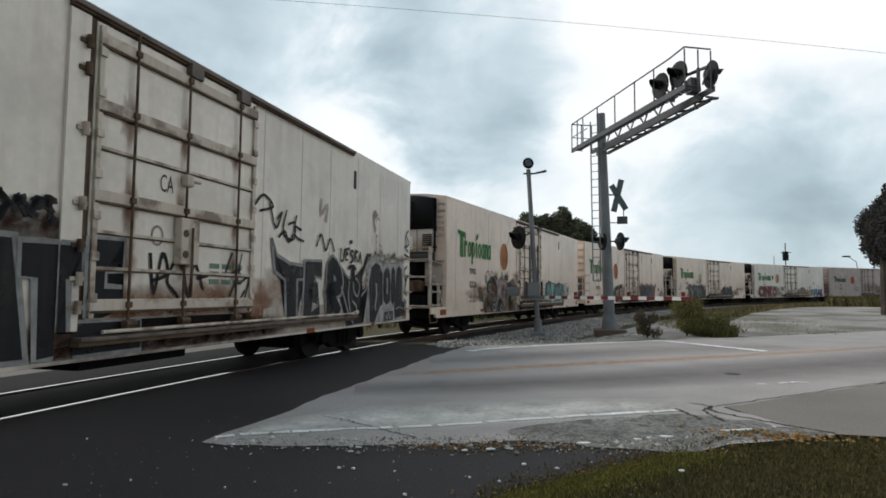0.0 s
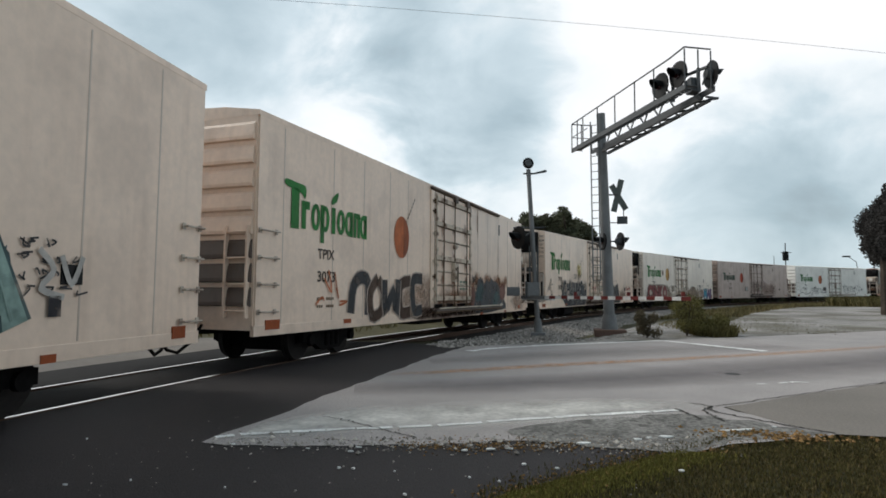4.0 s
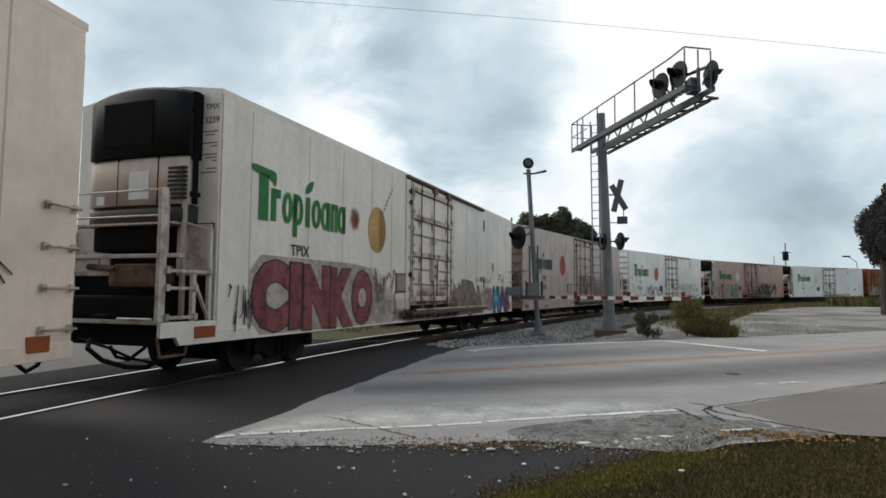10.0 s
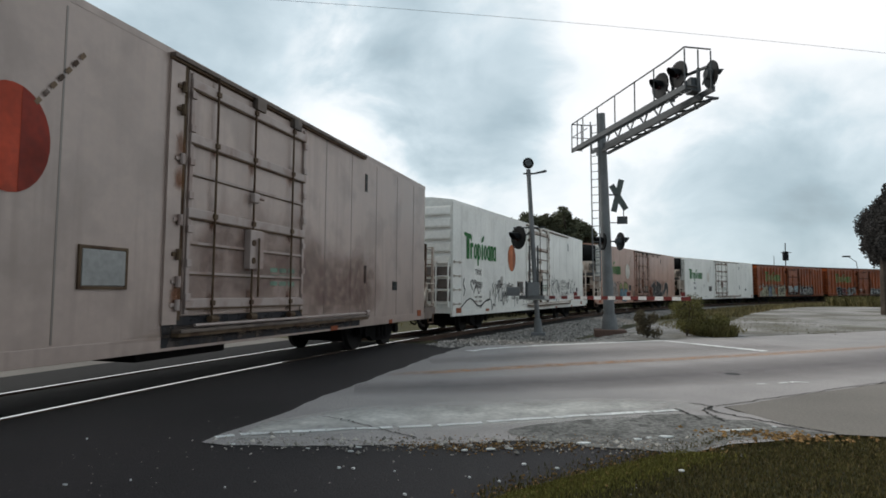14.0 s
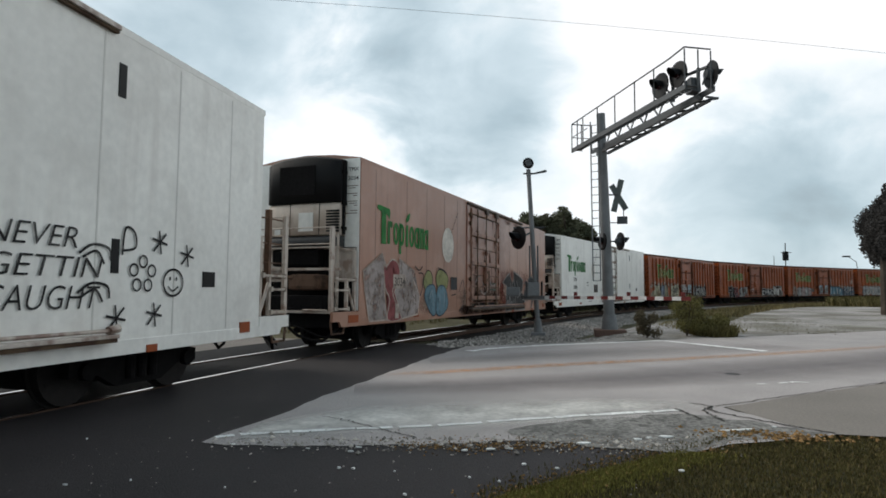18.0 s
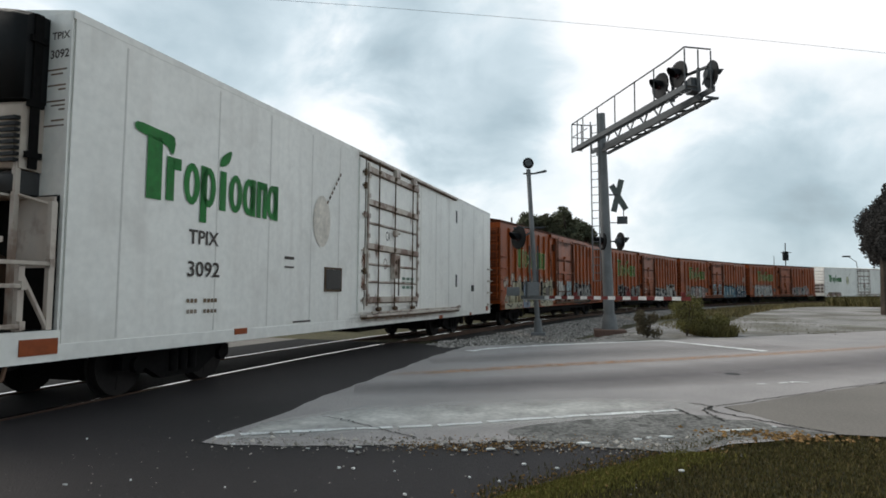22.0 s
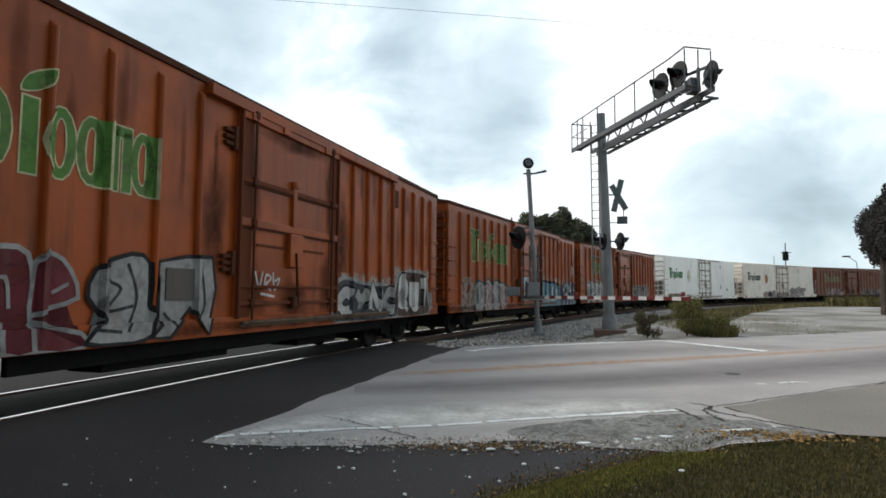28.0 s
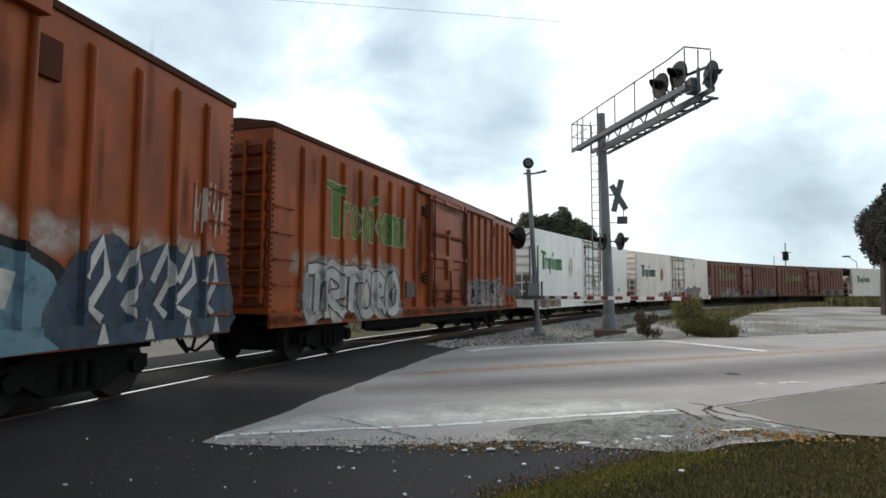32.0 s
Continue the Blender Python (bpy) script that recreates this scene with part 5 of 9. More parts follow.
def throw(car, word, x0, x1, z0, z1, fill, rim, w=0.2, rw=0.05, seed=1, lean=0.0, layer=2, base=1.482, ribs=None, shine=None, label=""):
    """A row of thick hand-sprayed letters with rims."""
    rnd = random.Random(seed)
    step, m = (x1 - x0) / len(word), (w / 2 + rw) * 0.9
    for i, ch in enumerate(word):
        a, b = x0 + i * step + m * 0.8, x0 + (i + 1) * step - m * 0.8
        lo, hi = z0 + m + rnd.uniform(0, 0.05), z1 - m - rnd.uniform(0, 0.12)
        quads, rims, paths = [], [], []
        for path in LETTERS[ch]:
            q = [(a + (b - a) * u + lean * v + rnd.uniform(-0.03, 0.03), lo + (hi - lo) * v + rnd.uniform(-0.02, 0.02)) for u, v in path]
            q = curve_through(q, 4, False) if ch in "CDGORSU" else q
            quads += stroke(q, w)
            rims += stroke(q, w + 2 * rw)
            paths.append(q)
        cut = lambda polys: [[(x, max(z, 0.75 if ribs else 0.655)) for x, z in p] for p in polys]
        at = layer + 2 * (i % 2)
        ob = decal(car, "graffiti", cut(quads), pt[fill[i % len(fill)]], at + 1, base, ribs, label, True)
        if rim:
            decal(ob, "graffiti_rim", cut(rims), pt[rim], at, base, ribs, "", True)
        if shine:
            decal(ob, "graffiti_stroke", stroke([(x - w * 0.2, z + w * 0.15) for x, z in paths[0][:3]], 0.03), pt[shine], layer + 5, base, ribs)


def door_print(car, dx=0.0, stamped=False):
    """Faint green stencilled rows on the door, and its round mark."""
    for i in range(3):
        for j in range(3):
            decal(car, "stencil_mark", [block(dx + 0.23 + j * 0.28, dx + 0.45 + j * 0.28, 1.70 - i * 0.11, 1.77 - i * 0.11)], pt["stencil"], 0, 1.512)
    if not stamped:
        return
    lettering(car, "CA", dx - 0.80, 2.62, 0.24, 0.22, pt["letter"], 0, 1.512, bold=0.0, name="door_letters")
    decal(car, "round_stamp", ring(dx - 0.82, 2.06, 0.11, 0.13, 0.03), pt["pinkgrey"], 0, 1.512)


def end_marks(car, number):
    """Reporting mark, number and rows of small print high on the end beside the unit."""
    for k, (words, z, wide, high) in enumerate((("TPIX", 4.20, 0.27, 0.085), (number, 3.98, 0.28, 0.10))):
        ob = lettering(car, words, 0, 0, wide, high, pt["letter"], 0, 0, bold=0.02, name="end_mark")
        ob.matrix_basis = Matrix.Translation((-9.2645, -1.43 + wide, z)) @ Matrix.Rotation(-math.pi / 2, 4, "Z")
    for i, (z, y0, y1) in enumerate(((3.84, 0.02, 0.34), (3.79, 0.08, 0.26), (3.66, 0.03, 0.30), (3.61, 0.03, 0.14), (3.48, 0.03, 0.30), (3.43, 0.03, 0.24), (3.38, 0.03, 0.12), (3.26, 0.03, 0.22), (3.20, 0.03, 0.36))):
        bm = bmesh.new()
        box(bm, -9.2655, -9.2595, -1.43 + y0, -1.43 + y1, z, z + 0.018)
        part("small_print", bm, pt["brown"], car)


cars = [c for c, _ in TRAIN]
A, B, C, D, E, F, G, H, I, J, K, L, M, NN, O, P, Q, R = cars
for c in (A, B, C, D, E, F, G, H, I, NN, O, R):
    door_print(c, DOOR_SHIFT if c in (C, F, G, NN, O) else 0.0, c in (A, D, I))
def soft_paint(name, hexa, most, least=0.5):
    """Stain that thins out towards its rim and breaks up in grains."""
    m = mat("stain_" + name, tint(hexa), 0.85, 0, 0.2, 14, 0.3, 2.0, 0.05, spec=0.1)
    nt = m.node_tree
    at, nz, mr, mu = (nt.nodes.new(k) for k in ("ShaderNodeAttribute", "ShaderNodeTexNoise", "ShaderNodeMapRange", "ShaderNodeMath"))
    at.attribute_name = "feather"
    co = nt.nodes.new("ShaderNodeTexCoord")
    nt.links.new(co.outputs["Object"], nz.inputs["Vector"])
    nz.inputs["Scale"].default_value, nz.inputs["Detail"].default_value = 5.0, 10
    mr.inputs["From Min"].default_value, mr.inputs["From Max"].default_value = 0.32, 0.62
    mr.inputs["To Min"].default_value, mr.inputs["To Max"].default_value = most * least, most
    mu.operation = "MULTIPLY"
    nt.links.new(nz.outputs[0], mr.inputs["Value"])
    nt.links.new(mr.outputs[0], mu.inputs[0])
    nt.links.new(at.outputs["Fac"], mu.inputs[1])
    nt.links.new(mu.outputs[0], nt.nodes["Principled BSDF"].inputs["Alpha"])
    return m


SOFT = {"rust": soft_paint("rust", "8c5836", 0.75), "dark_rust": soft_paint("dark_rust", "35211a", 1.0), "soot": soft_paint("soot", "2a1a11", 0.62), "grime": soft_paint("grime", "3e2216", 0.34), "dust": soft_paint("dust", "a89080", 0.8), "ghost": soft_paint("ghost", "cdbf83", 0.5), "russet": soft_paint("russet", "6b3822", 0.65), "dusk": soft_paint("dusk", "7d5d52", 0.35), "spray": soft_paint("spray", "bdb0a4", 0.8), "moss": soft_paint("moss", "77783c", 0.6), "smoke": soft_paint("smoke", "55504e", 0.6), "red_spray": soft_paint("red_spray", "7a2a26", 0.55)}


def soft(car, name, cx, cz, rx, rz, hue, base=1.4815, seed=1, low=0.66):
    """One soft-edged stain on the near side."""
    rnd = random.Random(seed)
    n, vs, fs, fe = 22, [(cx, -base, max(cz, low))], [], [1.0]
    rim = [rnd.uniform(0.75, 1.2) for _ in range(n)]
    for r, f in ((0.4, 0.9), (0.7, 0.5), (1.0, 0.0)):
        for i in range(n):
            a = 2 * math.pi * i / n
            k = 1 + (rim[i] - 1) * r
            vs.append((cx + math.cos(a) * rx * r * k, -base, max(cz + math.sin(a) * rz * r * k, low)))
            fe.append(f)
    for i in range(n):
        j = (i + 1) % n
        fs.append((0, 1 + i, 1 + j))
        for q in (0, 1):
            o = 1 + q * n
            fs.append((o + i, o + n + i, o + n + j, o + j))
    me = bpy.data.meshes.new(name)
    me.from_pydata(vs, [], fs)
    me.attributes.new("feather", "FLOAT", "POINT").data.foreach_set("value", fe)
    me.materials.append(SOFT[hue])
    return again(name, me, car)


# rust run down from the doors on the old white cars, soot round the boxcar doors
for c, x1, seed in ((A, 1.6, 401), (B, 3.1, 402), (C, 4.4, 403), (D, 2.2, 404), (E, 2.2, 405), (H, 2.0, 406)):
    rnd = random.Random(seed)
    dx = DOOR_SHIFT if c is C else 0.0
    for x in np.arange(-2.2, x1, 0.75):
        soft(c, "rust_stain", x, 0.80, 0.8, 0.24, "dark_rust", 1.4832, seed + int(x * 10))
    for x in np.arange(-1.3, 1.0, 0.6):
        soft(c, "rust_stain", x + dx, 1.16, 0.6, rnd.uniform(0.25, 0.5), "rust", 1.508, seed + 90 + int(x * 10), 1.07)
    soft(c, "rust_stain", 1.55 + dx, 1.1, 0.45, 0.5, "rust", 1.4815, seed + 19, 0.95)
    for x in (-1.30, -0.36, 0.80):
        for z in (2.36, 3.36, 1.75):
            soft(c, "rust_stain", x + dx + rnd.uniform(-0.05, 0.05), z, rnd.uniform(0.10, 0.2), rnd.uniform(0.2, 0.42), "rust", 1.507, seed + int(x * 10 + z * 50), 1.07)
    for k in range(4):
        soft(c, "dust_stain", rnd.uniform(-9, 9), rnd.uniform(1.0, 1.5), rnd.uniform(0.8, 1.6), rnd.uniform(0.3, 0.6), "dust", 1.4812, seed + 70 + k)
for k in range(5):
    soft(F, "rust_stain", 2.3 + k * 0.7, 1.5, 0.9, 1.0, "dusk", 1.4814 + k * 0.0003, 560 + k, 0.95)
for k in range(6):
    soft(F, "rust_stain", -0.75 + k * 0.5, 1.5 + 0.5 * (k % 2), 0.7, 0.9, "dusk", 1.5072 + k * 0.0003, 570 + k, 1.08)
for c, seed in ((F, 411), (G, 412), (I, 413), (NN, 414), (O, 415)):
    rnd = random.Random(seed)
    dx = 0.0 if c is I else DOOR_SHIFT
    for x in (-1.30, -0.36, 0.80):
        for z in (2.36, 3.36, 1.2):
            soft(c, "rust_stain", x + dx, z, rnd.uniform(0.06, 0.12), rnd.uniform(0.12, 0.3), "rust", 1.507, seed + int(x * 10 + z * 50), 1.07)
    for k in range(3):
        soft(c, "rust_stain", dx - 1.98, rnd.uniform(1.2, 4.0), 0.12, 0.2, "rust", 1.5065, seed + 40 + k, 0.95)
    soft(c, "dust_stain", dx, 0.82, 3.0, 0.16, "dust", 1.4832, seed + 50)
for c, seed in ((J, 421), (K, 422), (L, 423), (M, 424), (P, 425), (Q, 426)):
    rnd = random.Random(seed)
    heavy = {L: 1.3, P: 1.2}.get(c, 1.0)
    for x, z, rx, rz in ((-1.1, 1.3, 0.5, 0.6), (0.1, 1.2, 0.5, 0.5), (1.35, 1.5, 0.4, 0.7), (-1.25, 3.0, 0.35, 1.2), (1.5, 3.2, 0.3, 1.0), (0.1, 3.98, 1.4, 0.2), (0.1, 2.2, 0.4, 0.5)):
        soft(c, "soot_stain", x, z, rx * heavy, rz * heavy, "soot", 1.5025, seed + int(x * 9 + z * 31), 1.0)
    for x in BOX_RIBS:
        soft(c, "soot_streak", x + rnd.uniform(0.2, 0.55), rnd.uniform(2.6, 4.0), rnd.uniform(0.06, 0.16), rnd.uniform(0.4, 1.0), "grime", 1.4425, seed + int(x * 7), 1.0)
    for x in np.arange(-8.2, 8.4, 1.4):
        soft(c, "soot_stain", x, 0.86, 1.0, 0.12, "soot", 1.4935, seed + int(x * 7) + 3, 0.745)
    soft(c, "soot_stain", -2.0, 2.4, 0.3, 1.3, "soot", 1.4425, seed + 77, 1.0)
    soft(c, "soot_stain", 2.1, 2.4, 0.3, 1.3, "soot", 1.4425, seed + 78, 1.0)
for c, x0, x1, z in ((J, -8.0, -1.8, 2.0), (L, 1.9, 8.5, 2.05), (M, -7.8, -3.4, 2.05)):
    for x in np.arange(x0, x1, 0.55):
        soft(c, "overspray", x, z - 0.1, 0.4, 0.28, "spray", 1.4428, int(x * 100), 1.0)
# first car: black block letters with pale rims, and a long dark piece behind the door
form(A, [(-3.6, 0.69), (-3.6, 1.9), (-2.68, 1.9), (-2.5, 0.69)], "black", "silver", 0.06, 1, label="black sprayed block letters with pale rims")
form(A, [(-2.63, 1.86), (-2.2, 1.87), (-2.2, 0.69), (-2.42, 0.69), (-2.46, 1.49), (-2.63, 1.5)], "black", None, layer=3)
lines(A, [[(-2.2, 1.87), (-2.63, 1.86), (-2.63, 1.5), (-2.46, 1.49), (-2.42, 0.69), (-2.2, 0.69)]], "silver", 0.055, 4, 0)
form(A, [(-2.2, 1.87), (-1.9, 1.87), (-1.9, 1.5), (-2.08, 1.48), (-2.06, 0.95), (-2.2, 0.95)], "black", None, layer=0, base=1.512)
lines(A, [[(-2.2, 1.87), (-1.9, 1.87), (-1.9, 1.5), (-2.08, 1.48), (-2.06, 0.95)]], "silver", 0.055, 1, 0, 1.512)
form(A, [(-1.87, 1.95), (-1.34, 1.97), (-1.34, 1.6), (-1.6, 1.59), (-1.6, 1.43), (-1.36, 1.42), (-1.34, 1.17), (-1.62, 1.15), (-1.62, 1.08), (-1.87, 1.08)], "black", None, layer=2, base=1.512)
lines(A, [[(-1.87, 1.08), (-1.87, 1.95), (-1.34, 1.97), (-1.34, 1.6), (-1.6, 1.59), (-1.6, 1.43), (-1.36, 1.42)]], "silver", 0.05, 3, 0, 1.512)
form(A, [(-1.99, 1.05), (-1.02, 1.05), (-1.0, 0.68), (-1.97, 0.68)], "black", None, layer=4)
lines(A, [[(-1.99, 1.05), (-1.02, 1.05), (-1.0, 0.68), (-1.97, 0.68)]], "silver", 0.04, 5, 0)
for k in range(3):
    scrawl(A, -2.9, -2.22, 2.02 + 0.06 * k, 2.3, 4, "black", 16 + k, 0.06)
for k, x in enumerate((-2.75, -2.3)):
    soft(A, "overspray", x, 2.0, 0.4, 0.22, "dark_rust", 1.4822, 160 + k)
form(A, [(1.66, 0.70), (1.7, 1.1), (2.1, 1.15), (8.95, 1.1), (8.95, 0.66), (2.0, 0.66)], "plate", None, layer=0)
form(A, [(1.88, 2.27), (2.06, 2.0), (2.5, 1.88), (3.05, 1.86), (3.06, 1.6), (2.78, 1.6), (2.78, 0.86), (2.4, 0.86), (2.35, 1.58), (2.0, 1.72)], "ink", "silver", 0.06, 3, label="long dark sprayed letters with pale rims")
throw(A, "ER", 3.0, 4.75, 0.72, 2.06, ["ink", "black"], "silver", 0.30, 0.05, 11, 0.05, 5)
form(A, [(4.6, 1.95), (4.9, 1.78), (5.05, 1.66), (5.44, 1.76), (5.84, 1.99), (6.05, 2.28), (6.32, 2.27), (6.03, 2.0), (5.78, 1.75), (5.64, 1.36), (6.17, 1.54), (5.8, 1.22), (5.5, 1.0), (5.9, 0.70), (4.95, 0.66), (4.6, 1.3)], "black", None, layer=2)
lines(A, [[(4.62, 1.5), (4.8, 1.25), (5.05, 0.9), (5.3, 0.7)], [(5.05, 1.62), (5.0, 1.3), (5.12, 0.95)], [(5.35, 1.7), (5.6, 1.55), (5.5, 1.3), (5.3, 1.4), (5.25, 1.6)], [(5.2, 1.2), (5.45, 1.05), (5.4, 0.8)], [(5.75, 1.7), (5.95, 1.98), (6.15, 2.2)], [(5.7, 1.3), (6.1, 1.5)], [(4.7, 1.85), (4.95, 1.7), (5.1, 1.72)]], "silver", 0.055, 9)
form(A, [(6.05, 0.66), (6.02, 1.9), (6.3, 2.22), (6.8, 2.2), (7.1, 2.02), (7.4, 2.12), (8.0, 2.1), (8.3, 2.2), (8.65, 2.1), (8.68, 1.25), (8.92, 1.15), (8.92, 0.66)], "pale_silver", None, layer=2)
for k, (pts, bend) in enumerate((([(6.30, 0.70), (6.22, 1.64), (6.34, 1.96), (6.58, 2.06), (6.87, 2.02), (7.03, 1.84), (7.08, 1.10), (6.90, 1.06), (6.66, 0.80), (6.56, 0.70)], 0), ([(7.17, 1.18), (7.17, 1.86), (7.37, 1.97), (7.56, 1.88), (7.60, 1.17)], 2), ([(7.71, 1.18), (7.71, 1.94), (7.93, 1.95), (7.94, 1.18)], 2), ([(7.96, 0.98), (8.10, 1.96), (8.27, 2.07), (8.47, 2.0), (8.52, 1.16), (8.77, 1.10), (8.78, 0.80), (8.0, 0.74)], 0))):
    form(A, pts, "ink", "char", 0.04, 4, bend, label="dark arched sprayed letters with pale rims")
lines(A, [[(6.62, 1.6), (6.66, 1.35), (6.60, 1.1), (6.62, 0.95)], [(7.38, 1.75), (7.39, 1.35)]], "pale_silver", 0.09, 7)
form(A, [(7.2, 0.66), (7.2, 0.92), (7.85, 0.93), (7.85, 0.66)], "char", "pale_silver", 0.03, 6)
lines(A, [[(7.3, 0.85), (7.4, 0.72), (7.5, 0.88), (7.6, 0.72), (7.75, 0.86)], [(8.05, 0.95), (8.3, 1.0), (8.6, 0.95)]], "pale_silver", 0.035, 8)
for k, x in enumerate(np.arange(6.3, 8.8, 0.32)):
    soft(A, "overspray", x, 2.2 + 0.05 * (k % 3), 0.22, 0.16, "soot", 1.4822 + 0.0003 * k, 170 + k)
for x, z in ((6.55, 2.32), (6.75, 2.28), (7.15, 2.3), (7.4, 2.33), (7.75, 2.3), (7.95, 2.36), (8.05, 2.28), (6.1, 1.8), (6.08, 1.65)):
    decal(A, "paint_dot", [disc(x, z, 0.03, 0.035, 10)], pt["black"], 3)
for k, (word, x0, x1) in enumerate((("UESKA", 4.55, 5.75),)):
    throw(A, word, x0, x1, 2.0, 2.42, ["black"], None, 0.055, 0.0, 18, 0.04, 4)
lines(A, [[(5.0, 1.88), (5.2, 1.95), (5.42, 1.88)], [(5.2, 1.93), (5.2, 1.7)], [(5.05, 2.45), (5.2, 2.48)]], "black", 0.08, 4)
lines(A, [[(1.35, 2.75), (1.6, 2.95), (1.9, 2.8), (1.5, 2.68)], [(1.8, 2.85), (2.0, 2.45), (2.2, 2.75), (2.05, 2.6)], [(2.35, 2.8), (2.25, 2.4), (2.6, 2.3), (2.65, 2.6), (2.4, 2.55)], [(2.7, 2.75), (2.65, 2.4), (3.0, 2.3)], [(2.65, 2.55), (2.9, 2.5)], [(2.1, 2.3), (2.3, 2.42), (2.45, 2.25), (2.6, 2.4)], [(3.5, 2.25), (3.7, 2.5), (3.9, 2.2), (4.1, 2.45), (4.3, 2.2)]], "black", 0.045, 4)
lines(A, [[(-0.93, 1.84), (-0.85, 1.35), (-0.72, 1.85), (-0.62, 1.6), (-0.9, 1.5)], [(-0.5, 1.75), (-0.62, 1.5), (-0.42, 1.3), (-0.55, 1.1)], [(-0.35, 1.8), (-0.2, 1.3), (-0.1, 1.75), (0.1, 1.4)], [(-0.05, 1.55), (0.2, 1.6)]], "black", 0.05, 2, 4, 1.512)
lines(A, [[(0.75, 1.95), (0.6, 1.6), (0.95, 1.7), (0.7, 1.3)], [(1.0, 1.95), (0.9, 1.5), (1.2, 1.6), (1.05, 1.15)], [(0.55, 1.3), (0.8, 1.1), (1.1, 1.4)]], "ink", 0.04, 2, 4, 1.512)
lines(A, [[(9.05, 3.1), (8.85, 2.95), (9.1, 2.75), (8.85, 2.6), (9.05, 2.5)], [(8.75, 2.9), (8.85, 2.7), (8.7, 2.6)], [(8.7, 2.42), (9.1, 2.36)], [(8.95, 2.1), (8.72, 1.95), (8.85, 1.7), (9.0, 1.85), (8.8, 1.5), (8.95, 1.3)], [(8.75, 1.2), (8.9, 1.1)]], "black", 0.05, 4)
lines(A, [[(3.7, 3.2), (3.68, 2.9), (3.95, 3.1), (3.9, 2.75)]], "plate", 0.09, 0)
form(A, [(6.36, 3.28), (6.55, 3.36), (6.7, 3.28), (6.86, 3.12), (6.66, 3.16), (6.58, 2.8), (6.5, 2.8)], "haze", None, layer=0)
lines(A, [[(6.6, 2.75), (6.75, 2.72)], [(6.85, 2.55), (7.0, 2.5)], [(6.62, 2.8), (6.66, 2.4)]], "haze", 0.03, 0)
# second car
fruit_logo(B, pt["green"], -8.35, -5.3, 3.50, 3.18, 2.62)
fruit(B, "orange")
marks(B, "3326")
for k, (pts, hue) in enumerate((([(-5.88, 1.2), (-5.25, 1.42), (-4.9, 1.25), (-4.72, 0.67), (-5.9, 0.67)], "brown"), ([(-5.25, 1.40), (-5.5, 1.7), (-5.22, 2.0), (-4.68, 1.77), (-4.58, 1.3), (-5.0, 1.22)], "dark_brown"),
                               ([(-4.6, 1.38), (-4.55, 1.8), (-4.1, 2.0), (-3.75, 1.84), (-3.45, 1.8), (-3.4, 1.2), (-3.85, 0.67), (-4.75, 0.67)], "pinkgrey"), ([(-3.45, 1.8), (-2.9, 1.74), (-2.72, 1.98), (-1.95, 1.34), (-1.95, 0.67), (-3.87, 0.67), (-3.4, 1.2)], "brown"),
                               ([(-4.6, 0.67), (-4.5, 1.0), (-4.25, 1.18), (-3.95, 1.0), (-3.85, 0.67)], "dark_brown"), ([(-3.3, 1.1), (-3.1, 1.35), (-2.75, 1.2), (-2.8, 0.67), (-3.2, 0.67)], "dark_brown"))):
    form(B, pts, hue, "silver" if k in (0, 3) else "slate", 0.028, 1 + 2 * k, 3, label="brown and grey sprayed piece of eyes and arcs")
for k in range(9):
    soft(B, "overspray", -5.6 + k * 0.42, 1.0 + 0.5 * (k % 3), 0.34, 0.3, ("soot", "rust", "dust")[k % 3], 1.4822 + 0.0003 * k + 0.032, 330 + k)
for k, (cx, cz, rx, rz) in enumerate(((-5.5, 1.62, 0.22, 0.24), (-4.86, 1.93, 0.16, 0.12), (-3.62, 2.0, 0.18, 0.13), (-5.02, 0.86, 0.26, 0.24), (-3.95, 1.38, 0.14, 0.2), (-4.2, 0.82, 0.24, 0.2), (-2.95, 1.22, 0.11, 0.16), (-2.5, 0.82, 0.14, 0.16), (-4.1, 2.0, 0.1, 0.12), (-2.3, 1.6, 0.2, 0.12))):
    ob = decal(B, "graffiti", [disc(cx, cz, rx * 1.1, rz, 18)], pt["char"], 16 + k % 2)
    if k not in (1, 2, 9):
        decal(ob, "graffiti_rim", ring(cx + 0.03, cz - 0.02, rx * 0.66, rz * 0.62, 0.035, 16), pt["white"], 18)
form(B, [(-3.44, 1.40), (-2.88, 1.40), (-2.88, 1.78), (-3.44, 1.78)], "char", "slate", 0.03, 19)
lines(B, [[(-5.72, 1.5), (-5.62, 1.85), (-5.2, 2.02), (-4.7, 1.78)], [(-5.86, 1.22), (-5.25, 1.44), (-4.95, 1.2)], [(-4.55, 1.7), (-4.1, 1.95), (-3.5, 1.78)], [(-2.7, 1.95), (-2.2, 1.65), (-1.98, 1.3), (-1.97, 0.7)]], "silver", 0.03, 19)
lines(B, [[(-5.9, 2.1), (-5.65, 2.2), (-5.5, 2.02), (-5.3, 2.2), (-5.15, 2.08)], [(-2.75, 2.05), (-2.6, 2.2), (-2.4, 2.0)], [(-4.3, 2.1), (-4.15, 2.2), (-4.0, 2.06)]], "ink", 0.035, 19)
form(B, [(-5.86, 1.78), (-5.72, 1.78), (-5.72, 2.02), (-5.86, 2.02)], "white", "haze", 0.02, 0)
form(B, [(-5.98, 0.66), (-6.1, 1.15), (-5.75, 0.66)], "ink", None, layer=15)
scrawl(B, -6.5, -5.95, 1.05, 1.6, 9, "brown", 26, 0.05)
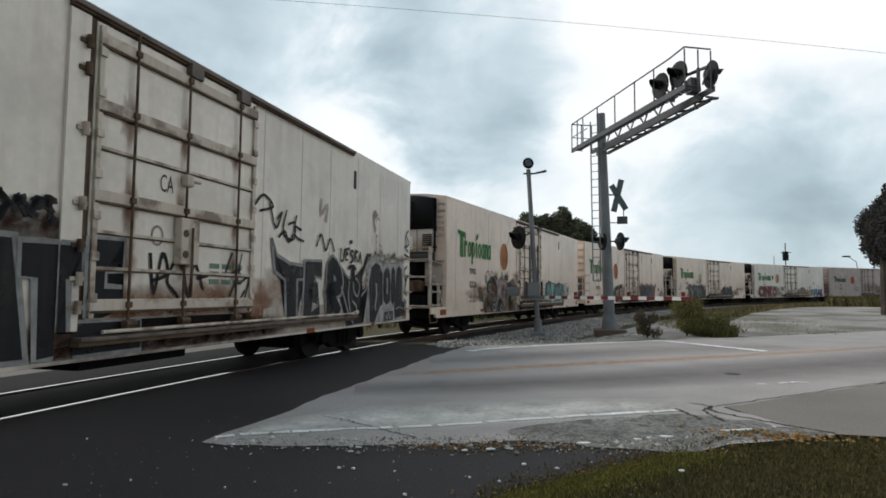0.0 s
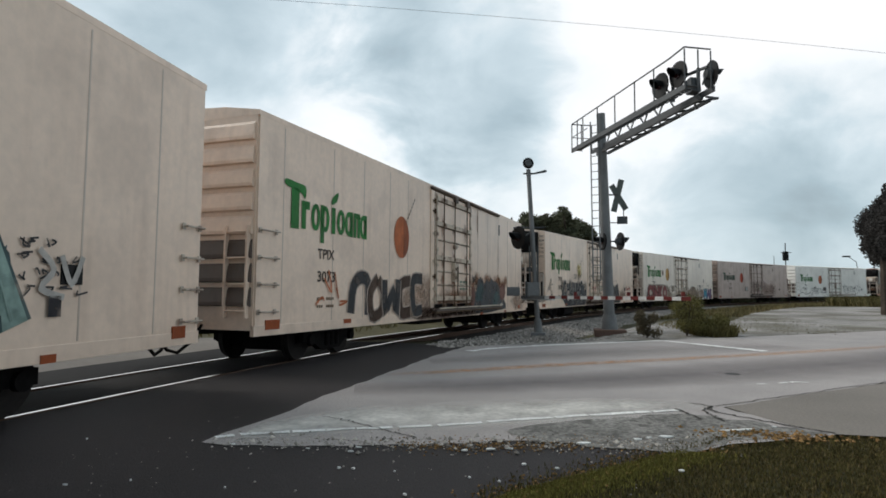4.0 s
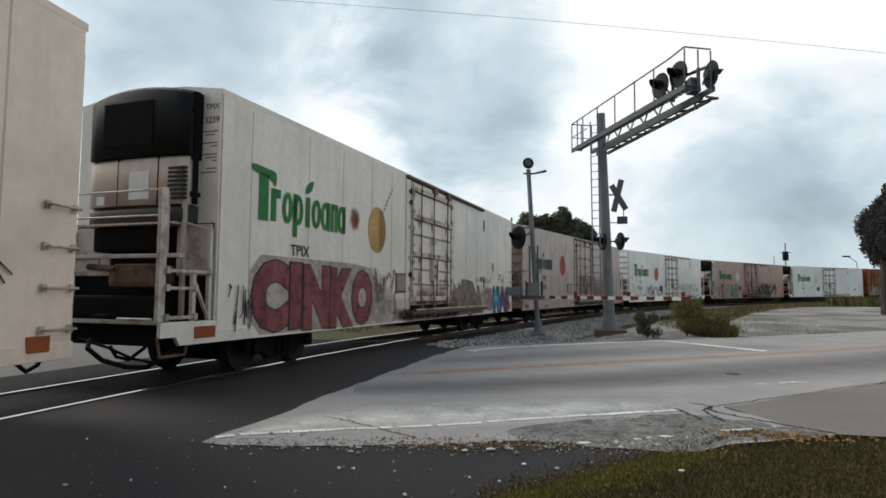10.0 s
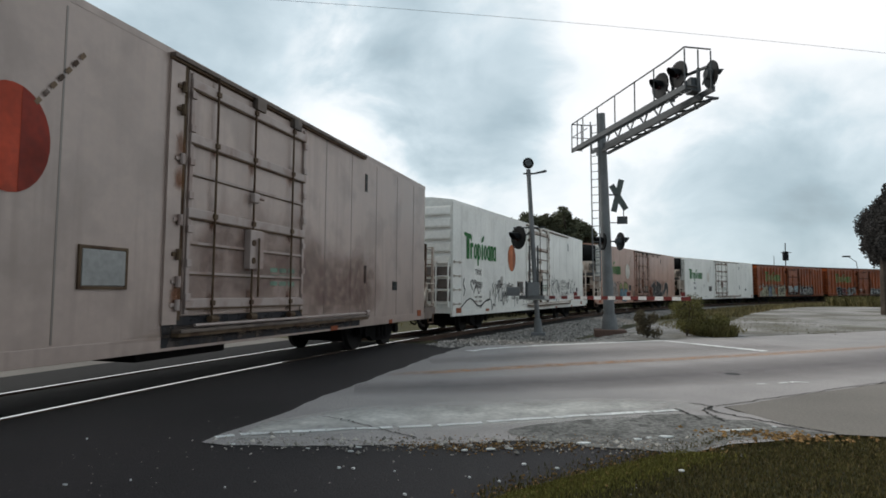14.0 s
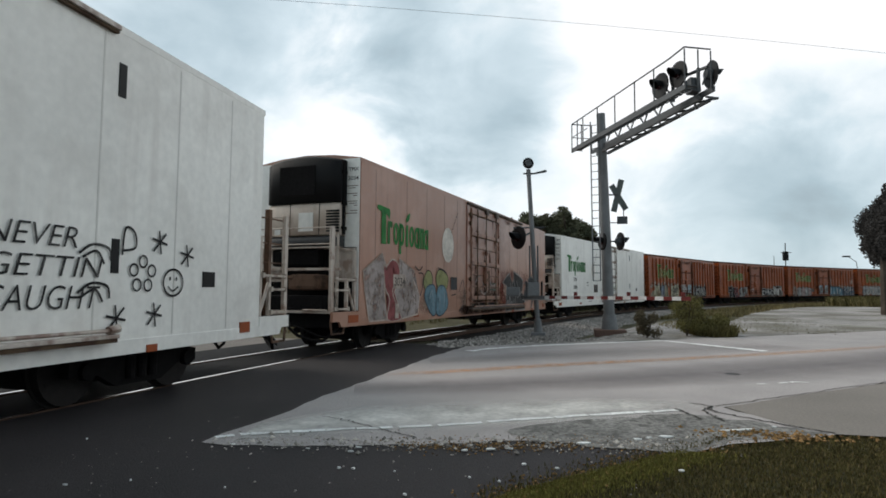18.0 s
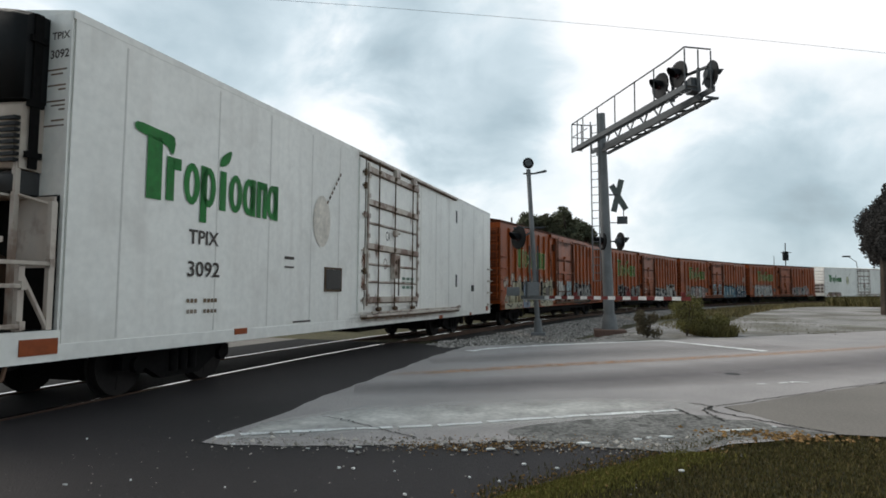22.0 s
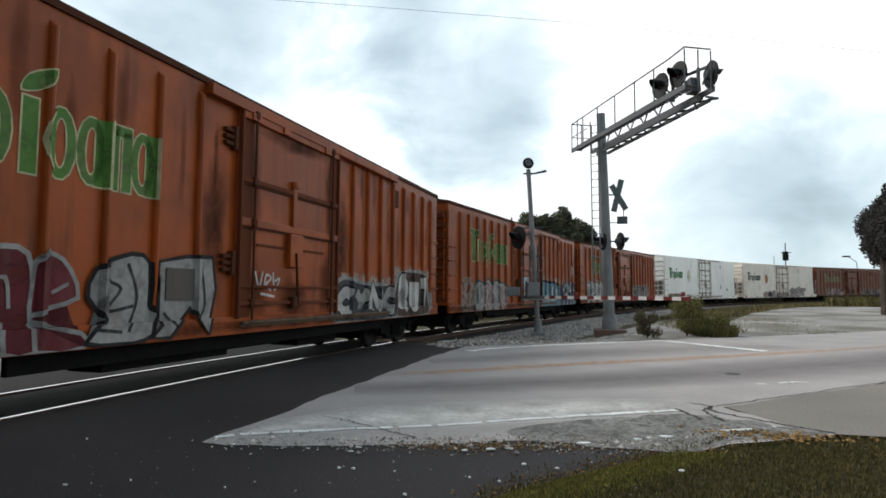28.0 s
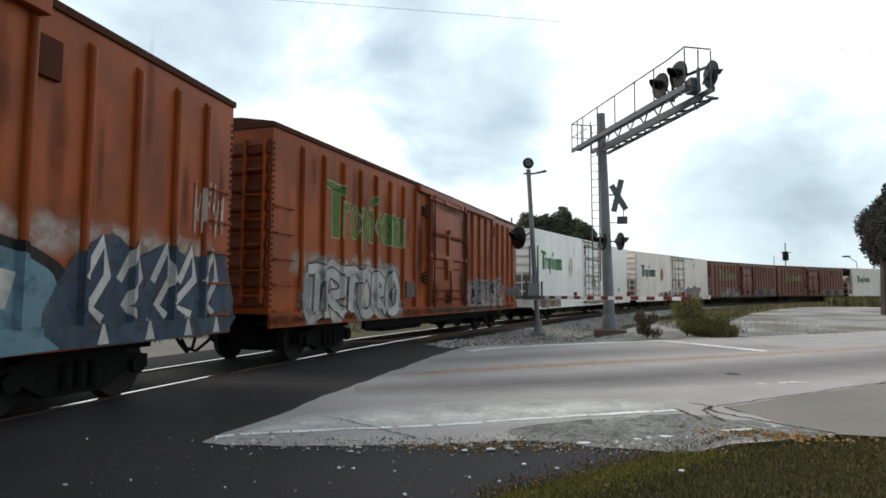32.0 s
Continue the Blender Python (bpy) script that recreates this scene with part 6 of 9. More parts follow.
decal(B, "graffiti", [sprayed([(2.15, 1.2), (2.3, 1.85), (2.9, 1.98), (3.6, 1.88), (4.6, 1.9), (5.6, 1.85), (5.95, 1.7), (5.85, 1.1), (5.6, 0.7), (4.4, 0.72), (3.0, 0.72), (2.5, 0.85)], 230)], pt["slate_teal"], 0, label="teal sprayed letters on a slate ground")
throw(B, "DEWGA", 2.45, 6.2, 0.82, 1.92, ["teal", "teal_pale", "teal"], "slate_teal", 0.30, 0.045, 231, 0.04, 1, shine="teal_pale")
lines(B, [[(6.3, 1.8), (6.5, 1.6), (6.35, 1.4), (6.65, 1.3)], [(6.6, 1.75), (6.75, 1.45), (6.9, 1.75)]], "white", 0.07, 7)
form(B, [(6.45, 1.1), (6.62, 1.1), (6.62, 1.32), (6.45, 1.32)], "ink", None, layer=7)
for i in range(6):
    scrawl(B, 1.6, 2.2, 1.0 + i * 0.18, 1.14 + i * 0.18, 4, "ink", 240 + i, 0.028)
for i in range(4):
    scrawl(B, 6.05, 6.6 if i % 2 else 7.0, 1.3 + i * 0.17, 1.43 + i * 0.17, 4, "char", 250 + i, 0.022)
# third car
fruit_logo(C, pt["green"], -8.48, -5.37, 3.45, 3.12, 2.58)
fruit(C, "orangered", -3.45, 2.80)
marks(C, "3073")
wild(C, -6.0, -2.1, 0.68, 1.95, 5, ["char", "dark_brown"], "plate", 31, 0.26, 0.035, None, label="dark sprayed letters with faded rims")
scrawl(C, -7.4, -6.2, 1.1, 1.85, 4, "orangered", 32, 0.04)
for k, x in enumerate(np.arange(2.4, 6.6, 0.38)):
    soft(C, "overspray", x, 1.75 + 0.12 * math.sin(x * 5), 0.36, 0.3, "rust", 1.4822, 500 + k)
decal(C, "graffiti", [sprayed([(2.45, 0.75), (2.55, 1.3), (2.8, 1.55), (2.95, 1.88), (3.4, 1.9), (3.62, 1.7), (3.95, 1.86), (4.25, 1.78), (4.5, 1.92), (4.98, 1.8), (5.5, 1.7), (5.75, 1.4), (6.1, 1.3), (6.38, 0.75)], 302)], pt["slate"], 2, label="painted-over slate patch with rusty rims")
decal(C, "graffiti_rim", [sprayed([(2.2, 0.95), (2.25, 1.55), (2.5, 1.5), (2.5, 1.0)], 303), sprayed([(5.75, 1.2), (5.8, 1.7), (6.4, 1.72), (6.45, 1.25)], 304)], pt["rusty_red"], 3)
decal(C, "graffiti", [sprayed([(2.6, 1.15), (2.75, 1.5), (3.3, 1.72), (3.55, 1.5), (3.4, 1.15), (3.0, 1.1)], 305), sprayed([(4.75, 1.0), (4.85, 1.3), (5.3, 1.45), (5.5, 1.15), (5.2, 0.95)], 306)], pt["slate_teal"], 4)
scrawl(C, 2.2, 2.75, 1.62, 2.0, 5, "ink", 33, 0.03)
soft(C, "rust_streak", 2.85, 3.8, 0.10, 0.65, "rust", 1.4822, 520)
soft(C, "rust_streak", 5.45, 2.6, 0.05, 0.8, "rust", 1.4822, 521)
lines(C, [[(8.68, 1.86), (8.69, 0.98)]], "haze", 0.07, 1, 0, name="scuff")
lines(C, [[(8.2, 1.28), (8.62, 1.30)], [(8.76, 1.50), (9.0, 1.51)], [(7.9, 1.02), (8.6, 1.03)], [(8.8, 0.92), (9.15, 0.95)]], "brown", 0.025, 1, 0, name="scuff")
# fourth car
fruit_logo(D, pt["green"], -8.5, -5.46, 3.50, 3.18, 2.60)
for k in range(3):
    soft(D, "fruit_mark", -3.85 + 0.08 * k, 2.66, 0.46, 0.5, "ghost", 1.4818 + 0.001 * k, 540 + k)
for i in range(4):
    decal(D, "straw_stripe", stroke([(-3.55 + i * 0.13, 3.0 + i * 0.17), (-3.49 + i * 0.13, 3.07 + i * 0.17)], 0.05), pt["dark_brown"], 2)
marks(D, "3024")
for k, x in enumerate((-6.65, -6.1, -5.4, -4.6, -3.9, -3.2, -2.7)):
    soft(D, "overspray", x, 1.75 - 0.1 * (k % 2), 0.5, 0.42, "smoke", 1.4822 + 0.0003 * k, 600 + k)
form(D, [(-6.8, 1.62), (-6.5, 1.36), (-6.1, 1.5), (-5.2, 1.55), (-3.9, 1.55), (-2.95, 1.45), (-2.47, 1.66), (-2.45, 1.0), (-2.75, 0.66), (-6.2, 0.66), (-6.74, 1.1)], "char", None, layer=1, label="dark sprayed letters with pale edges on a grey cloud")
lines(D, [[(-6.2, 0.68), (-6.74, 1.1), (-6.8, 1.62), (-6.5, 1.36), (-6.1, 1.22)], [(-2.9, 1.3), (-2.47, 1.66), (-2.45, 1.0), (-2.75, 0.7)]], "silver", 0.045, 2, 0)
throw(D, "CMNUMS", -6.7, -3.2, 1.0, 2.1, ["ink", "char", "black"], "white", 0.17, 0.045, 41, 0.08, 3)
form(D, [(-6.1, 1.3), (-5.95, 1.55), (-5.65, 1.5), (-5.6, 1.1), (-5.85, 0.9), (-6.08, 1.05)], "plate", "char", 0.08, 10, 4)
lines(D, [[(-5.95, 1.0), (-5.7, 1.4)]], "ink", 0.07, 12, 0)
lines(D, [[(-5.2, 0.7), (-5.1, 1.1), (-4.95, 0.75)], [(-4.3, 0.7), (-4.35, 1.35), (-4.0, 1.3), (-4.05, 0.7)], [(-4.2, 1.0), (-4.1, 1.05)], [(-3.6, 0.7), (-3.5, 1.1)], [(-2.9, 0.75), (-2.5, 1.1)]], "silver", 0.05, 10)
form(D, [(-3.62, 1.30), (-2.93, 1.34), (-2.93, 1.86), (-3.6, 1.82)], "slate", None, layer=11)
lines(D, [[(-8.95, 1.45), (-8.8, 1.75), (-8.75, 1.5), (-8.62, 1.95), (-8.6, 1.55)], [(-8.55, 1.9), (-8.4, 2.1), (-8.5, 1.5)], [(-8.4, 1.8), (-8.2, 1.85)], [(-8.45, 1.3), (-8.35, 1.5), (-8.25, 1.3), (-8.5, 1.32)]], "ink", 0.035, 1)
lettering(D, "STAY OUT!", -4.92, 2.12, 1.35, 0.30, pt["black"], 10, bold=0.0, name="tag", slant=0.08)
form(D, [(1.66, 0.70), (1.78, 1.48), (1.97, 1.55), (2.3, 1.8), (2.75, 1.78), (2.87, 2.0), (3.05, 1.7), (3.38, 1.88), (3.5, 1.7), (3.74, 1.9), (3.95, 1.68), (4.34, 1.93), (4.9, 1.68), (5.17, 1.1), (5.35, 0.66), (1.7, 0.66)], "char", None, layer=1, bend=2, label="dark sprayed forms with pale rims")
form(D, [(1.95, 1.5), (2.3, 1.78), (2.75, 1.76), (3.0, 1.5), (3.0, 0.68), (2.35, 0.9)], "dark_brown", "silver", 0.045, 2, 3)
lines(D, [[(1.8, 0.75), (1.8, 1.48), (2.05, 1.55)], [(1.95, 1.5), (2.15, 1.1), (2.3, 0.72)], [(2.6, 1.8), (2.7, 1.98), (2.87, 2.0), (3.05, 1.66), (3.25, 1.62), (3.38, 1.88), (3.55, 1.66), (3.74, 1.9), (3.9, 1.66), (4.1, 1.62), (4.34, 1.92), (4.5, 1.62), (4.75, 1.6)], [(3.2, 1.3), (3.4, 1.3), (3.45, 1.6), (3.3, 1.1)], [(3.7, 1.55), (3.8, 1.2), (3.65, 1.0)], [(4.2, 1.6), (4.3, 1.2), (4.15, 1.05)], [(4.6, 1.15), (4.85, 1.15)], [(4.7, 0.75), (4.9, 0.98), (5.15, 0.9), (5.25, 0.7)], [(3.6, 0.7), (3.75, 0.95), (3.9, 0.7)]], "silver", 0.045, 5)
lines(D, [[(1.6, 1.95), (1.85, 1.97), (1.8, 2.2)], [(3.1, 2.05), (3.4, 2.12)], [(3.7, 2.08), (3.85, 2.14), (3.85, 2.0)], [(4.15, 2.14), (4.35, 2.18), (4.35, 2.02)], [(1.6, 1.4), (1.75, 1.42)]], "ink", 0.03, 5)
scrawl(D, 5.9, 8.4, 0.95, 1.9, 7, "ink", 45, 0.025)
scrawl(D, 6.9, 8.3, 1.45, 1.8, 4, "scarlet", 46, 0.06)
scrawl(D, -1.3, -0.7, 1.45, 1.75, 4, "scarlet", 47, 0.06, 1.514)
# fifth car: red block letters
fruit_logo(E, pt["green"], -8.5, -5.4, 3.50, 3.17, 2.60)
fruit(E, "tan", -3.85, 2.84)
for k in range(2):
    soft(E, "fruit_mark", -4.95, 2.95 + 0.05 * k, 0.24, 0.28, "rust", 1.4818 + 0.001 * k, 580 + k)
lettering(E, "TPIX", -7.35, 2.04, 0.62, 0.20, pt["letter"], 0, bold=0.015, name="reporting_mark")
form(E, [(-8.5, 1.0), (-8.5, 1.7), (-8.2, 2.0), (-5.0, 2.0), (-4.1, 1.92), (-3.98, 1.3), (-4.1, 0.66), (-8.2, 0.66)], "plate", None, layer=0)
for k, (ch, x0, x1, z0, z1) in enumerate((("C", -8.42, -7.38, 0.70, 1.92), ("I", -7.34, -6.98, 0.72, 1.90), ("N", -6.90, -5.98, 0.68, 1.88), ("K", -5.94, -5.02, 0.67, 1.86), ("O", -5.02, -4.10, 0.68, 1.86))):
    lettering(E, ch, x0 - 0.06, z0 - 0.03, x1 - x0 + 0.12, z1 - z0 + 0.06, pt["char"], 1, bold=0.10, name="graffiti_rim")
    lettering(E, ch, x0, z0, x1 - x0, z1 - z0, pt["red"], 2, bold=0.08, name="graffiti", label="dusty red block graffiti letter with a dark rim")
scrawl(E, -4.0, -2.2, 0.9, 1.95, 8, "brown", 51, 0.04)
scrawl(E, -9.0, -8.4, 0.75, 1.5, 5, "ink", 52, 0.03)
form(E, [(1.56, 1.74), (1.85, 1.53), (2.06, 1.55), (2.0, 1.72), (2.3, 1.62), (2.4, 1.84), (2.9, 1.84), (3.27, 1.55), (3.59, 1.78), (4.0, 1.4), (4.2, 1.2), (4.1, 1.68), (4.37, 1.65), (4.6, 1.3), (4.87, 0.84), (4.9, 0.67), (1.95, 0.67), (2.0, 1.14), (1.63, 1.32)], "taupe", None, layer=0, label="faded brown sprayed silhouette")
lines(E, [[(2.6, 1.8), (2.45, 1.2), (2.3, 0.9)], [(3.3, 1.5), (3.6, 1.1)]], "brown", 0.03, 2)
decal(E, "graffiti", [sprayed([(5.3, 0.8), (5.5, 1.2), (5.75, 1.05), (6.0, 1.35), (6.2, 0.8)], 552, 0.02, 4)], pt["pinkgrey"], 0)
lettering(E, "MAS", 6.20, 0.62, 2.55, 1.05, pt["ink"], 1, bold=0.09, name="graffiti_rim")
lettering(E, "M", 6.26, 0.66, 0.95, 0.98, pt["cyan"], 2, bold=0.05, name="graffiti")
lettering(E, "AS", 7.10, 0.66, 1.55, 0.98, pt["purple"], 2, bold=0.05, name="graffiti", label="purple and cyan sprayed letters")
lettering(E, "DEJA", 5.25, 1.36, 1.1, 0.22, pt["ink"], 3, bold=-0.005, name="tag")
scrawl(E, 3.8, 6.0, 1.75, 2.0, 7, "char", 53, 0.03)
scrawl(E, 6.9, 7.8, 1.8, 2.15, 4, "ink", 54, 0.035)
fruit(E, "plate", 6.19, 2.36, 0.16, 0.2, False)
# sixth car
fruit_logo(F, pt["dgreen"], -8.07, -5.30, 3.36, 3.08, 2.55)
fruit(F, "redorange", -3.60, 2.83, 0.42, 0.53)
marks(F, "3072", x=-6.72)
# flat ink blocks, darker band low under and behind the door
decal(F, "grime", [block(-1.5, 2.03, 0.66, 1.04), block(2.03, 4.6, 0.66, 0.78)], pt["ink"], 0, 1.4832)
# seventh car: thin black scrawls
fruit_logo(G, pt["green"], -8.3, -5.3, 3.50, 3.17, 2.60)
fruit(G, "orangered", -3.43, 2.83, 0.46, 0.55)
marks(G, "3091")
lines(G, [[(-8.6, 0.9), (-7.8, 1.2), (-7.0, 0.92), (-6.32, 1.11), (-5.93, 1.15), (-5.77, 1.05), (-5.71, 0.77), (-5.56, 0.97), (-5.38, 0.89), (-5.36, 1.19), (-4.95, 1.54)], [(-6.9, 0.85), (-6.4, 1.08), (-5.95, 1.15), (-5.91, 1.48)], [(-5.58, 1.76), (-5.68, 1.68), (-5.56, 1.5), (-5.66, 1.3)], [(-5.3, 1.73), (-5.42, 1.65), (-5.32, 1.5), (-5.42, 1.26)],
          [(-8.3, 1.9), (-8.4, 1.7), (-8.25, 1.5), (-8.38, 1.3)], [(-7.6, 1.5), (-7.75, 1.75), (-7.6, 1.85), (-7.5, 1.7), (-7.38, 1.85), (-7.25, 1.72), (-7.5, 1.4)]], "black", 0.04, 3, name="tag")
throw(G, "IUNA", -5.15, -4.05, 1.02, 1.86, ["black"], None, 0.038, 0.0, 61, -0.05, 3)
throw(G, "UN", -4.55, -4.05, 1.16, 1.52, ["black"], None, 0.036, 0.0, 62, 0.0, 3)
lines(G, [[(-4.1, 1.55), (-4.02, 1.75), (-4.12, 1.42)], [(-3.98, 1.5), (-3.88, 1.8), (-3.82, 1.5), (-3.72, 1.8), (-3.62, 1.45)], [(-3.66, 1.62), (-3.5, 1.72), (-3.52, 1.4), (-3.66, 1.42)], [(-3.38, 1.75), (-3.44, 1.6), (-3.35, 1.5), (-3.28, 1.7), (-3.38, 1.75)], [(-3.2, 1.5), (-3.3, 1.15), (-3.42, 1.22), (-3.3, 1.35), (-3.14, 1.1)], [(-4.0, 1.35), (-3.98, 1.2)], [(-3.92, 1.35), (-3.9, 1.2)], [(-4.12, 1.12), (-4.02, 1.0), (-3.86, 1.14)], [(-4.55, 1.1), (-4.45, 0.92), (-4.32, 1.1)], [(-3.1, 1.08), (-3.12, 0.82)]], "black", 0.032, 3, name="tag")
for hx, hz, r in ((-4.94, 1.75, 0.13), (-5.15, 1.62, 0.09), (-4.8, 1.66, 0.07), (-2.95, 1.36, 0.07), (-2.8, 1.12, 0.08), (-3.1, 1.18, 0.06), (-7.0, 1.5, 0.14)):
    lines(G, [[(hx, hz - r), (hx - r, hz + r * 0.4), (hx - r * 0.5, hz + r), (hx, hz + r * 0.4), (hx + r * 0.5, hz + r), (hx + r, hz + r * 0.4), (hx, hz - r)]], "black", 0.03, 3, 3, name="tag")
form(G, [(-4.72, 1.72), (-4.5, 1.72), (-4.5, 2.02), (-4.72, 2.02)], "white", "haze", 0.02, 0)
decal(G, "small_box", [block(-2.5, -2.2, 1.11, 1.27)], pt["ink"], 0)
for hx, hz, r in ((-1.97, 1.55, 0.09), (-1.95, 1.3, 0.11), (-2.15, 1.27, 0.08), (-2.75, 1.05, 0.12), (-3.0, 1.5, 0.13)):
    decal(G, "tag", stroke(curve_through([(hx, hz - r), (hx - r, hz + r * 0.4), (hx - r * 0.5, hz + r), (hx, hz + r * 0.4), (hx + r * 0.5, hz + r), (hx + r, hz + r * 0.4), (hx, hz - r)], 3, False), 0.026), pt["black"], 3)
decal(G, "tag", stroke(curve_through([(-1.95, 1.19), (-1.98, 1.05), (-1.9, 0.95), (-2.0, 0.85)], 4, False), 0.025), pt["black"], 3)
for path, w in (([(2.41, 1.55), (2.84, 1.84), (3.32, 2.07), (3.7, 1.6), (4.02, 1.24), (3.6, 1.12), (3.34, 0.98), (2.9, 1.2), (2.41, 1.55)], 0.035), ([(2.72, 1.78), (2.9, 1.39), (3.1, 1.69), (3.3, 1.34), (3.5, 1.68), (3.69, 1.37), (3.8, 1.5)], 0.03),
                ([(3.32, 2.07), (3.3, 1.5), (3.34, 0.98)], 0.03)):
    decal(G, "tag", stroke(path, w), pt["black"], 3)
for path in ([(2.60, 2.3), (2.66, 2.1), (2.81, 1.96), (2.95, 2.1), (2.97, 2.32)], [(2.84, 1.86), (2.5, 2.0), (2.42, 1.9), (2.6, 1.82), (2.84, 1.86)], [(2.8, 1.82), (2.5, 1.76), (2.46, 1.66), (2.62, 1.68), (2.8, 1.82)],
             [(3.58, 1.72), (3.55, 2.03), (3.66, 2.0), (3.68, 1.75)], [(3.68, 1.75), (3.95, 1.86), (4.04, 1.72), (3.7, 1.7)], [(3.68, 1.7), (3.98, 1.6), (3.98, 1.45), (3.7, 1.64)], [(2.5, 1.38), (2.46, 1.16)], [(2.66, 1.34), (2.62, 1.1)], [(3.62, 1.1), (3.66, 0.98)], [(3.8, 1.12), (3.84, 0.99)]):
    decal(G, "tag", stroke(curve_through(path, 4, False), 0.032), pt["black"], 3)
for wd, x0, z0, wide, high in (("NEVER", 4.14, 1.83, 1.08, 0.22), ("GETTIN", 4.14, 1.52, 1.40, 0.22), ("CAUGHT", 4.12, 1.18, 1.40, 0.25)):
    lettering(G, wd, x0, z0, wide, high, pt["black"], 3, bold=-0.008, name="tag", slant=0.06)
for sx, sz, r in ((6.57, 2.0, 0.15), (7.15, 1.86, 0.15), (5.84, 1.05, 0.16), (6.51, 1.08, 0.15)):
    decal(G, "tag", stroke([(sx - r, sz + 0.04), (sx + r, sz - 0.02)], 0.03) + stroke([(sx + 0.03, sz - r), (sx - 0.02, sz + r)], 0.03) + stroke([(sx - r * 0.8, sz - r * 0.8), (sx + r * 0.8, sz + r * 0.8)], 0.03), pt["black"], 3)
decal(G, "tag", ring(6.87, 1.49, 0.22, 0.19, 0.03, 20), pt["black"], 3)
decal(G, "tag", [disc(6.80, 1.54, 0.02, 0.03, 8), disc(6.93, 1.54, 0.02, 0.03, 8)] + stroke(curve_through([(6.76, 1.44), (6.86, 1.38), (6.98, 1.44)], 4, False), 0.025), pt["black"], 3)
for k in range(5):
    an = 1.57 + k * 1.2566
    decal(G, "tag", ring(6.27 + math.cos(an) * 0.17, 1.58 + math.sin(an) * 0.16, 0.085, 0.085, 0.025, 12), pt["black"], 3)
decal(G, "tag", stroke(curve_through([(5.9, 1.8), (5.94, 2.12), (6.1, 2.08), (6.12, 1.9), (5.9, 1.85)], 4, False), 0.03), pt["black"], 3)
for zz in (1.84, 1.41):
    decal(G, "tag", stroke(curve_through([(5.25, zz - 0.06), (5.44, zz + 0.05), (5.68, zz + 0.02), (5.72, zz - 0.12)], 4, False), 0.03) + stroke(curve_through([(5.3, zz - 0.1), (5.5, zz - 0.02), (5.62, zz - 0.16)], 4, False), 0.03), pt["black"], 3)
# eighth car
fruit_logo(H, pt["green"], -8.42, -5.4, 3.52, 3.18, 2.60)
fruit(H, "palefruit", -3.86, 2.86, 0.47, 0.54)
form(H, [(-9.08, 1.88), (-8.16, 2.34), (-7.95, 2.05), (-8.05, 1.5), (-7.88, 0.70), (-8.77, 0.70), (-9.0, 1.42)], "smoke_grey", "plate", 0.04, 1, label="faded grey and red sprayed piece")
form(H, [(-8.1, 2.04), (-7.95, 2.02), (-7.65, 2.22), (-7.3, 2.12), (-7.22, 1.8), (-7.6, 1.45), (-7.35, 1.05), (-7.1, 0.70), (-7.86, 0.70), (-7.75, 1.2), (-8.0, 1.5)], "red", "plate", 0.04, 3, 3)
form(H, [(-7.25, 2.26), (-6.31, 1.96), (-6.42, 1.75), (-5.97, 1.3), (-6.07, 0.8), (-7.05, 0.70), (-7.3, 1.1), (-7.5, 1.4), (-7.2, 1.75)], "smoke_grey", "plate", 0.035, 5)
form(H, [(-7.45, 0.72), (-7.45, 1.1), (-7.25, 1.1), (-7.25, 0.72)], "plate", None, layer=7)
form(H, [(-7.58, 1.48), (-6.86, 1.50), (-6.86, 1.86), (-7.58, 1.84)], "plate", None, layer=7)
lettering(H, "3034", -7.52, 1.55, 0.62, 0.22, pt["letter"], 8, bold=0.015, name="car_number")
for k in range(4):
    scrawl(H, -8.75 + k * 0.1, -8.2, 0.9 + 0.2 * k, 1.3 + 0.2 * k, 4, "haze", 700 + k, 0.03, layer=2)
    scrawl(H, -7.0, -6.2, 0.8 + 0.2 * k, 1.2 + 0.2 * k, 4, "haze", 710 + k, 0.03, layer=7)
form(H, [(-5.68, 1.75), (-5.4, 2.02), (-5.1, 1.9), (-5.07, 1.6), (-5.35, 1.4), (-5.6, 1.5)], "olive", "ink", 0.03, 1, 4, label="blue and olive bubble graffiti")
form(H, [(-4.8, 1.8), (-4.61, 2.06), (-4.2, 2.04), (-3.83, 1.83), (-4.0, 1.5), (-4.6, 1.5)], "olive", "ink", 0.03, 1, 4)
form(H, [(-5.6, 1.2), (-5.5, 1.52), (-5.1, 1.62), (-4.85, 1.5), (-4.75, 0.9), (-5.05, 0.72)], "blue", "navy", 0.035, 3, 4)
form(H, [(-4.82, 0.85), (-4.7, 1.5), (-4.25, 1.6), (-3.95, 1.35), (-3.9, 0.95), (-4.45, 0.70)], "blue", "navy", 0.035, 5, 4)
lines(H, [[(-5.3, 1.2), (-5.1, 1.45), (-5.0, 1.0)], [(-4.55, 0.9), (-4.5, 1.35)], [(-4.2, 0.95), (-4.15, 1.4)]], "paleblue", 0.05, 7)
lines(H, [[(-6.05, 1.92), (-5.75, 1.9), (-5.8, 1.5), (-5.95, 1.3)], [(-4.7, 2.12), (-4.3, 2.08), (-4.0, 1.98)], [(-3.6, 1.3), (-3.2, 1.35)], [(-2.95, 1.4), (-2.6, 1.8), (-2.45, 1.4), (-2.6, 0.95), (-2.95, 0.8)], [(-6.3, 2.1), (-6.0, 2.0), (-5.8, 2.12)]], "ink", 0.035, 7)
decal(H, "buff_patch", [block(-3.62, -3.08, 1.48, 1.88)], pt["char"], 2)
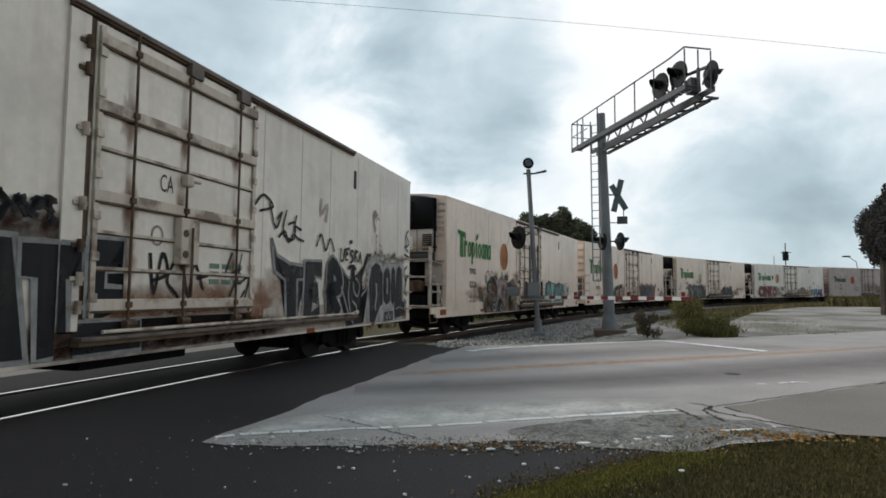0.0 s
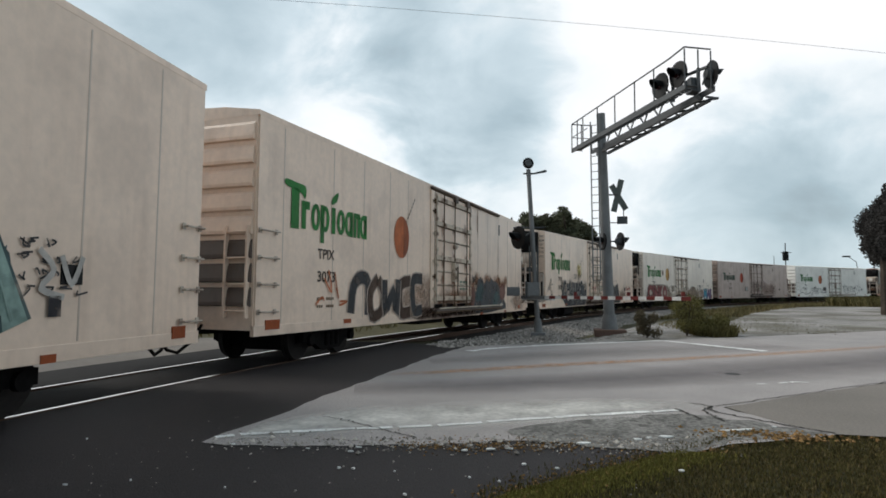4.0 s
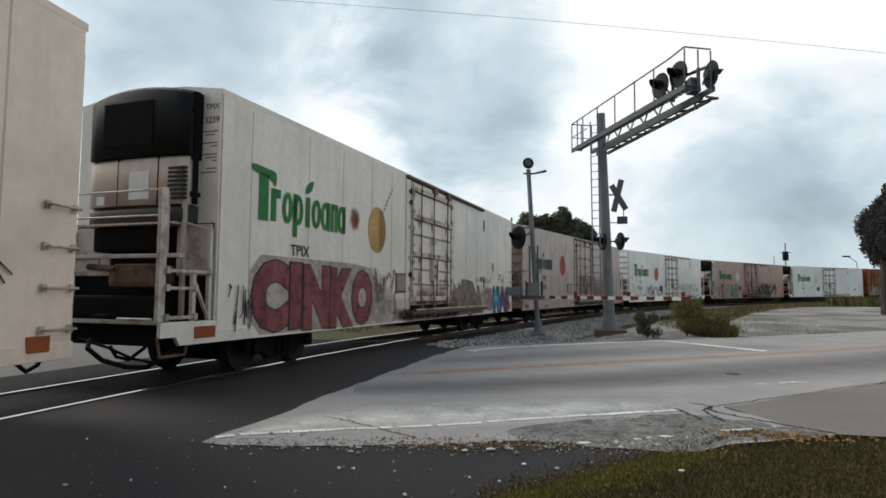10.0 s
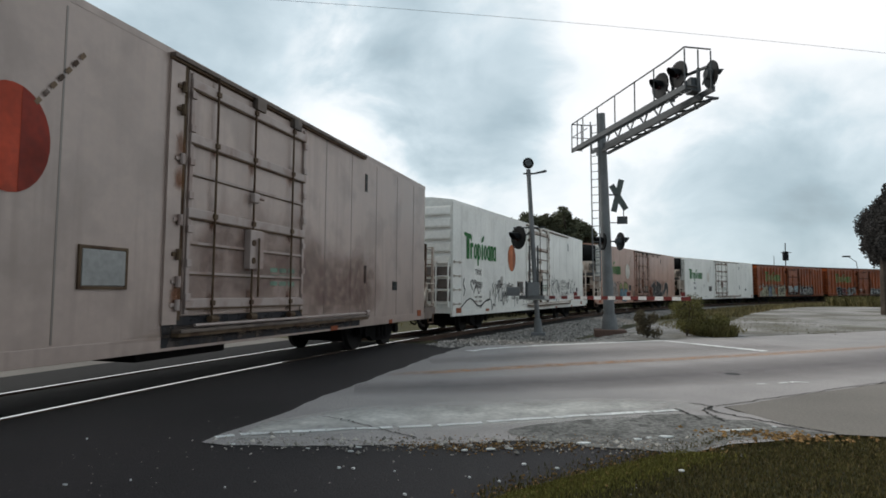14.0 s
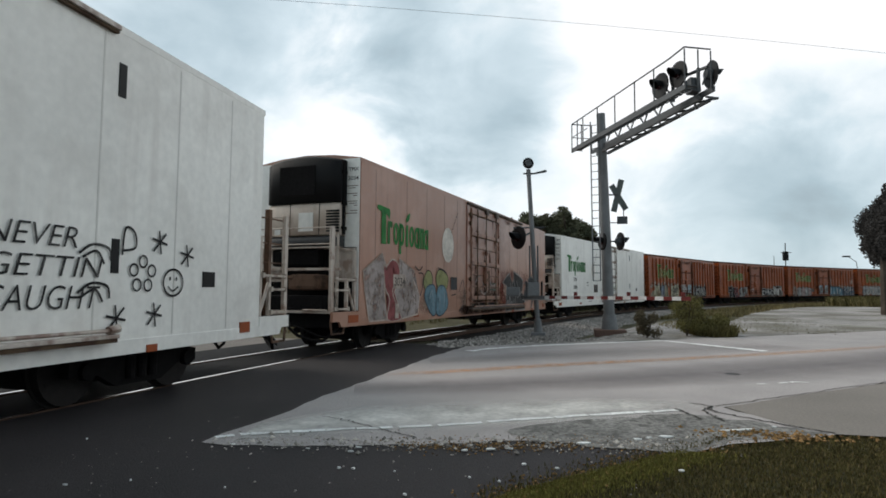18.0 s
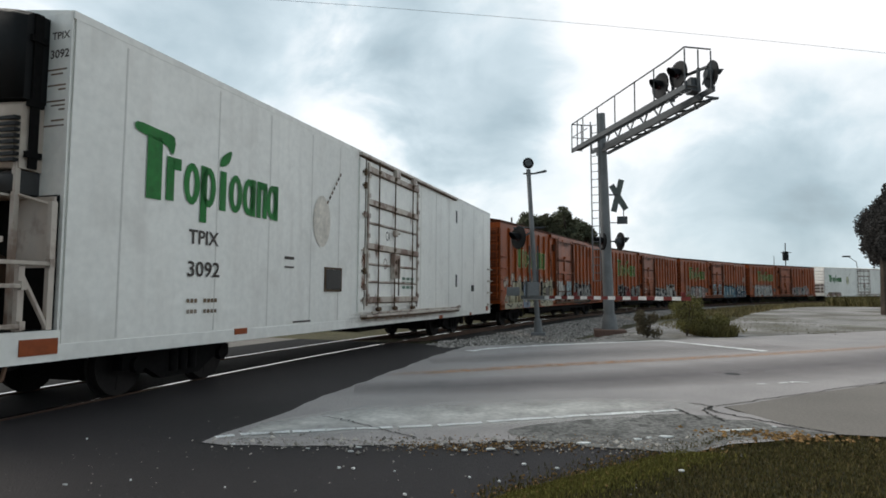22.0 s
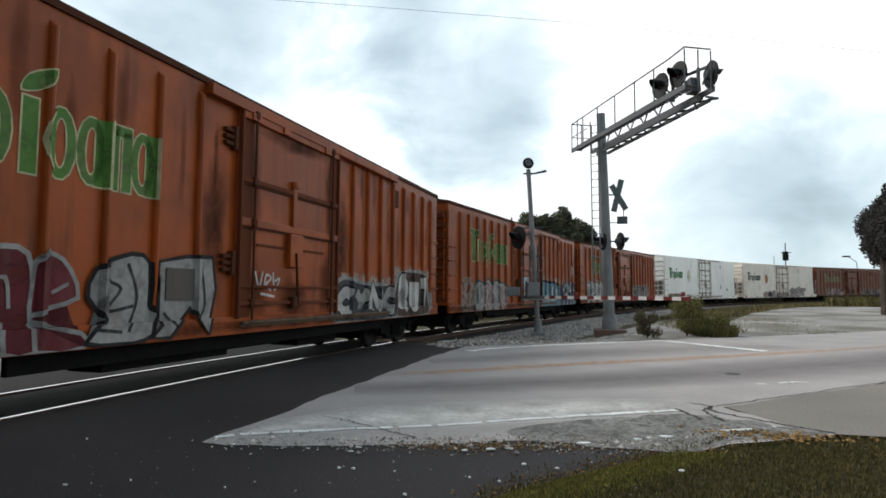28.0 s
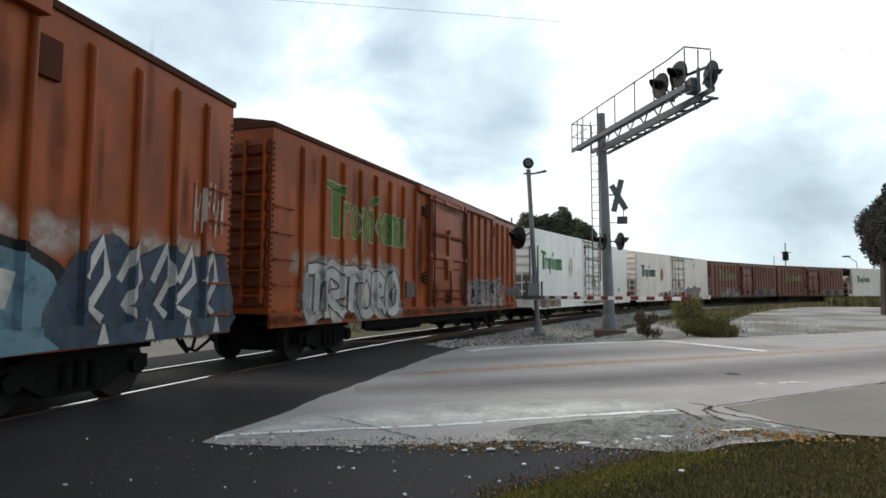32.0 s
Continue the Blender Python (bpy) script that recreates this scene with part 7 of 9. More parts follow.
for k, (x, z) in enumerate(((1.75, 1.5), (2.0, 1.2), (1.9, 1.75), (2.2, 0.95), (2.6, 2.0), (3.2, 2.1), (5.2, 1.9))):
    soft(H, "overspray", x, z, 0.34, 0.4, "red_spray", 1.4822 + 0.0003 * k, 770 + k)
form(H, [(1.87, 1.8), (2.4, 2.05), (2.89, 2.22), (3.08, 1.92), (3.0, 1.66), (3.12, 1.3), (3.3, 1.35), (3.25, 1.78), (3.74, 2.1), (3.7, 0.68), (2.3, 0.68), (2.46, 1.68)], "black", "silver", 0.06, 1, label="black sprayed forms with silver rims")
form(H, [(3.41, 2.29), (4.2, 2.15), (4.92, 1.96), (4.72, 1.42), (5.1, 1.25), (5.26, 0.68), (3.7, 0.68), (3.72, 1.5), (3.5, 1.9)], "black", "silver", 0.06, 3)
form(H, [(3.86, 1.9), (4.3, 1.48), (4.7, 1.45), (4.0, 1.2), (4.25, 1.5)], "black", "silver", 0.045, 5)
form(H, [(5.7, 1.32), (5.82, 2.0), (6.3, 2.15), (6.75, 2.02), (6.96, 1.5), (6.6, 0.95), (6.25, 0.70), (6.5, 1.3), (6.3, 1.62), (6.05, 1.4)], "black", "silver", 0.055, 3, 2)
for cx in (5.2, 5.58):
    form(H, [(cx - 0.17, 1.3), (cx, 1.62), (cx + 0.17, 1.3), (cx, 1.02)], "ink", "silver", 0.05, 6, 4)
lines(H, [[(2.5, 1.3), (2.45, 0.95), (2.6, 1.1), (2.75, 0.9), (2.8, 1.3), (2.95, 0.95), (3.15, 1.05), (3.4, 0.9), (3.45, 1.15)], [(2.6, 1.35), (2.85, 1.45), (2.9, 1.1)], [(6.4, 1.2), (6.75, 1.2)], [(6.4, 1.1), (6.7, 1.08)], [(4.75, 1.6), (5.0, 1.85), (5.4, 1.8), (5.3, 2.0)]], "silver", 0.045, 8)
for k in range(7):
    scrawl(H, 1.6 + k * 0.75, 2.2 + k * 0.75, 1.95, 2.35, 2, "rusty_red", 780 + k, 0.03, layer=0)
rnd = random.Random(790)
for k in range(16):
    soft(H, "rust_streak", rnd.uniform(-1.8, 1.25), rnd.choice((1.45, 2.3, 2.6, 3.3, 4.0)), rnd.uniform(0.05, 0.12), rnd.uniform(0.3, 0.6), "russet", 1.5072 + 0.0002 * k, 791 + k, 1.07)
for k, (x, z, rx, rz) in enumerate(((-1.25, 1.2, 0.4, 0.45), (-1.0, 1.05, 0.5, 0.2), (0.75, 1.25, 0.3, 0.4), (-0.35, 1.65, 0.35, 0.4), (0.4, 1.7, 0.4, 0.3), (-1.35, 1.9, 0.3, 0.5), (0.0, 1.3, 0.5, 0.3), (1.1, 1.15, 0.25, 0.3))):
    soft(H, "soot_stain", x, z, rx, rz, "dark_rust" if k < 3 else "smoke", 1.5112 + 0.0003 * k, 820 + k, 1.07)
for k, (x, z, rx, rz) in enumerate(((-1.75, 1.5, 0.25, 0.4), (-2.3, 0.85, 0.6, 0.15), (-1.5, 0.82, 0.9, 0.15), (0.2, 0.82, 1.2, 0.15), (2.6, 4.25, 0.5, 0.12), (3.9, 4.25, 0.5, 0.12), (-2.1, 3.4, 0.1, 0.9), (1.5, 3.0, 0.07, 1.2))):
    soft(H, "rust_stain", x, z, rx, rz, "russet" if k > 3 else "dark_rust", 1.4826 + 0.0003 * k, 840 + k)
lines(H, [[(-1.4, 1.75), (-1.0, 2.0), (-0.6, 1.7), (-0.2, 1.55)], [(0.1, 1.85), (0.5, 1.65), (1.0, 1.75)], [(-0.9, 1.5), (-0.5, 1.35), (-0.1, 1.45)]], "smoke_grey", 0.07, 1, 4, 1.516)
lines(H, [[(-0.95, 1.32), (-0.85, 1.5), (-0.75, 1.3), (-0.65, 1.5), (-0.5, 1.3)], [(0.1, 1.3), (0.2, 1.5), (0.35, 1.3), (0.5, 1.5), (0.6, 1.32)]], "haze", 0.05, 2, 4, 1.516)
# ninth car
fruit_logo(I, pt["green"], -8.34, -5.27, 3.50, 3.17, 2.58)
fruit(I, "palefruit", -3.75, 2.75, 0.32, 0.5)
marks(I, "3092")
decal(I, "small_print", [block(-4.7, -4.1, 0.83, 0.86), block(-5.0, -4.7, 1.95, 2.0), block(-5.0, -4.7, 1.8, 1.83)], pt["letter"], 0)
# orange cars
BX = dict(base=1.447, ribs=BOX_RIBS)
for c, seed in ((J, 81), (K, 82), (L, 83), (M, 84), (P, 85), (Q, 86)):
    faded = c in (P, Q)
    fruit_logo(c, pt["haze" if faded else "lime"], -6.90, -3.25, 3.66, 3.30, 2.54, layer=0, grow=0.022, **BX)
    fruit_logo(c, pt["olive" if faded else "green2"], -6.90, -3.25, 3.66, 3.30, 2.54, layer=1, **BX)
for k, (pts, hue) in enumerate((([(-8.3, 0.76), (-8.1, 1.35), (-7.5, 1.5), (-7.32, 1.82), (-6.95, 1.88), (-6.95, 0.76)], "cream"), ([(-6.88, 0.76), (-6.86, 1.78), (-6.3, 1.85), (-6.26, 0.76)], "cream"),
                               ([(-6.12, 0.76), (-6.12, 1.2), (-6.02, 1.7), (-5.65, 1.9), (-5.3, 1.73), (-5.27, 0.76)], "steel"), ([(-5.22, 0.76), (-5.22, 1.55), (-5.1, 1.85), (-4.93, 1.94), (-4.72, 1.7), (-4.42, 1.58), (-4.5, 1.3), (-4.7, 1.1), (-4.82, 0.95), (-4.3, 1.0), (-4.12, 0.78)], "cream"),
                               ([(-3.85, 1.0), (-3.82, 1.54), (-3.55, 1.9), (-2.9, 1.86), (-1.85, 2.02), (-1.95, 0.78), (-3.6, 0.77)], "cream"))):
    form(J, pts, hue, None, 0.04, 2 + k % 2, 2, label="pale block graffiti with dark lines", **BX)
for k, (x, z, rx, rz, hue) in enumerate(((-7.6, 0.95, 0.5, 0.3, "moss"), (-6.55, 0.95, 0.4, 0.3, "moss"), (-5.0, 0.95, 0.4, 0.3, "moss"), (-4.4, 0.9, 0.35, 0.2, "moss"), (-6.6, 1.35, 0.16, 0.5, "rust"), (-7.9, 1.1, 0.3, 0.3, "spray"), (-5.7, 1.0, 0.3, 0.3, "spray"), (-3.2, 1.0, 0.4, 0.25, "spray"))):
    soft(J, "overspray", x, z, rx, rz, hue, 1.4556 + 0.0004 * k, 900 + k, 0.76)
lines(J, [[(-7.42, 1.45), (-7.34, 1.82), (-7.2, 1.9), (-6.93, 1.88)], [(-6.94, 0.95), (-6.75, 0.8), (-6.5, 0.9), (-6.3, 0.78)], [(-6.3, 1.9), (-6.25, 1.4), (-6.1, 1.15)], [(-6.1, 1.2), (-6.0, 1.72), (-5.65, 1.92), (-5.3, 1.74), (-5.28, 1.1)], [(-5.72, 1.5), (-5.72, 1.2)], [(-5.25, 1.55), (-5.1, 1.88), (-4.93, 1.96), (-4.7, 1.68), (-4.42, 1.6), (-4.45, 1.3), (-4.7, 1.08), (-4.86, 0.84)], [(-4.85, 0.86), (-4.5, 1.02), (-4.15, 0.92), (-4.12, 0.78)], [(-5.75, 0.98), (-5.65, 0.86), (-5.6, 1.0)], [(-8.1, 0.95), (-7.7, 0.85), (-7.5, 0.95)]], "ink", 0.05, 6, **BX)
lines(J, [[(-3.85, 1.2), (-3.6, 1.45), (-3.2, 1.35), (-3.0, 1.2)], [(-3.7, 1.5), (-3.3, 1.6), (-3.1, 1.9)], [(-3.85, 1.0), (-3.5, 0.92), (-3.0, 1.05), (-2.8, 0.9)], [(-2.3, 1.9), (-2.1, 1.5), (-2.4, 1.4)], [(-2.9, 1.25), (-2.6, 1.05), (-2.2, 1.15), (-2.1, 0.85)], [(-2.0, 1.7), (-2.05, 1.2)], [(-2.65, 1.85), (-2.5, 1.7), (-2.2, 1.75)]], "ink", 0.055, 6, **BX)
for k in range(16):
    soft(J, "overspray", -8.2 + k * 0.43, 1.95 + 0.16 * ((k * 7) % 5 - 2) / 2, 0.24, 0.26, "spray", 1.4432 + 0.0002 * k, 920 + k, 1.0)
for pts, hue in (([(-1.45, 1.25), (-1.4, 1.95), (-0.95, 2.0), (-0.45, 1.96), (0.1, 2.0), (0.16, 1.28), (-0.6, 1.22)], "white"), ([(0.36, 1.26), (0.34, 1.9), (0.6, 2.0), (1.1, 1.98), (1.5, 2.02), (1.52, 1.5), (1.45, 1.24)], "frost"), ([(-1.4, 1.02), (-1.4, 1.2), (0.1, 1.2), (1.5, 1.18), (1.5, 1.04), (0.6, 1.0)], "silver")):
    form(J, pts, hue, None, layer=0, bend=2, base=1.506)
lines(J, [[(-1.2, 1.3), (-0.9, 1.75), (-0.6, 1.95)], [(-0.95, 1.3), (-0.6, 1.7), (-0.3, 1.35)], [(-0.3, 1.95), (-0.15, 1.6), (-0.35, 1.4)], [(-1.35, 1.8), (-1.1, 1.6), (-1.3, 1.35)], [(-0.1, 1.9), (0.05, 1.5)], [(0.5, 1.35), (0.75, 1.8), (1.05, 1.45)], [(0.9, 1.95), (1.15, 1.55), (0.85, 1.35)], [(1.25, 1.9), (1.4, 1.6), (1.2, 1.35)], [(-1.3, 1.12), (-0.8, 1.06), (-0.3, 1.15), (0.2, 1.06), (0.8, 1.14), (1.4, 1.08)]], "ink", 0.045, 1, 4, 1.506)
for k, (x, z) in enumerate(((-1.2, 1.1), (-0.2, 1.2), (0.3, 1.75), (0.3, 1.3), (1.0, 1.1), (1.6, 1.5), (0.2, 0.95), (-0.7, 0.98), (0.9, 0.98))):
    soft(J, "soot_stain", x, z, 0.35, 0.3, "dark_rust" if k > 5 else "soot", 1.5085 + 0.0003 * k, 930 + k, 0.9)
form(J, [(1.95, 0.78), (1.98, 1.75), (2.6, 1.95), (3.4, 1.85), (4.2, 1.9), (5.0, 1.8), (5.65, 1.9), (5.7, 0.9), (4.6, 0.78)], "char", None, layer=0, bend=2, **BX)
rnd = random.Random(955)
tall = []
for k in range(34):
    x = 2.0 + 3.65 * k / 33
    tall.append([(x, rnd.uniform(0.82, 1.2)), (x + rnd.uniform(-0.1, 0.1), 1.5), (x + rnd.uniform(-0.08, 0.12), rnd.uniform(1.6, 2.08))])
for k in range(12):
    x = 2.0 + 3.5 * k / 12
    tall.append([(x, rnd.uniform(0.9, 1.8)), (x + 0.2, rnd.uniform(1.0, 1.8)), (x + 0.35, rnd.uniform(0.9, 1.8))])
lines(J, tall[0::2], "white", 0.055, 2, 4, **BX)
lines(J, tall[1::2], "silver", 0.05, 4, 4, **BX)
for k, x in enumerate(np.arange(1.9, 5.9, 0.4)):
    soft(J, "overspray", x, 1.95, 0.2, 0.24, "spray", 1.4432 + 0.0002 * k, 950 + k, 1.0)
form(K, [(-6.66, 1.88), (-6.32, 1.82), (-5.67, 1.95), (-5.63, 1.3), (-5.88, 1.23), (-5.88, 0.76), (-6.46, 0.76), (-6.47, 0.98), (-6.32, 1.22), (-6.67, 1.25)], "ink", "silver", 0.06, 1, 2, label="black and red sprayed letters with pale rims", **BX)
form(K, [(-5.56, 1.72), (-5.4, 1.74), (-5.38, 1.1), (-5.13, 1.0), (-5.12, 0.76), (-5.86, 0.76), (-5.85, 1.15), (-5.6, 1.25)], "ink", "silver", 0.055, 3, 2, **BX)
form(K, [(-5.32, 1.70), (-5.1, 1.8), (-4.87, 1.74), (-4.8, 1.4), (-4.78, 0.76), (-5.1, 0.76), (-5.12, 1.05), (-5.32, 1.15)], "maroon", "silver", 0.055, 5, 2, **BX)
form(K, [(-4.79, 1.66), (-4.58, 1.75), (-4.38, 1.6), (-4.27, 1.3), (-4.6, 1.2), (-4.84, 1.06), (-4.25, 0.92), (-4.2, 0.76), (-4.78, 0.76)], "maroon", "silver", 0.05, 7, 2, **BX)
form(K, [(-4.2, 0.80), (-3.95, 1.05), (-4.15, 1.3), (-4.05, 1.62), (-3.55, 1.82), (-3.25, 1.72), (-3.25, 1.2), (-3.05, 0.95), (-3.35, 0.78), (-3.7, 0.76)], "silver", "black", 0.055, 9, 2, **BX)
form(K, [(-3.2, 0.80), (-3.1, 1.75), (-2.6, 1.84), (-2.06, 1.86), (-1.97, 1.4), (-2.13, 0.77), (-2.5, 1.15), (-2.9, 0.78)], "silver", "black", 0.055, 9, **BX)
lines(K, [[(-3.95, 1.5), (-3.7, 1.4), (-3.9, 1.15), (-3.5, 1.2)], [(-3.6, 1.7), (-3.45, 1.3), (-3.6, 0.9)], [(-4.1, 0.95), (-3.7, 0.9)], [(-2.3, 1.75), (-2.2, 1.2), (-2.35, 1.0)], [(-3.0, 1.1), (-2.75, 0.9)]], "ink", 0.04, 12, **BX)
lines(K, [[(-6.45, 1.65), (-6.4, 1.35), (-6.25, 1.6), (-6.3, 1.4)], [(-6.6, 1.4), (-6.2, 1.45)], [(-5.3, 1.4), (-5.1, 1.5), (-5.05, 1.2)], [(-4.6, 1.35), (-4.4, 1.45)]], "silver", 0.04, 9, **BX)
lines(K, [[(-1.06, 1.7), (-0.95, 1.45), (-0.85, 1.7)], [(-0.8, 1.45), (-0.75, 1.65), (-0.6, 1.6), (-0.75, 1.5), (-0.6, 1.4)], [(-0.55, 1.7), (-0.5, 1.4), (-0.35, 1.6), (-0.5, 1.55)], [(-0.9, 1.35), (-0.5, 1.3)]], "white", 0.04, 1, 4, 1.506)
form(K, [(1.72, 0.76), (1.78, 1.5), (2.2, 1.72), (2.9, 1.66), (3.6, 1.6), (4.4, 1.62), (5.2, 1.55), (5.4, 1.9), (6.4, 2.0), (7.6, 1.95), (7.9, 1.4), (7.85, 0.76)], "silver", None, layer=0, bend=2, label="silver sprayed letters with dark rims", **BX)
form(K, [(1.8, 0.8), (1.86, 1.45), (2.25, 1.64), (2.9, 1.58), (3.6, 1.52), (4.4, 1.54), (5.1, 1.46), (5.1, 0.8)], "char", None, layer=1, bend=2, **BX)
form(K, [(5.3, 0.8), (5.42, 1.8), (6.4, 1.92), (7.5, 1.86), (7.75, 1.3), (7.7, 0.8)], "dark_brown", None, layer=1, bend=2, **BX)
throw(K, "CYNC", 1.82, 5.15, 0.80, 1.62, ["white", "silver"], "ink", 0.24, 0.045, 97, 0.03, 3, **BX)
throw(K, "RUT", 5.35, 7.8, 0.78, 1.95, ["white"], "ink", 0.30, 0.05, 98, 0.03, 3, **BX)
for k, x in enumerate(np.arange(1.8, 8.0, 0.5)):
    soft(K, "overspray", x, 1.62 if x < 5 else 1.9, 0.3, 0.22, "spray", 1.4432 + 0.0002 * k, 980 + k, 1.0)
graffiti(L, -6.4, -3.1, 0.70, 1.85, 4, ["silver", "pinkgrey"], "dteal", "white", 99, lines=2, wild=0.16, label="grey and pale teal sprayed piece", **BX)
decal(L, "graffiti", [curve_through([(-7.6, 0.78), (-7.65, 1.7), (-7.1, 1.95), (-6.5, 1.6), (-6.4, 0.78)], 4)], pt["haze"], 0, **BX)
for x0, x1 in ((-1.1, -0.17), (0.29, 1.22)):
    decal(L, "graffiti", [block(x0, x1, 1.5, 2.09), block(x0, x1, 1.24, 1.43), block(x0, x1, 1.04, 1.16)], pt["paleblue"], 0, 1.506)
    for k in range(3):
        soft(L, "overspray", x0 + 0.25 + 0.25 * k, 1.45 + 0.2 * k, 0.3, 0.3, "spray", 1.5075 + 0.0003 * k, 990 + k, 1.04)
    lines(L, [[(x0 + 0.3, 1.95), (x0 + 0.5, 1.8), (x0 + 0.8, 1.9)], [(x0 + 0.35, 1.8), (x0 + 0.5, 1.65), (x0 + 0.85, 1.72)], [(x0 + 0.55, 1.85), (x0 + 0.5, 1.55)], [(x0 + 0.2, 1.6), (x0 + 0.45, 1.52), (x0 + 0.7, 1.6)], [(x0 + 0.1, 2.0), (x0 + 0.15, 1.7)]], "navy", 0.035, 2, 4, 1.506)
decal(L, "graffiti_rim", [curve_through([(1.85, 0.76), (1.85, 1.9), (2.5, 2.0), (3.3, 1.93), (3.9, 1.98), (4.7, 1.9), (5.2, 1.75), (5.5, 1.5), (5.5, 0.76)], 4)], pt["black"], 2, **BX)
decal(L, "graffiti", [curve_through([(1.9, 0.76), (1.92, 1.8), (2.5, 1.9), (3.3, 1.83), (3.9, 1.88), (4.65, 1.8), (5.05, 1.68), (5.35, 1.45), (5.35, 0.76)], 4)], pt["blue"], 3, label="steel blue sprayed ground with black rims and white cuts", **BX)
decal(L, "graffiti", [curve_through([(5.4, 0.76), (5.45, 1.6), (6.1, 2.05), (6.6, 1.8), (7.1, 2.0), (7.7, 1.85), (8.3, 2.0), (8.6, 1.8), (8.6, 0.76)], 4)], pt["navy"], 4, **BX)
for cut in ([(1.95, 1.0), (2.05, 1.75), (2.2, 1.7), (2.1, 1.0)], [(2.95, 0.8), (2.98, 1.35), (3.1, 1.2), (3.06, 0.8)], [(3.75, 0.95), (3.85, 1.75), (4.05, 1.7), (3.9, 1.3), (3.98, 0.95)], [(4.55, 1.2), (4.6, 1.6), (4.85, 1.55), (4.75, 1.2)]):
    decal(L, "graffiti_stroke", [cut], pt["white"], 6, **BX)
for x, sgn in ((5.7, 1), (6.25, 1), (6.85, 1), (7.4, -1), (7.95, 1)):
    decal(L, "graffiti_stroke", stroke([(x, 1.5), (x + 0.28, 1.95), (x + 0.36, 1.55), (x + 0.1 * sgn, 1.2), (x + 0.3, 1.05)], 0.11), pt["white"], 6, **BX)
for x in (5.9, 6.7, 7.5, 8.2):
    decal(L, "graffiti_stroke", [[(x, 0.77), (x + 0.08, 1.05), (x + 0.18, 0.77)]], pt["white"], 6, **BX)
for i in range(7):
    scrawl(L, 1.85, 2.5, 2.15 + i * 0.14, 2.27 + i * 0.14, 5, "plate", 350 + i, 0.022, **BX)
scrawl(L, 7.7, 8.5, 2.15, 3.0, 9, "plate", 106, 0.025, **BX)
graffiti(M, -7.7, -3.4, 0.76, 1.95, 5, ["silver", "plate"], "haze", "white", 106, lines=2, wild=0.25, **BX)
wild(M, -7.6, -3.5, 0.76, 2.0, 6, ["white", "white"], "slate", 107, 0.22, 0.04, None, layer=5, label="white sprayed letters with dark lines", **BX)
graffiti(M, 2.0, 6.4, 0.9, 1.9, 5, ["pinkgrey", "silver"], "silver", "char", 108, lines=3, **BX)
graffiti(P, -6.5, -2.5, 0.8, 1.7, 4, ["haze", "pinkgrey"], "haze", "haze", 109, lines=1, **BX)
graffiti(P, 2.5, 8.0, 0.8, 1.6, 5, ["haze", "slate"], "haze", "haze", 110, lines=1, **BX)
graffiti(Q, 2.5, 8.0, 0.8, 1.5, 5, ["haze", "slate"], "haze", "haze", 111, lines=1, **BX)
# last white cars
fruit_logo(NN, pt["green"], -8.3, -5.27, 3.50, 3.17, 2.58)
fruit(NN, "ghost", -3.75, 2.8, 0.36, 0.55)
graffiti(NN, -8.4, -5.6, 0.66, 1.2, 4, ["brown", "pinkgrey"], "plate", "letter", 112, lines=1)
fruit_logo(O, pt["dgreen"], -8.3, -5.27, 3.50, 3.17, 2.58)
fruit(O, "orange", -3.75, 2.8, 0.36, 0.52)
graffiti(O, -4.5, 2.0, 0.66, 1.3, 6, ["pinkgrey", "char"], "plate", "ink", 113, lines=1)
graffiti(O, 2.5, 6.5, 0.66, 1.7, 4, ["silver", "pinkgrey"], "char", "char", 114, lines=2)
fruit_logo(R, pt["green"], -8.3, -5.27, 3.50, 3.17, 2.58)
for c, n in ((B, "3326"), (D, "3024"), (E, "3239"), (H, "3034"), (I, "3092")):
    end_marks(c, n)


# ---- the crossing: cantilever mast, gate, signals ----
ARM = Vector((-0.926, -0.377, 0))
SIDE = Vector((0.377, -0.926, 0))
MAST_FOOT, MAST_TOP = Vector((25.37, -1.69, -0.03)), Vector((24.72, -1.39, 8.5))


def beam(bm, a, b, w, h=None):
    """A square bar between two places."""
    a, b = Vector(a), Vector(b)
    h = h or w
    d = (b - a)
    m = Matrix.Translation(a) @ d.to_track_quat("X", "Z").to_matrix().to_4x4()
    box(bm, 0, d.length, -w / 2, w / 2, -h / 2, h / 2, 0, m)


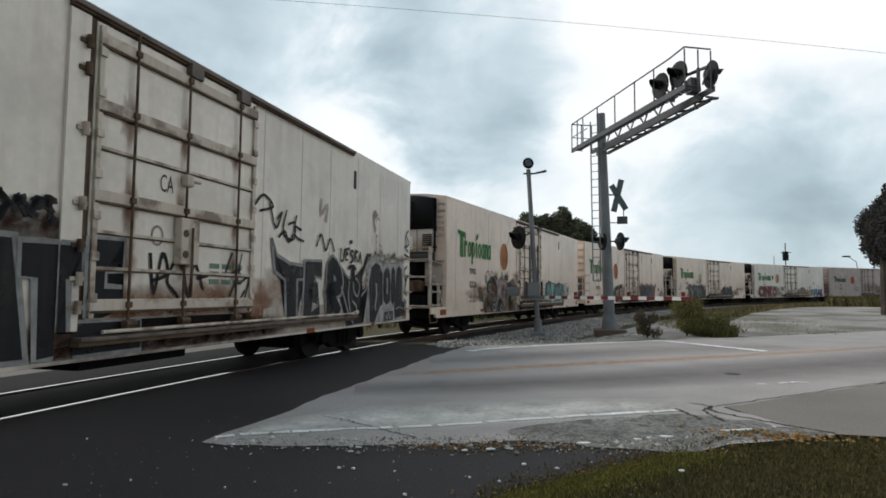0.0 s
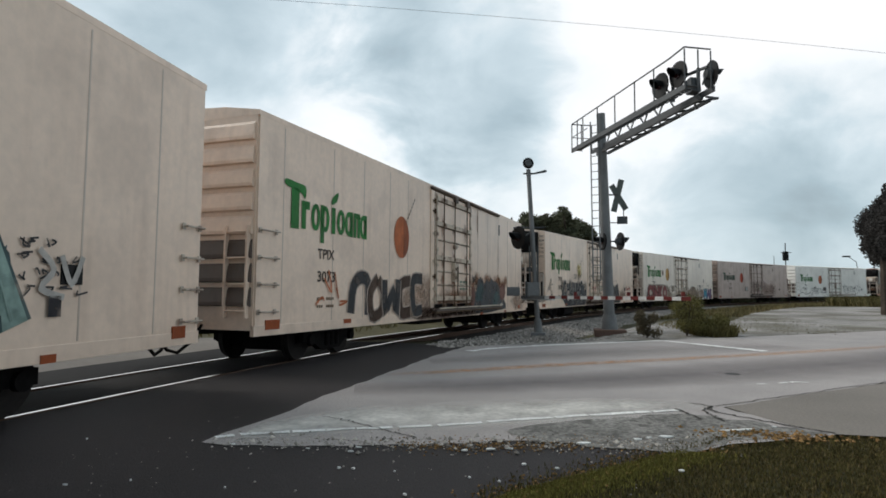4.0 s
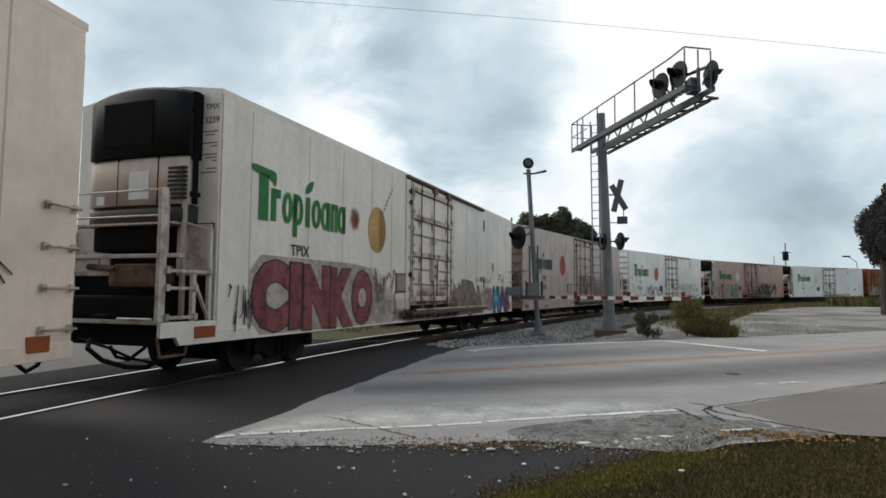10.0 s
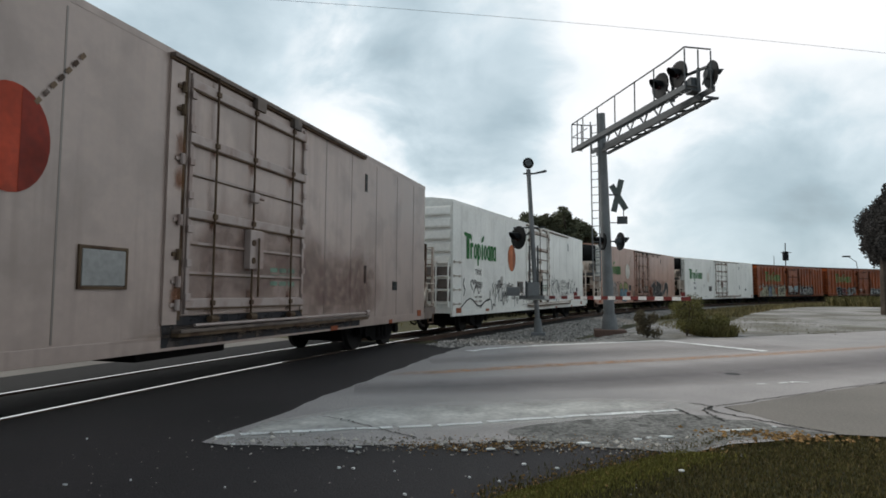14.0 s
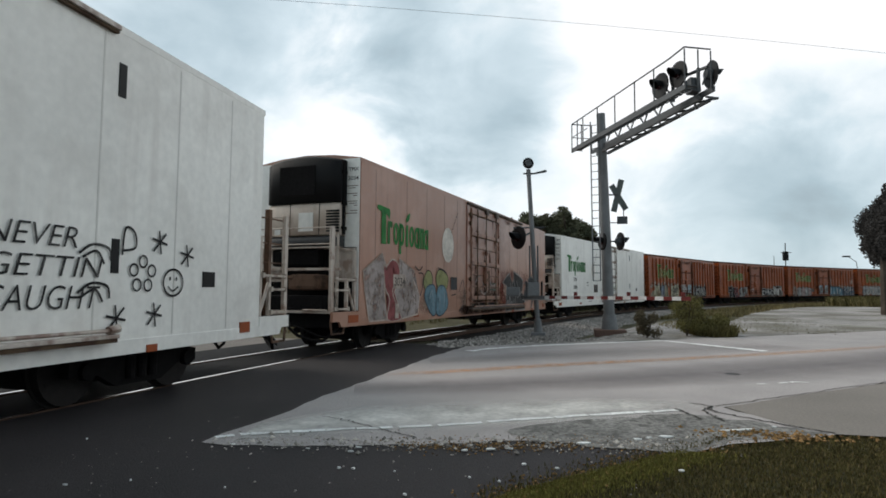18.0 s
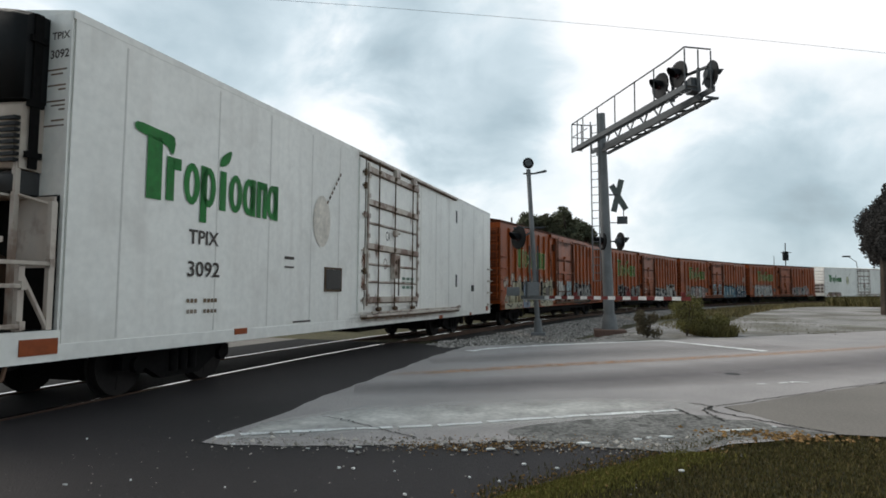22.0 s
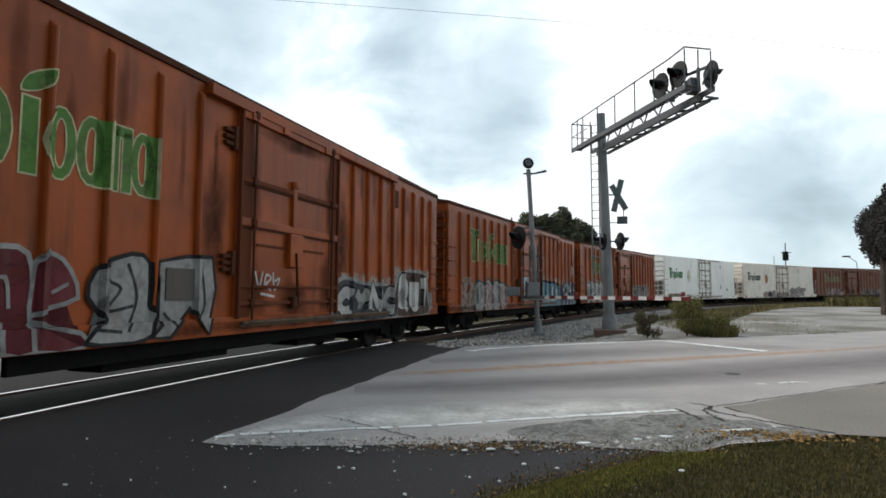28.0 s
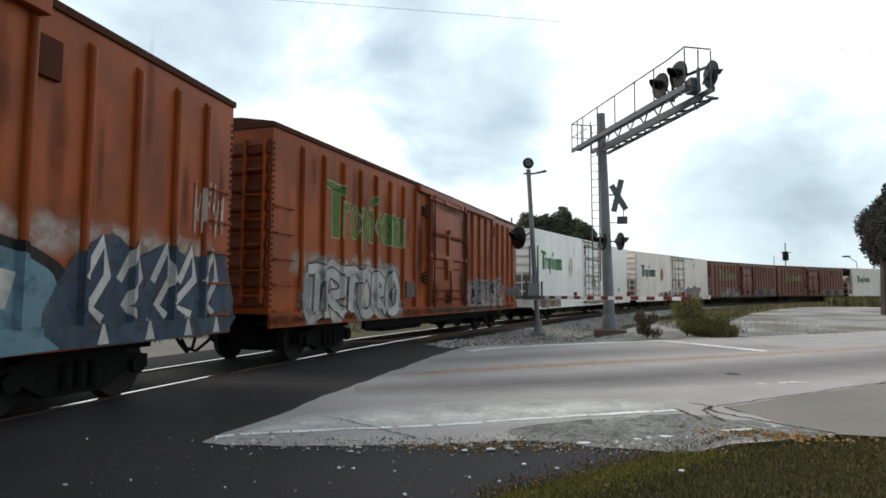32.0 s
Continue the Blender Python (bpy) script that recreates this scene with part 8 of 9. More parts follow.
def signal_head(parent, at, facing, size=0.33, arm=None):
    """A round black background with a lamp and a hood, and a grey case behind."""
    f = Vector(facing).normalized()
    m = Matrix.Translation(at) @ f.to_track_quat("Z", "Y").to_matrix().to_4x4()
    up = (m.to_3x3().inverted() @ Vector((0, 0, 1))).normalized()
    bm = bmesh.new()
    bmesh.ops.create_cone(bm, cap_ends=True, segments=28, radius1=size, radius2=size * 0.96, depth=0.04, matrix=m)
    head = part("signal_head", bm, black_metal, parent, "black round background of a crossing lamp")
    bm = bmesh.new()
    bmesh.ops.create_cone(bm, cap_ends=True, segments=20, radius1=0.13, radius2=0.16, depth=0.16, matrix=m @ Matrix.Translation((0, 0, -0.10)))
    part("lamp_case", bm, galv, head)
    bm = bmesh.new()
    bmesh.ops.create_cone(bm, cap_ends=True, segments=20, radius1=0.14, radius2=0.13, depth=0.03, matrix=m @ Matrix.Translation((0, 0, 0.03)))
    part("lens", bm, mat("dark_red_lens", (0.025, 0.006, 0.006, 1), 0.25), head)
    bm = bmesh.new()
    n = 12
    side = up.cross(Vector((0, 0, 1)))
    rows = []
    for k, (zz, drop) in enumerate(((0.02, 1.0), (0.36, 0.72))):
        row = []
        for i in range(n + 1):
            a = math.pi * (i / n) * 1.2 - math.pi * 0.1
            v = side * math.cos(a) * 0.17 * (1 if k == 0 else 0.9) + up * math.sin(a) * 0.17 + Vector((0, 0, zz if k == 0 else zz * (0.6 + 0.4 * math.sin(max(a, 0)))))
            row.append(v)
        rows.append(row)
    for grow in (1.0, 0.94):
        vs = [[bm.verts.new(m @ Vector((v.x * grow, v.y * grow, v.z))) for v in row] for row in rows]
        for i in range(n):
            bm.faces.new((vs[0][i], vs[0][i + 1], vs[1][i + 1], vs[1][i]))
    part("hood", bm, black_metal, head)
    if arm is not None:
        bm = bmesh.new()
        tube(bm, arm, Vector(at) - f * 0.15, 0.03, 8)
        part("lamp_arm", bm, galv, head)
    return head


def cantilever():
    mast = new("crossing_signal_mast")
    tagged(mast, "grey steel cantilever signal mast beside the road crossing", "signal mast")
    bm = bmesh.new()
    tube(bm, MAST_FOOT, MAST_TOP, 0.215, 20, 0.165)
    part("pole", bm, alu_dull, mast)
    bm = bmesh.new()
    tube(bm, MAST_FOOT + Vector((0, 0, 0.02)), MAST_FOOT + Vector((-0.03, 0.01, 0.62)), 0.33, 20, 0.25)
    part("base_sleeve", bm, alu_dull, mast)
    bm = bmesh.new()
    box(bm, -0.6, 0.6, -0.6, 0.6, -0.25, 0.03, 0.03, Matrix.Translation(MAST_FOOT))
    part("footing", bm, mat("rusty_footing", (0.16, 0.10, 0.08, 1), 0.9), mast)
    o = Vector((24.86, -1.60, 7.20))
    at = lambda a, s, z=0.0: o + ARM * a + SIDE * s + Vector((0, 0, z))
    # walkway
    bm = bmesh.new()
    for s in (-1.02, -0.14):
        beam(bm, at(-1.0, s), at(7.1, s), 0.06, 0.16)
    w = part("walkway", bm, galv, mast)
    for i in range(33):
        a = -0.95 + i * 0.25
        bm = bmesh.new()
        beam(bm, at(a, -1.0, 0.03), at(a, -0.66, 0.03), 0.16, 0.03)
        part("grating", bm, galv, w)
    # bearer under it and outrigger chord
    bm = bmesh.new()
    beam(bm, at(-0.4, 0.26, -0.16), at(6.3, 0.26, -0.06), 0.08, 0.10)
    beam(bm, at(-0.4, -0.2, -0.2), at(6.6, -0.2, -0.1), 0.09, 0.12)
    part("chord", bm, galv, mast)
    for i in range(7):
        a = 0.2 + i * 1.0
        for b in ((at(a, -0.2, -0.15), at(a + 0.5, 0.26, -0.13)), (at(a + 0.5, 0.26, -0.13), at(a + 1.0 if i < 6 else a + 0.6, -0.2, -0.15))):
            bm = bmesh.new()
            beam(bm, b[0], b[1], 0.05)
            part("lattice_bar", bm, galv, mast)
    bm = bmesh.new()
    beam(bm, at(0.1, -0.12, 0.62), at(5.0, -0.12, 0.62), 0.06)
    part("upper_chord", bm, galv, mast)
    for i in range(5):
        a = 0.3 + i * 0.95
        for b in ((at(a, -0.12, 0.05), at(a + 0.47, -0.12, 0.62)), (at(a + 0.47, -0.12, 0.62), at(a + 0.95, -0.12, 0.05))):
            bm = bmesh.new()
            beam(bm, b[0], b[1], 0.04)
            part("lattice_bar", bm, galv, mast)
    # railing
    bm = bmesh.new()
    path = [at(-1.0, -0.16, 1.1), at(-1.0, -1.02, 1.1), at(6.25, -1.02, 1.1), at(7.05, -1.02, 1.15), at(7.05, -0.20, 1.15)]
    for a, b in zip(path, path[1:]):
        tube(bm, a, b, 0.024, 8)
    rail = part("handrail", bm, galv, mast)
    bm = bmesh.new()
    for a, b in ((at(-1.0, -1.02, 0.55), at(0.5, -1.02, 0.55)), (at(-1.0, -0.16, 0.55), at(-1.0, -1.02, 0.55))):
        tube(bm, a, b, 0.018, 6)
    part("mid_rail", bm, galv, rail)
    for a, s in [(-1.0, -0.16), (-1.0, -0.6), (-1.0, -1.02), (-0.45, -1.02), (0.1, -1.02), (1.4, -1.02), (2.8, -1.02), (4.2, -1.02), (5.4, -1.02), (7.05, -1.02), (7.05, -0.6), (7.05, -0.2)]:
        bm = bmesh.new()
        tube(bm, at(a, s, 0.0), at(a, s, 1.1), 0.022, 8)
        part("railing_post", bm, galv, rail)
    # ladder up the mast
    bm = bmesh.new()
    la, lb = Vector((24.96, -1.20, 1.9)), Vector((24.72, -1.13, 8.2))
    off = Vector((0.06, 0.14, 0))
    for k in (-1, 1):
        beam(bm, la + off * k, lb + off * k, 0.04)
    lad = part("ladder", bm, alu_dull, mast)
    for i in range(21):
        p = la.lerp(lb, i / 20.5)
        bm = bmesh.new()
        tube(bm, p - off, p + off, 0.015, 6)
        part("rung", bm, alu_dull, lad)
    # lamps at the tip and on the mast
    for a, s, z, way in ((5.38, -0.80, 0.60, -1), (6.05, -0.60, 0.74, -1), (6.80, -0.02, 0.52, 1)):
        signal_head(mast, at(a, s, z), SIDE * way + ARM * 0.1, 0.40, at(a, -0.3, 0.2))
    bm = bmesh.new()
    beam(bm, at(5.6, -0.5, 0.05), at(5.6, -0.5, 0.75), 0.09)
    beam(bm, at(6.6, -0.3, 0.05), at(6.6, -0.3, 0.75), 0.09)
    beam(bm, at(5.6, -0.5, 0.7), at(6.9, -0.2, 0.7), 0.07)
    part("lamp_stand", bm, galv, mast)
    bm = bmesh.new()
    beam(bm, at(6.25, -0.35, 0.25), at(6.55, -0.35, 0.30), 0.30, 0.42)
    part("junction_box", bm, galv, mast, "grey box between the lamps")
    signal_head(mast, (25.15, -2.12, 3.46), SIDE, 0.36, (25.1, -1.7, 3.46))
    signal_head(mast, (25.05, -1.42, 3.46), -SIDE, 0.36, (25.1, -1.7, 3.46))
    # crossbuck, seen from behind, with its plate
    for a, b in (((25.05, -2.18, 5.9), (25.08, -1.87, 4.63)), ((24.99, -1.79, 5.68), (25.16, -2.35, 4.72))):
        bm = bmesh.new()
        a, b = Vector(a), Vector(b)
        u = (b - a).normalized()
        nrm = Vector((0.95, 0.25, 0.1)).normalized()
        wv = u.cross(nrm).normalized() * 0.115
        vs = [bm.verts.new(p + wv * k + nrm * t) for t in (0, 0.02) for p, k in ((a, -1), (a, 1), (b, 1), (b, -1))]
        bm.faces.new(vs[:4])
        bm.faces.new(vs[4:][::-1])
        for i in range(4):
            bm.faces.new((vs[i], vs[i + 4], vs[(i + 1) % 4 + 4], vs[(i + 1) % 4]))
        bmesh.ops.recalc_face_normals(bm, faces=bm.faces)
        part("crossbuck_board", bm, mat("board_back_grey_green", (0.13, 0.15, 0.14, 1), 0.6), mast, "grey back of a crossbuck board")
    bm = bmesh.new()
    box(bm, -0.02, 0.02, -0.2, 0.2, -0.15, 0.15, 0.01, Matrix.Translation((25.16, -2.2, 4.3)))
    part("track_count_plate", bm, galv, mast)
    bm = bmesh.new()
    tube(bm, (25.0, -1.6, 5.3), (25.07, -2.05, 5.3), 0.03, 8)
    tube(bm, (25.1, -1.65, 4.2), (25.16, -2.2, 4.2), 0.02, 8)
    tube(bm, (25.16, -2.25, 4.2), (25.12, -2.25, 4.9), 0.02, 8)
    part("bracket", bm, galv, mast)


arm_white = mat("reflective_white", (0.74, 0.73, 0.71, 1), 0.5, 0, 0.08, 20, 0.12, 2, 0.05)


def gate():
    g = new("crossing_gate")
    tagged(g, "crossing gate, lowered red and white arm on a grey pole", "crossing gate")
    foot, top = Vector((21.40, 0.93, -0.03)), Vector((20.93, 1.23, 5.6))
    bm = bmesh.new()
    tube(bm, foot, top, 0.085, 16, 0.075)
    part("pole", bm, alu_dull, g)
    bm = bmesh.new()
    box(bm, -0.24, 0.24, -0.24, 0.24, 0, 0.10, 0.02, Matrix.Translation(foot))
    tube(bm, foot + Vector((0, 0, 0.08)), foot + Vector((-0.03, 0.02, 0.55)), 0.16, 14, 0.11)
    part("base", bm, alu_dull, g)
    bm = bmesh.new()
    m = Matrix.Translation((20.92, 1.24, 5.80)) @ Vector((-0.95, -0.3, 0)).to_track_quat("Z", "Y").to_matrix().to_4x4()
    bmesh.ops.create_cone(bm, cap_ends=True, segments=24, radius1=0.17, radius2=0.19, depth=0.08, matrix=m)
    bell = part("bell", bm, black_metal, g, "round crossing bell")
    bm = bmesh.new()
    bmesh.ops.create_cone(bm, cap_ends=True, segments=24, radius1=0.13, radius2=0.10, depth=0.05, matrix=m @ Matrix.Translation((0, 0, 0.06)))
    part("bell_dome", bm, galv, bell)
    bm = bmesh.new()
    tube(bm, (20.9, 1.4, 5.45), (20.97, 1.05, 5.45), 0.03, 8)
    tube(bm, (20.97, 1.05, 5.45), (21.06, 0.63, 5.55), 0.03, 8, 0.045)
    part("crossarm", bm, galv, g)
    signal_head(g, (21.04, 1.58, 3.28), -SIDE + ARM * 0.35, 0.40, (21.12, 1.1, 3.5))
    bm = bmesh.new()
    tube(bm, (21.1, 1.75, 3.62), (21.1, 0.7, 3.62), 0.025, 8)
    part("lamp_arm", bm, galv, g)
    bm = bmesh.new()
    box(bm, -0.22, 0.22, -0.20, 0.20, -0.24, 0.24, 0.03, Matrix.Translation((21.24, 1.08, 1.52)))
    mech = part("gate_mechanism", bm, alu_dull, g, "grey gate motor case")
    for y in (1.32, 0.80):
        bm = bmesh.new()
        box(bm, -0.12, 0.12, -0.03, 0.03, -0.26, 0.30, 0.02, Matrix.Translation((21.2, y, 1.50)))
        part("side_arm", bm, black_metal if y < 1 else galv, mech)
    bm = bmesh.new()
    beam(bm, (21.55, 1.42, 1.20), (20.75, 0.40, 1.20), 0.16, 0.07)
    part("cross_shelf", bm, white_paint, mech, "pale cross bar under the motor case")
    for y in (1.20, 0.93):
        bm = bmesh.new()
        beam(bm, (21.2, y, 1.75), (21.06, y, 3.0), 0.05)
        part("conduit", bm, galv, mech)
    for k in range(3):
        bm = bmesh.new()
        box(bm, -0.04, 0.04, -0.22, 0.22, -0.15, 0.15, 0.02, Matrix.Translation((21.35 + k * 0.09, 1.78, 1.45)))
        part("counterweight", bm, alu_dull, mech)
    a0, a1 = Vector((21.15, 1.25, 1.26)), Vector((16.95, -3.16, 1.28))
    bm = bmesh.new()
    beam(bm, a0 + Vector((0.2, 0.25, 0)), a0.lerp(a1, 0.13), 0.05, 0.11)
    part("arm_adapter", bm, alu_dull, g)
    n = 20
    for i in range(n):
        bm = bmesh.new()
        beam(bm, a0.lerp(a1, 0.12 + 0.88 * i / n), a0.lerp(a1, 0.12 + 0.88 * (i + 1) / n), 0.03, 0.10)
        ob = part("arm_stripe", bm, red_paint if i % 2 else arm_white, g, "red stripe of the arm" if i % 2 else "white stripe of the arm")
    for k in (0.35, 0.68, 0.965):
        bm = bmesh.new()
        tube(bm, a0.lerp(a1, k) + Vector((0, 0, 0.06)), a0.lerp(a1, k) + Vector((0, 0, 0.17)), 0.055, 10)
        part("arm_lamp", bm, red_paint, g, "small red lamp on the arm")


cantilever()
gate()


# ---- road paint, cracks, litter ----
def worn_line(name, pts, w, material, z, seed, keep, label, seg=(0.15, 0.9), gap=(0.02, 0.25)):
    """A painted line worn into uneven pieces."""
    rnd = random.Random(seed)
    bm = bmesh.new()
    for a, b in zip(pts, pts[1:]):
        a, b = Vector(a), Vector(b)
        d, u = (b - a).length, (b - a).normalized()
        nrm = Vector((-u.y, u.x))
        t = 0.0
        while t < d:
            e = min(d, t + rnd.uniform(*seg))
            if rnd.random() < keep:
                n = max(1, int((e - t) / 0.12))
                left = [a + u * (t + (e - t) * i / n) + nrm * (w / 2 - rnd.uniform(0, w * 0.3)) for i in range(n + 1)]
                right = [a + u * (t + (e - t) * i / n) - nrm * (w / 2 - rnd.uniform(0, w * 0.3)) for i in range(n + 1)]
                f = bm.faces.new([bm.verts.new((p.x, p.y, z)) for p in right + left[::-1]])
            t = e + rnd.uniform(*gap)
    bmesh.ops.triangulate(bm, faces=bm.faces[:])
    return tagged(part(name, bm, material), label, "road marking", kind="structure")


worn_line("edge_line", [(5.44, 3.28), (5.65, 3.02), (5.98, 2.36), (6.14, 2.02), (6.46, 1.28), (6.94, 0.52), (7.38, -0.26), (7.93, -1.3)], 0.13, line_white, 0.002, 1, 0.93, "worn white edge line on the road", (0.1, 0.7), (0.01, 0.08))
worn_line("edge_line", [(14.75, 2.26), (15.62, 1.84), (17.12, 0.36), (18.78, -1.68), (19.7, -2.85)], 0.30, line_white, 0.002, 2, 1.0, "worn white edge line along the far side", (0.6, 1.8), (0.0, 0.02))
worn_line("stop_line", [(19.6, -2.9), (16.72, -4.85)], 0.40, line_white, 0.003, 5, 1.0, "white stop line across the lane", (3, 4), (0.0, 0.01))
worn_line("paint_patch", [(10.45, -2.6), (10.6, -3.1), (10.95, -3.6), (10.9, -3.85)], 0.10, line_white, 0.002, 6, 0.7, "faint scuffs of white paint on the road", (0.1, 0.3), (0.05, 0.1))


def crack(name, pts, w, seed):
    rnd = random.Random(seed)
    line_pts = []
    for a, b in zip(pts, pts[1:]):
        for i in range(10):
            t = i / 10
            line_pts.append((a[0] + (b[0] - a[0]) * t + rnd.uniform(-0.03, 0.03), a[1] + (b[1] - a[1]) * t + rnd.uniform(-0.03, 0.03)))
    bm = bmesh.new()
    for q in stroke(line_pts, w):
        bm.faces.new([bm.verts.new((x, y, 0.003)) for x, y in q])
    for f in bm.faces:
        if f.normal.z < 0:
            f.normal_flip()
    return tagged(part(name, bm, mat("crack_tar", (0.07, 0.064, 0.058, 1), 0.95)), "dark open crack in the pale asphalt", "crack", kind="structure")


crack("road_crack", [(6.6, 2.64), (6.44, 2.3), (6.22, 1.99), (6.01, 1.65), (5.83, 1.39)], 0.016, 1)
crack("road_crack", [(8.0, -1.31), (7.8, -1.36), (7.34, -1.5)], 0.03, 2)
crack("road_crack", [(8.34, -1.82), (9.57, -3.17), (11.33, -5.06), (13.5, -7.6)], 0.02, 3)
crack("road_crack", [(8.33, -1.75), (8.09, -1.68), (7.88, -1.76), (7.5, -2.12), (7.22, -2.4), (6.98, -2.68)], 0.03, 4)
crack("road_crack", [(8.5, -1.55), (8.31, -1.77), (7.95, -1.6), (7.6, -1.66), (7.34, -1.71)], 0.022, 5)


def band(name, rows, hue, z, label, n=40):
    """A soft-edged strip on the road: rows of (centre x, y, half width x, half width y, strength)."""
    vs, fs, fe = [], [], []
    k = np.linspace(0, len(rows) - 1, n)
    col = [np.interp(k, range(len(rows)), [r[i] for r in rows]) for i in range(5)]
    side = ((-1, 0.0), (-0.55, 0.55), (0, 1.0), (0.55, 0.55), (1, 0.0))
    for i in range(n):
        for w, f in side:
            vs.append((col[0][i] + w * col[2][i], col[1][i] + w * col[3][i], z))
            fe.append(f * col[4][i])
    for i in range(n - 1):
        for j in range(4):
            o = i * 5 + j
            fs.append((o, o + 1, o + 6, o + 5))
    me = bpy.data.meshes.new(name)
    me.from_pydata(vs, [], fs)
    me.attributes.new("feather", "FLOAT", "POINT").data.foreach_set("value", fe)
    me.materials.append(hue)
    return tagged(again(name, me), label, "road", kind="structure")


band("bleached_strip", [(5.75, 3.1, 0.55, 0.1, 0.9), (6.6, 2.3, 0.75, 0.25, 1), (7.1, 1.2, 0.85, 0.3, 1), (7.6, 0.2, 0.8, 0.35, 1), (8.1, -0.8, 0.6, 0.3, 0.9), (8.5, -1.6, 0.4, 0.2, 0.2)], soft_paint("bleached_road", "ddd9d3", 0.9, 0.8), -0.002, "bleached dusty strip along the worn road edge")
band("wheel_track", [(8.6, 3.0, 0.6, 0.2, 0.5), (9.2, 1.6, 0.8, 0.3, 1), (10.2, -0.2, 0.9, 0.4, 1), (11.6, -2.2, 1.1, 0.6, 1), (13.4, -4.6, 1.3, 0.8, 1), (18, -10.5, 1.6, 1.0, 1)], soft_paint("tyre_dark_road", "777072", 0.5, 0.8), -0.002, "darker tyre-worn lane of the road")
band("wheel_track", [(12.3, 2.7, 0.5, 0.2, 0.5), (13.6, 1.2, 0.8, 0.4, 0.8), (15.2, -0.8, 1.0, 0.6, 0.8), (16.6, -2.6, 1.1, 0.7, 0.6), (18.5, -6, 1.1, 0.7, 0.5)], soft_paint("tyre_dark_lane", "7f7777", 0.4, 0.8), -0.002, "darker tyre-worn lane of the road")
band("centre_line", [(10.2, 3.0, 0.22, 0.06, 0.2), (10.75, 2.15, 0.3, 0.1, 1), (12.3, 0.28, 0.28, 0.14, 1), (14.15, -2.3, 0.26, 0.16, 0.9), (16.6, -5.5, 0.26, 0.18, 0.8), (22, -12, 0.26, 0.2, 0.4)], soft_paint("faded_orange_line", "d39c6e", 0.6, 0.3), 0.0, "faded orange-yellow centre line", 90)
bm = bmesh.new()
bm.faces.new([bm.verts.new((11.77 + math.cos(a) * 0.15, -2.86 + math.sin(a) * 0.13, 0.002)) for a in np.linspace(0, 6.2, 18)])
tagged(part("utility_cover", bm, mat("iron_cover", (0.05, 0.05, 0.05, 1), 0.7, 0.3)), "small dark iron cover set in the road", "cover", kind="structure")
flat("broken_verge", [(6.35, 0.6), (6.7, 0.35), (7.2, -0.45), (7.75, -1.4), (7.4, -2.1), (6.98, -2.6), (6.4, -1.5), (5.86, -1.05), (5.86, -0.4), (5.95, 0.3)], -0.0005, mat("broken_asphalt", (0.23, 0.22, 0.205, 1), 0.95, 0, 0.5, 24, 0.35, 1.4, 0.9, patch=(0.09, 0.085, 0.08, 1), patch_amount=0.8, patch_scale=9, patch_from=0.52), "broken grey asphalt verge with loose bits", 0.08, 0.15, 22)


def rocks(name, places, material, label, seed, cat="stones"):
    """Loose stones, each a small uneven lump, in one heap."""
    rnd = random.Random(seed)
    vs, fs = [], []
    shape = [(1, 0, 0.1), (-1, 0, 0), (0, 1, 0.05), (0, -1, 0), (0.1, 0.1, 0.8), (0, 0, -0.5)]
    tri = [(0, 2, 4), (2, 1, 4), (1, 3, 4), (3, 0, 4), (2, 0, 5), (1, 2, 5), (3, 1, 5), (0, 3, 5)]
    for x, y, z, r in places:
        a, n = rnd.uniform(0, 6.28), len(vs)
        for p in shape:
            q = [c * r * rnd.uniform(0.65, 1.2) for c in p]
            vs.append((x + q[0] * math.cos(a) - q[1] * math.sin(a), y + q[0] * math.sin(a) + q[1] * math.cos(a), z + q[2]))
        fs += [tuple(n + i for i in t) for t in tri]
    me = bpy.data.meshes.new(name)
    me.from_pydata(vs, [], fs)
    me.materials.append(material)
    return tagged(again(name, me), label, cat, kind="stuff")


def island_mat(name, base, vary):
    m = mat(name, base, 0.95, 0, 0.3, 30, 0.2, 2, 0.4)
    nt = m.node_tree
    b = nt.nodes["Principled BSDF"]
    src = b.inputs["Base Color"].links[0].from_socket
    geo, mr, cc, mx = (nt.nodes.new(k) for k in ("ShaderNodeNewGeometry", "ShaderNodeMapRange", "ShaderNodeCombineColor", "ShaderNodeMix"))
    mr.inputs["To Min"].default_value, mr.inputs["To Max"].default_value = 1 - vary, 1 + vary
    nt.links.new(geo.outputs["Random Per Island"], mr.inputs["Value"])
    for i in range(3):
        nt.links.new(mr.outputs[0], cc.inputs[i])
    mx.data_type, mx.blend_type = "RGBA", "MULTIPLY"
    mx.inputs["Factor"].default_value = 1.0
    nt.links.new(src, mx.inputs["A"])
    nt.links.new(cc.outputs[0], mx.inputs["B"])
    nt.links.new(mx.outputs["Result"], b.inputs["Base Color"])
    return m


rnd = random.Random(5)
pts = []
for _ in range(5200):
    s, lat = 17 + 34 * rnd.random() ** 1.4, rnd.uniform(1.6, 4.6)
    x, y, z, a = line(s, lat)
    h = -0.17 if lat < 2 else -0.17 - (lat - 2) * 0.146
    pts.append((x, y, z + h + 0.01, rnd.uniform(0.025, 0.06)))
for _ in range(5200):
    t, v = rnd.random(), rnd.random()
    x, y = 15.4 + 7.0 * t + 3.2 * v, 3.0 - 5.6 * t + 2.4 * v
    if abs(nearest(x, y)[1]) > 1.9:
        pts.append((x, y, land(x, y) + 0.045, rnd.uniform(0.02, 0.055) if rnd.random() < 0.95 else rnd.uniform(0.06, 0.10)))
rocks("ballast_stones", pts, island_mat("ballast_lump", (0.33, 0.30, 0.275, 1), 0.65), "loose grey ballast stones beside the track", 6)
pts = []
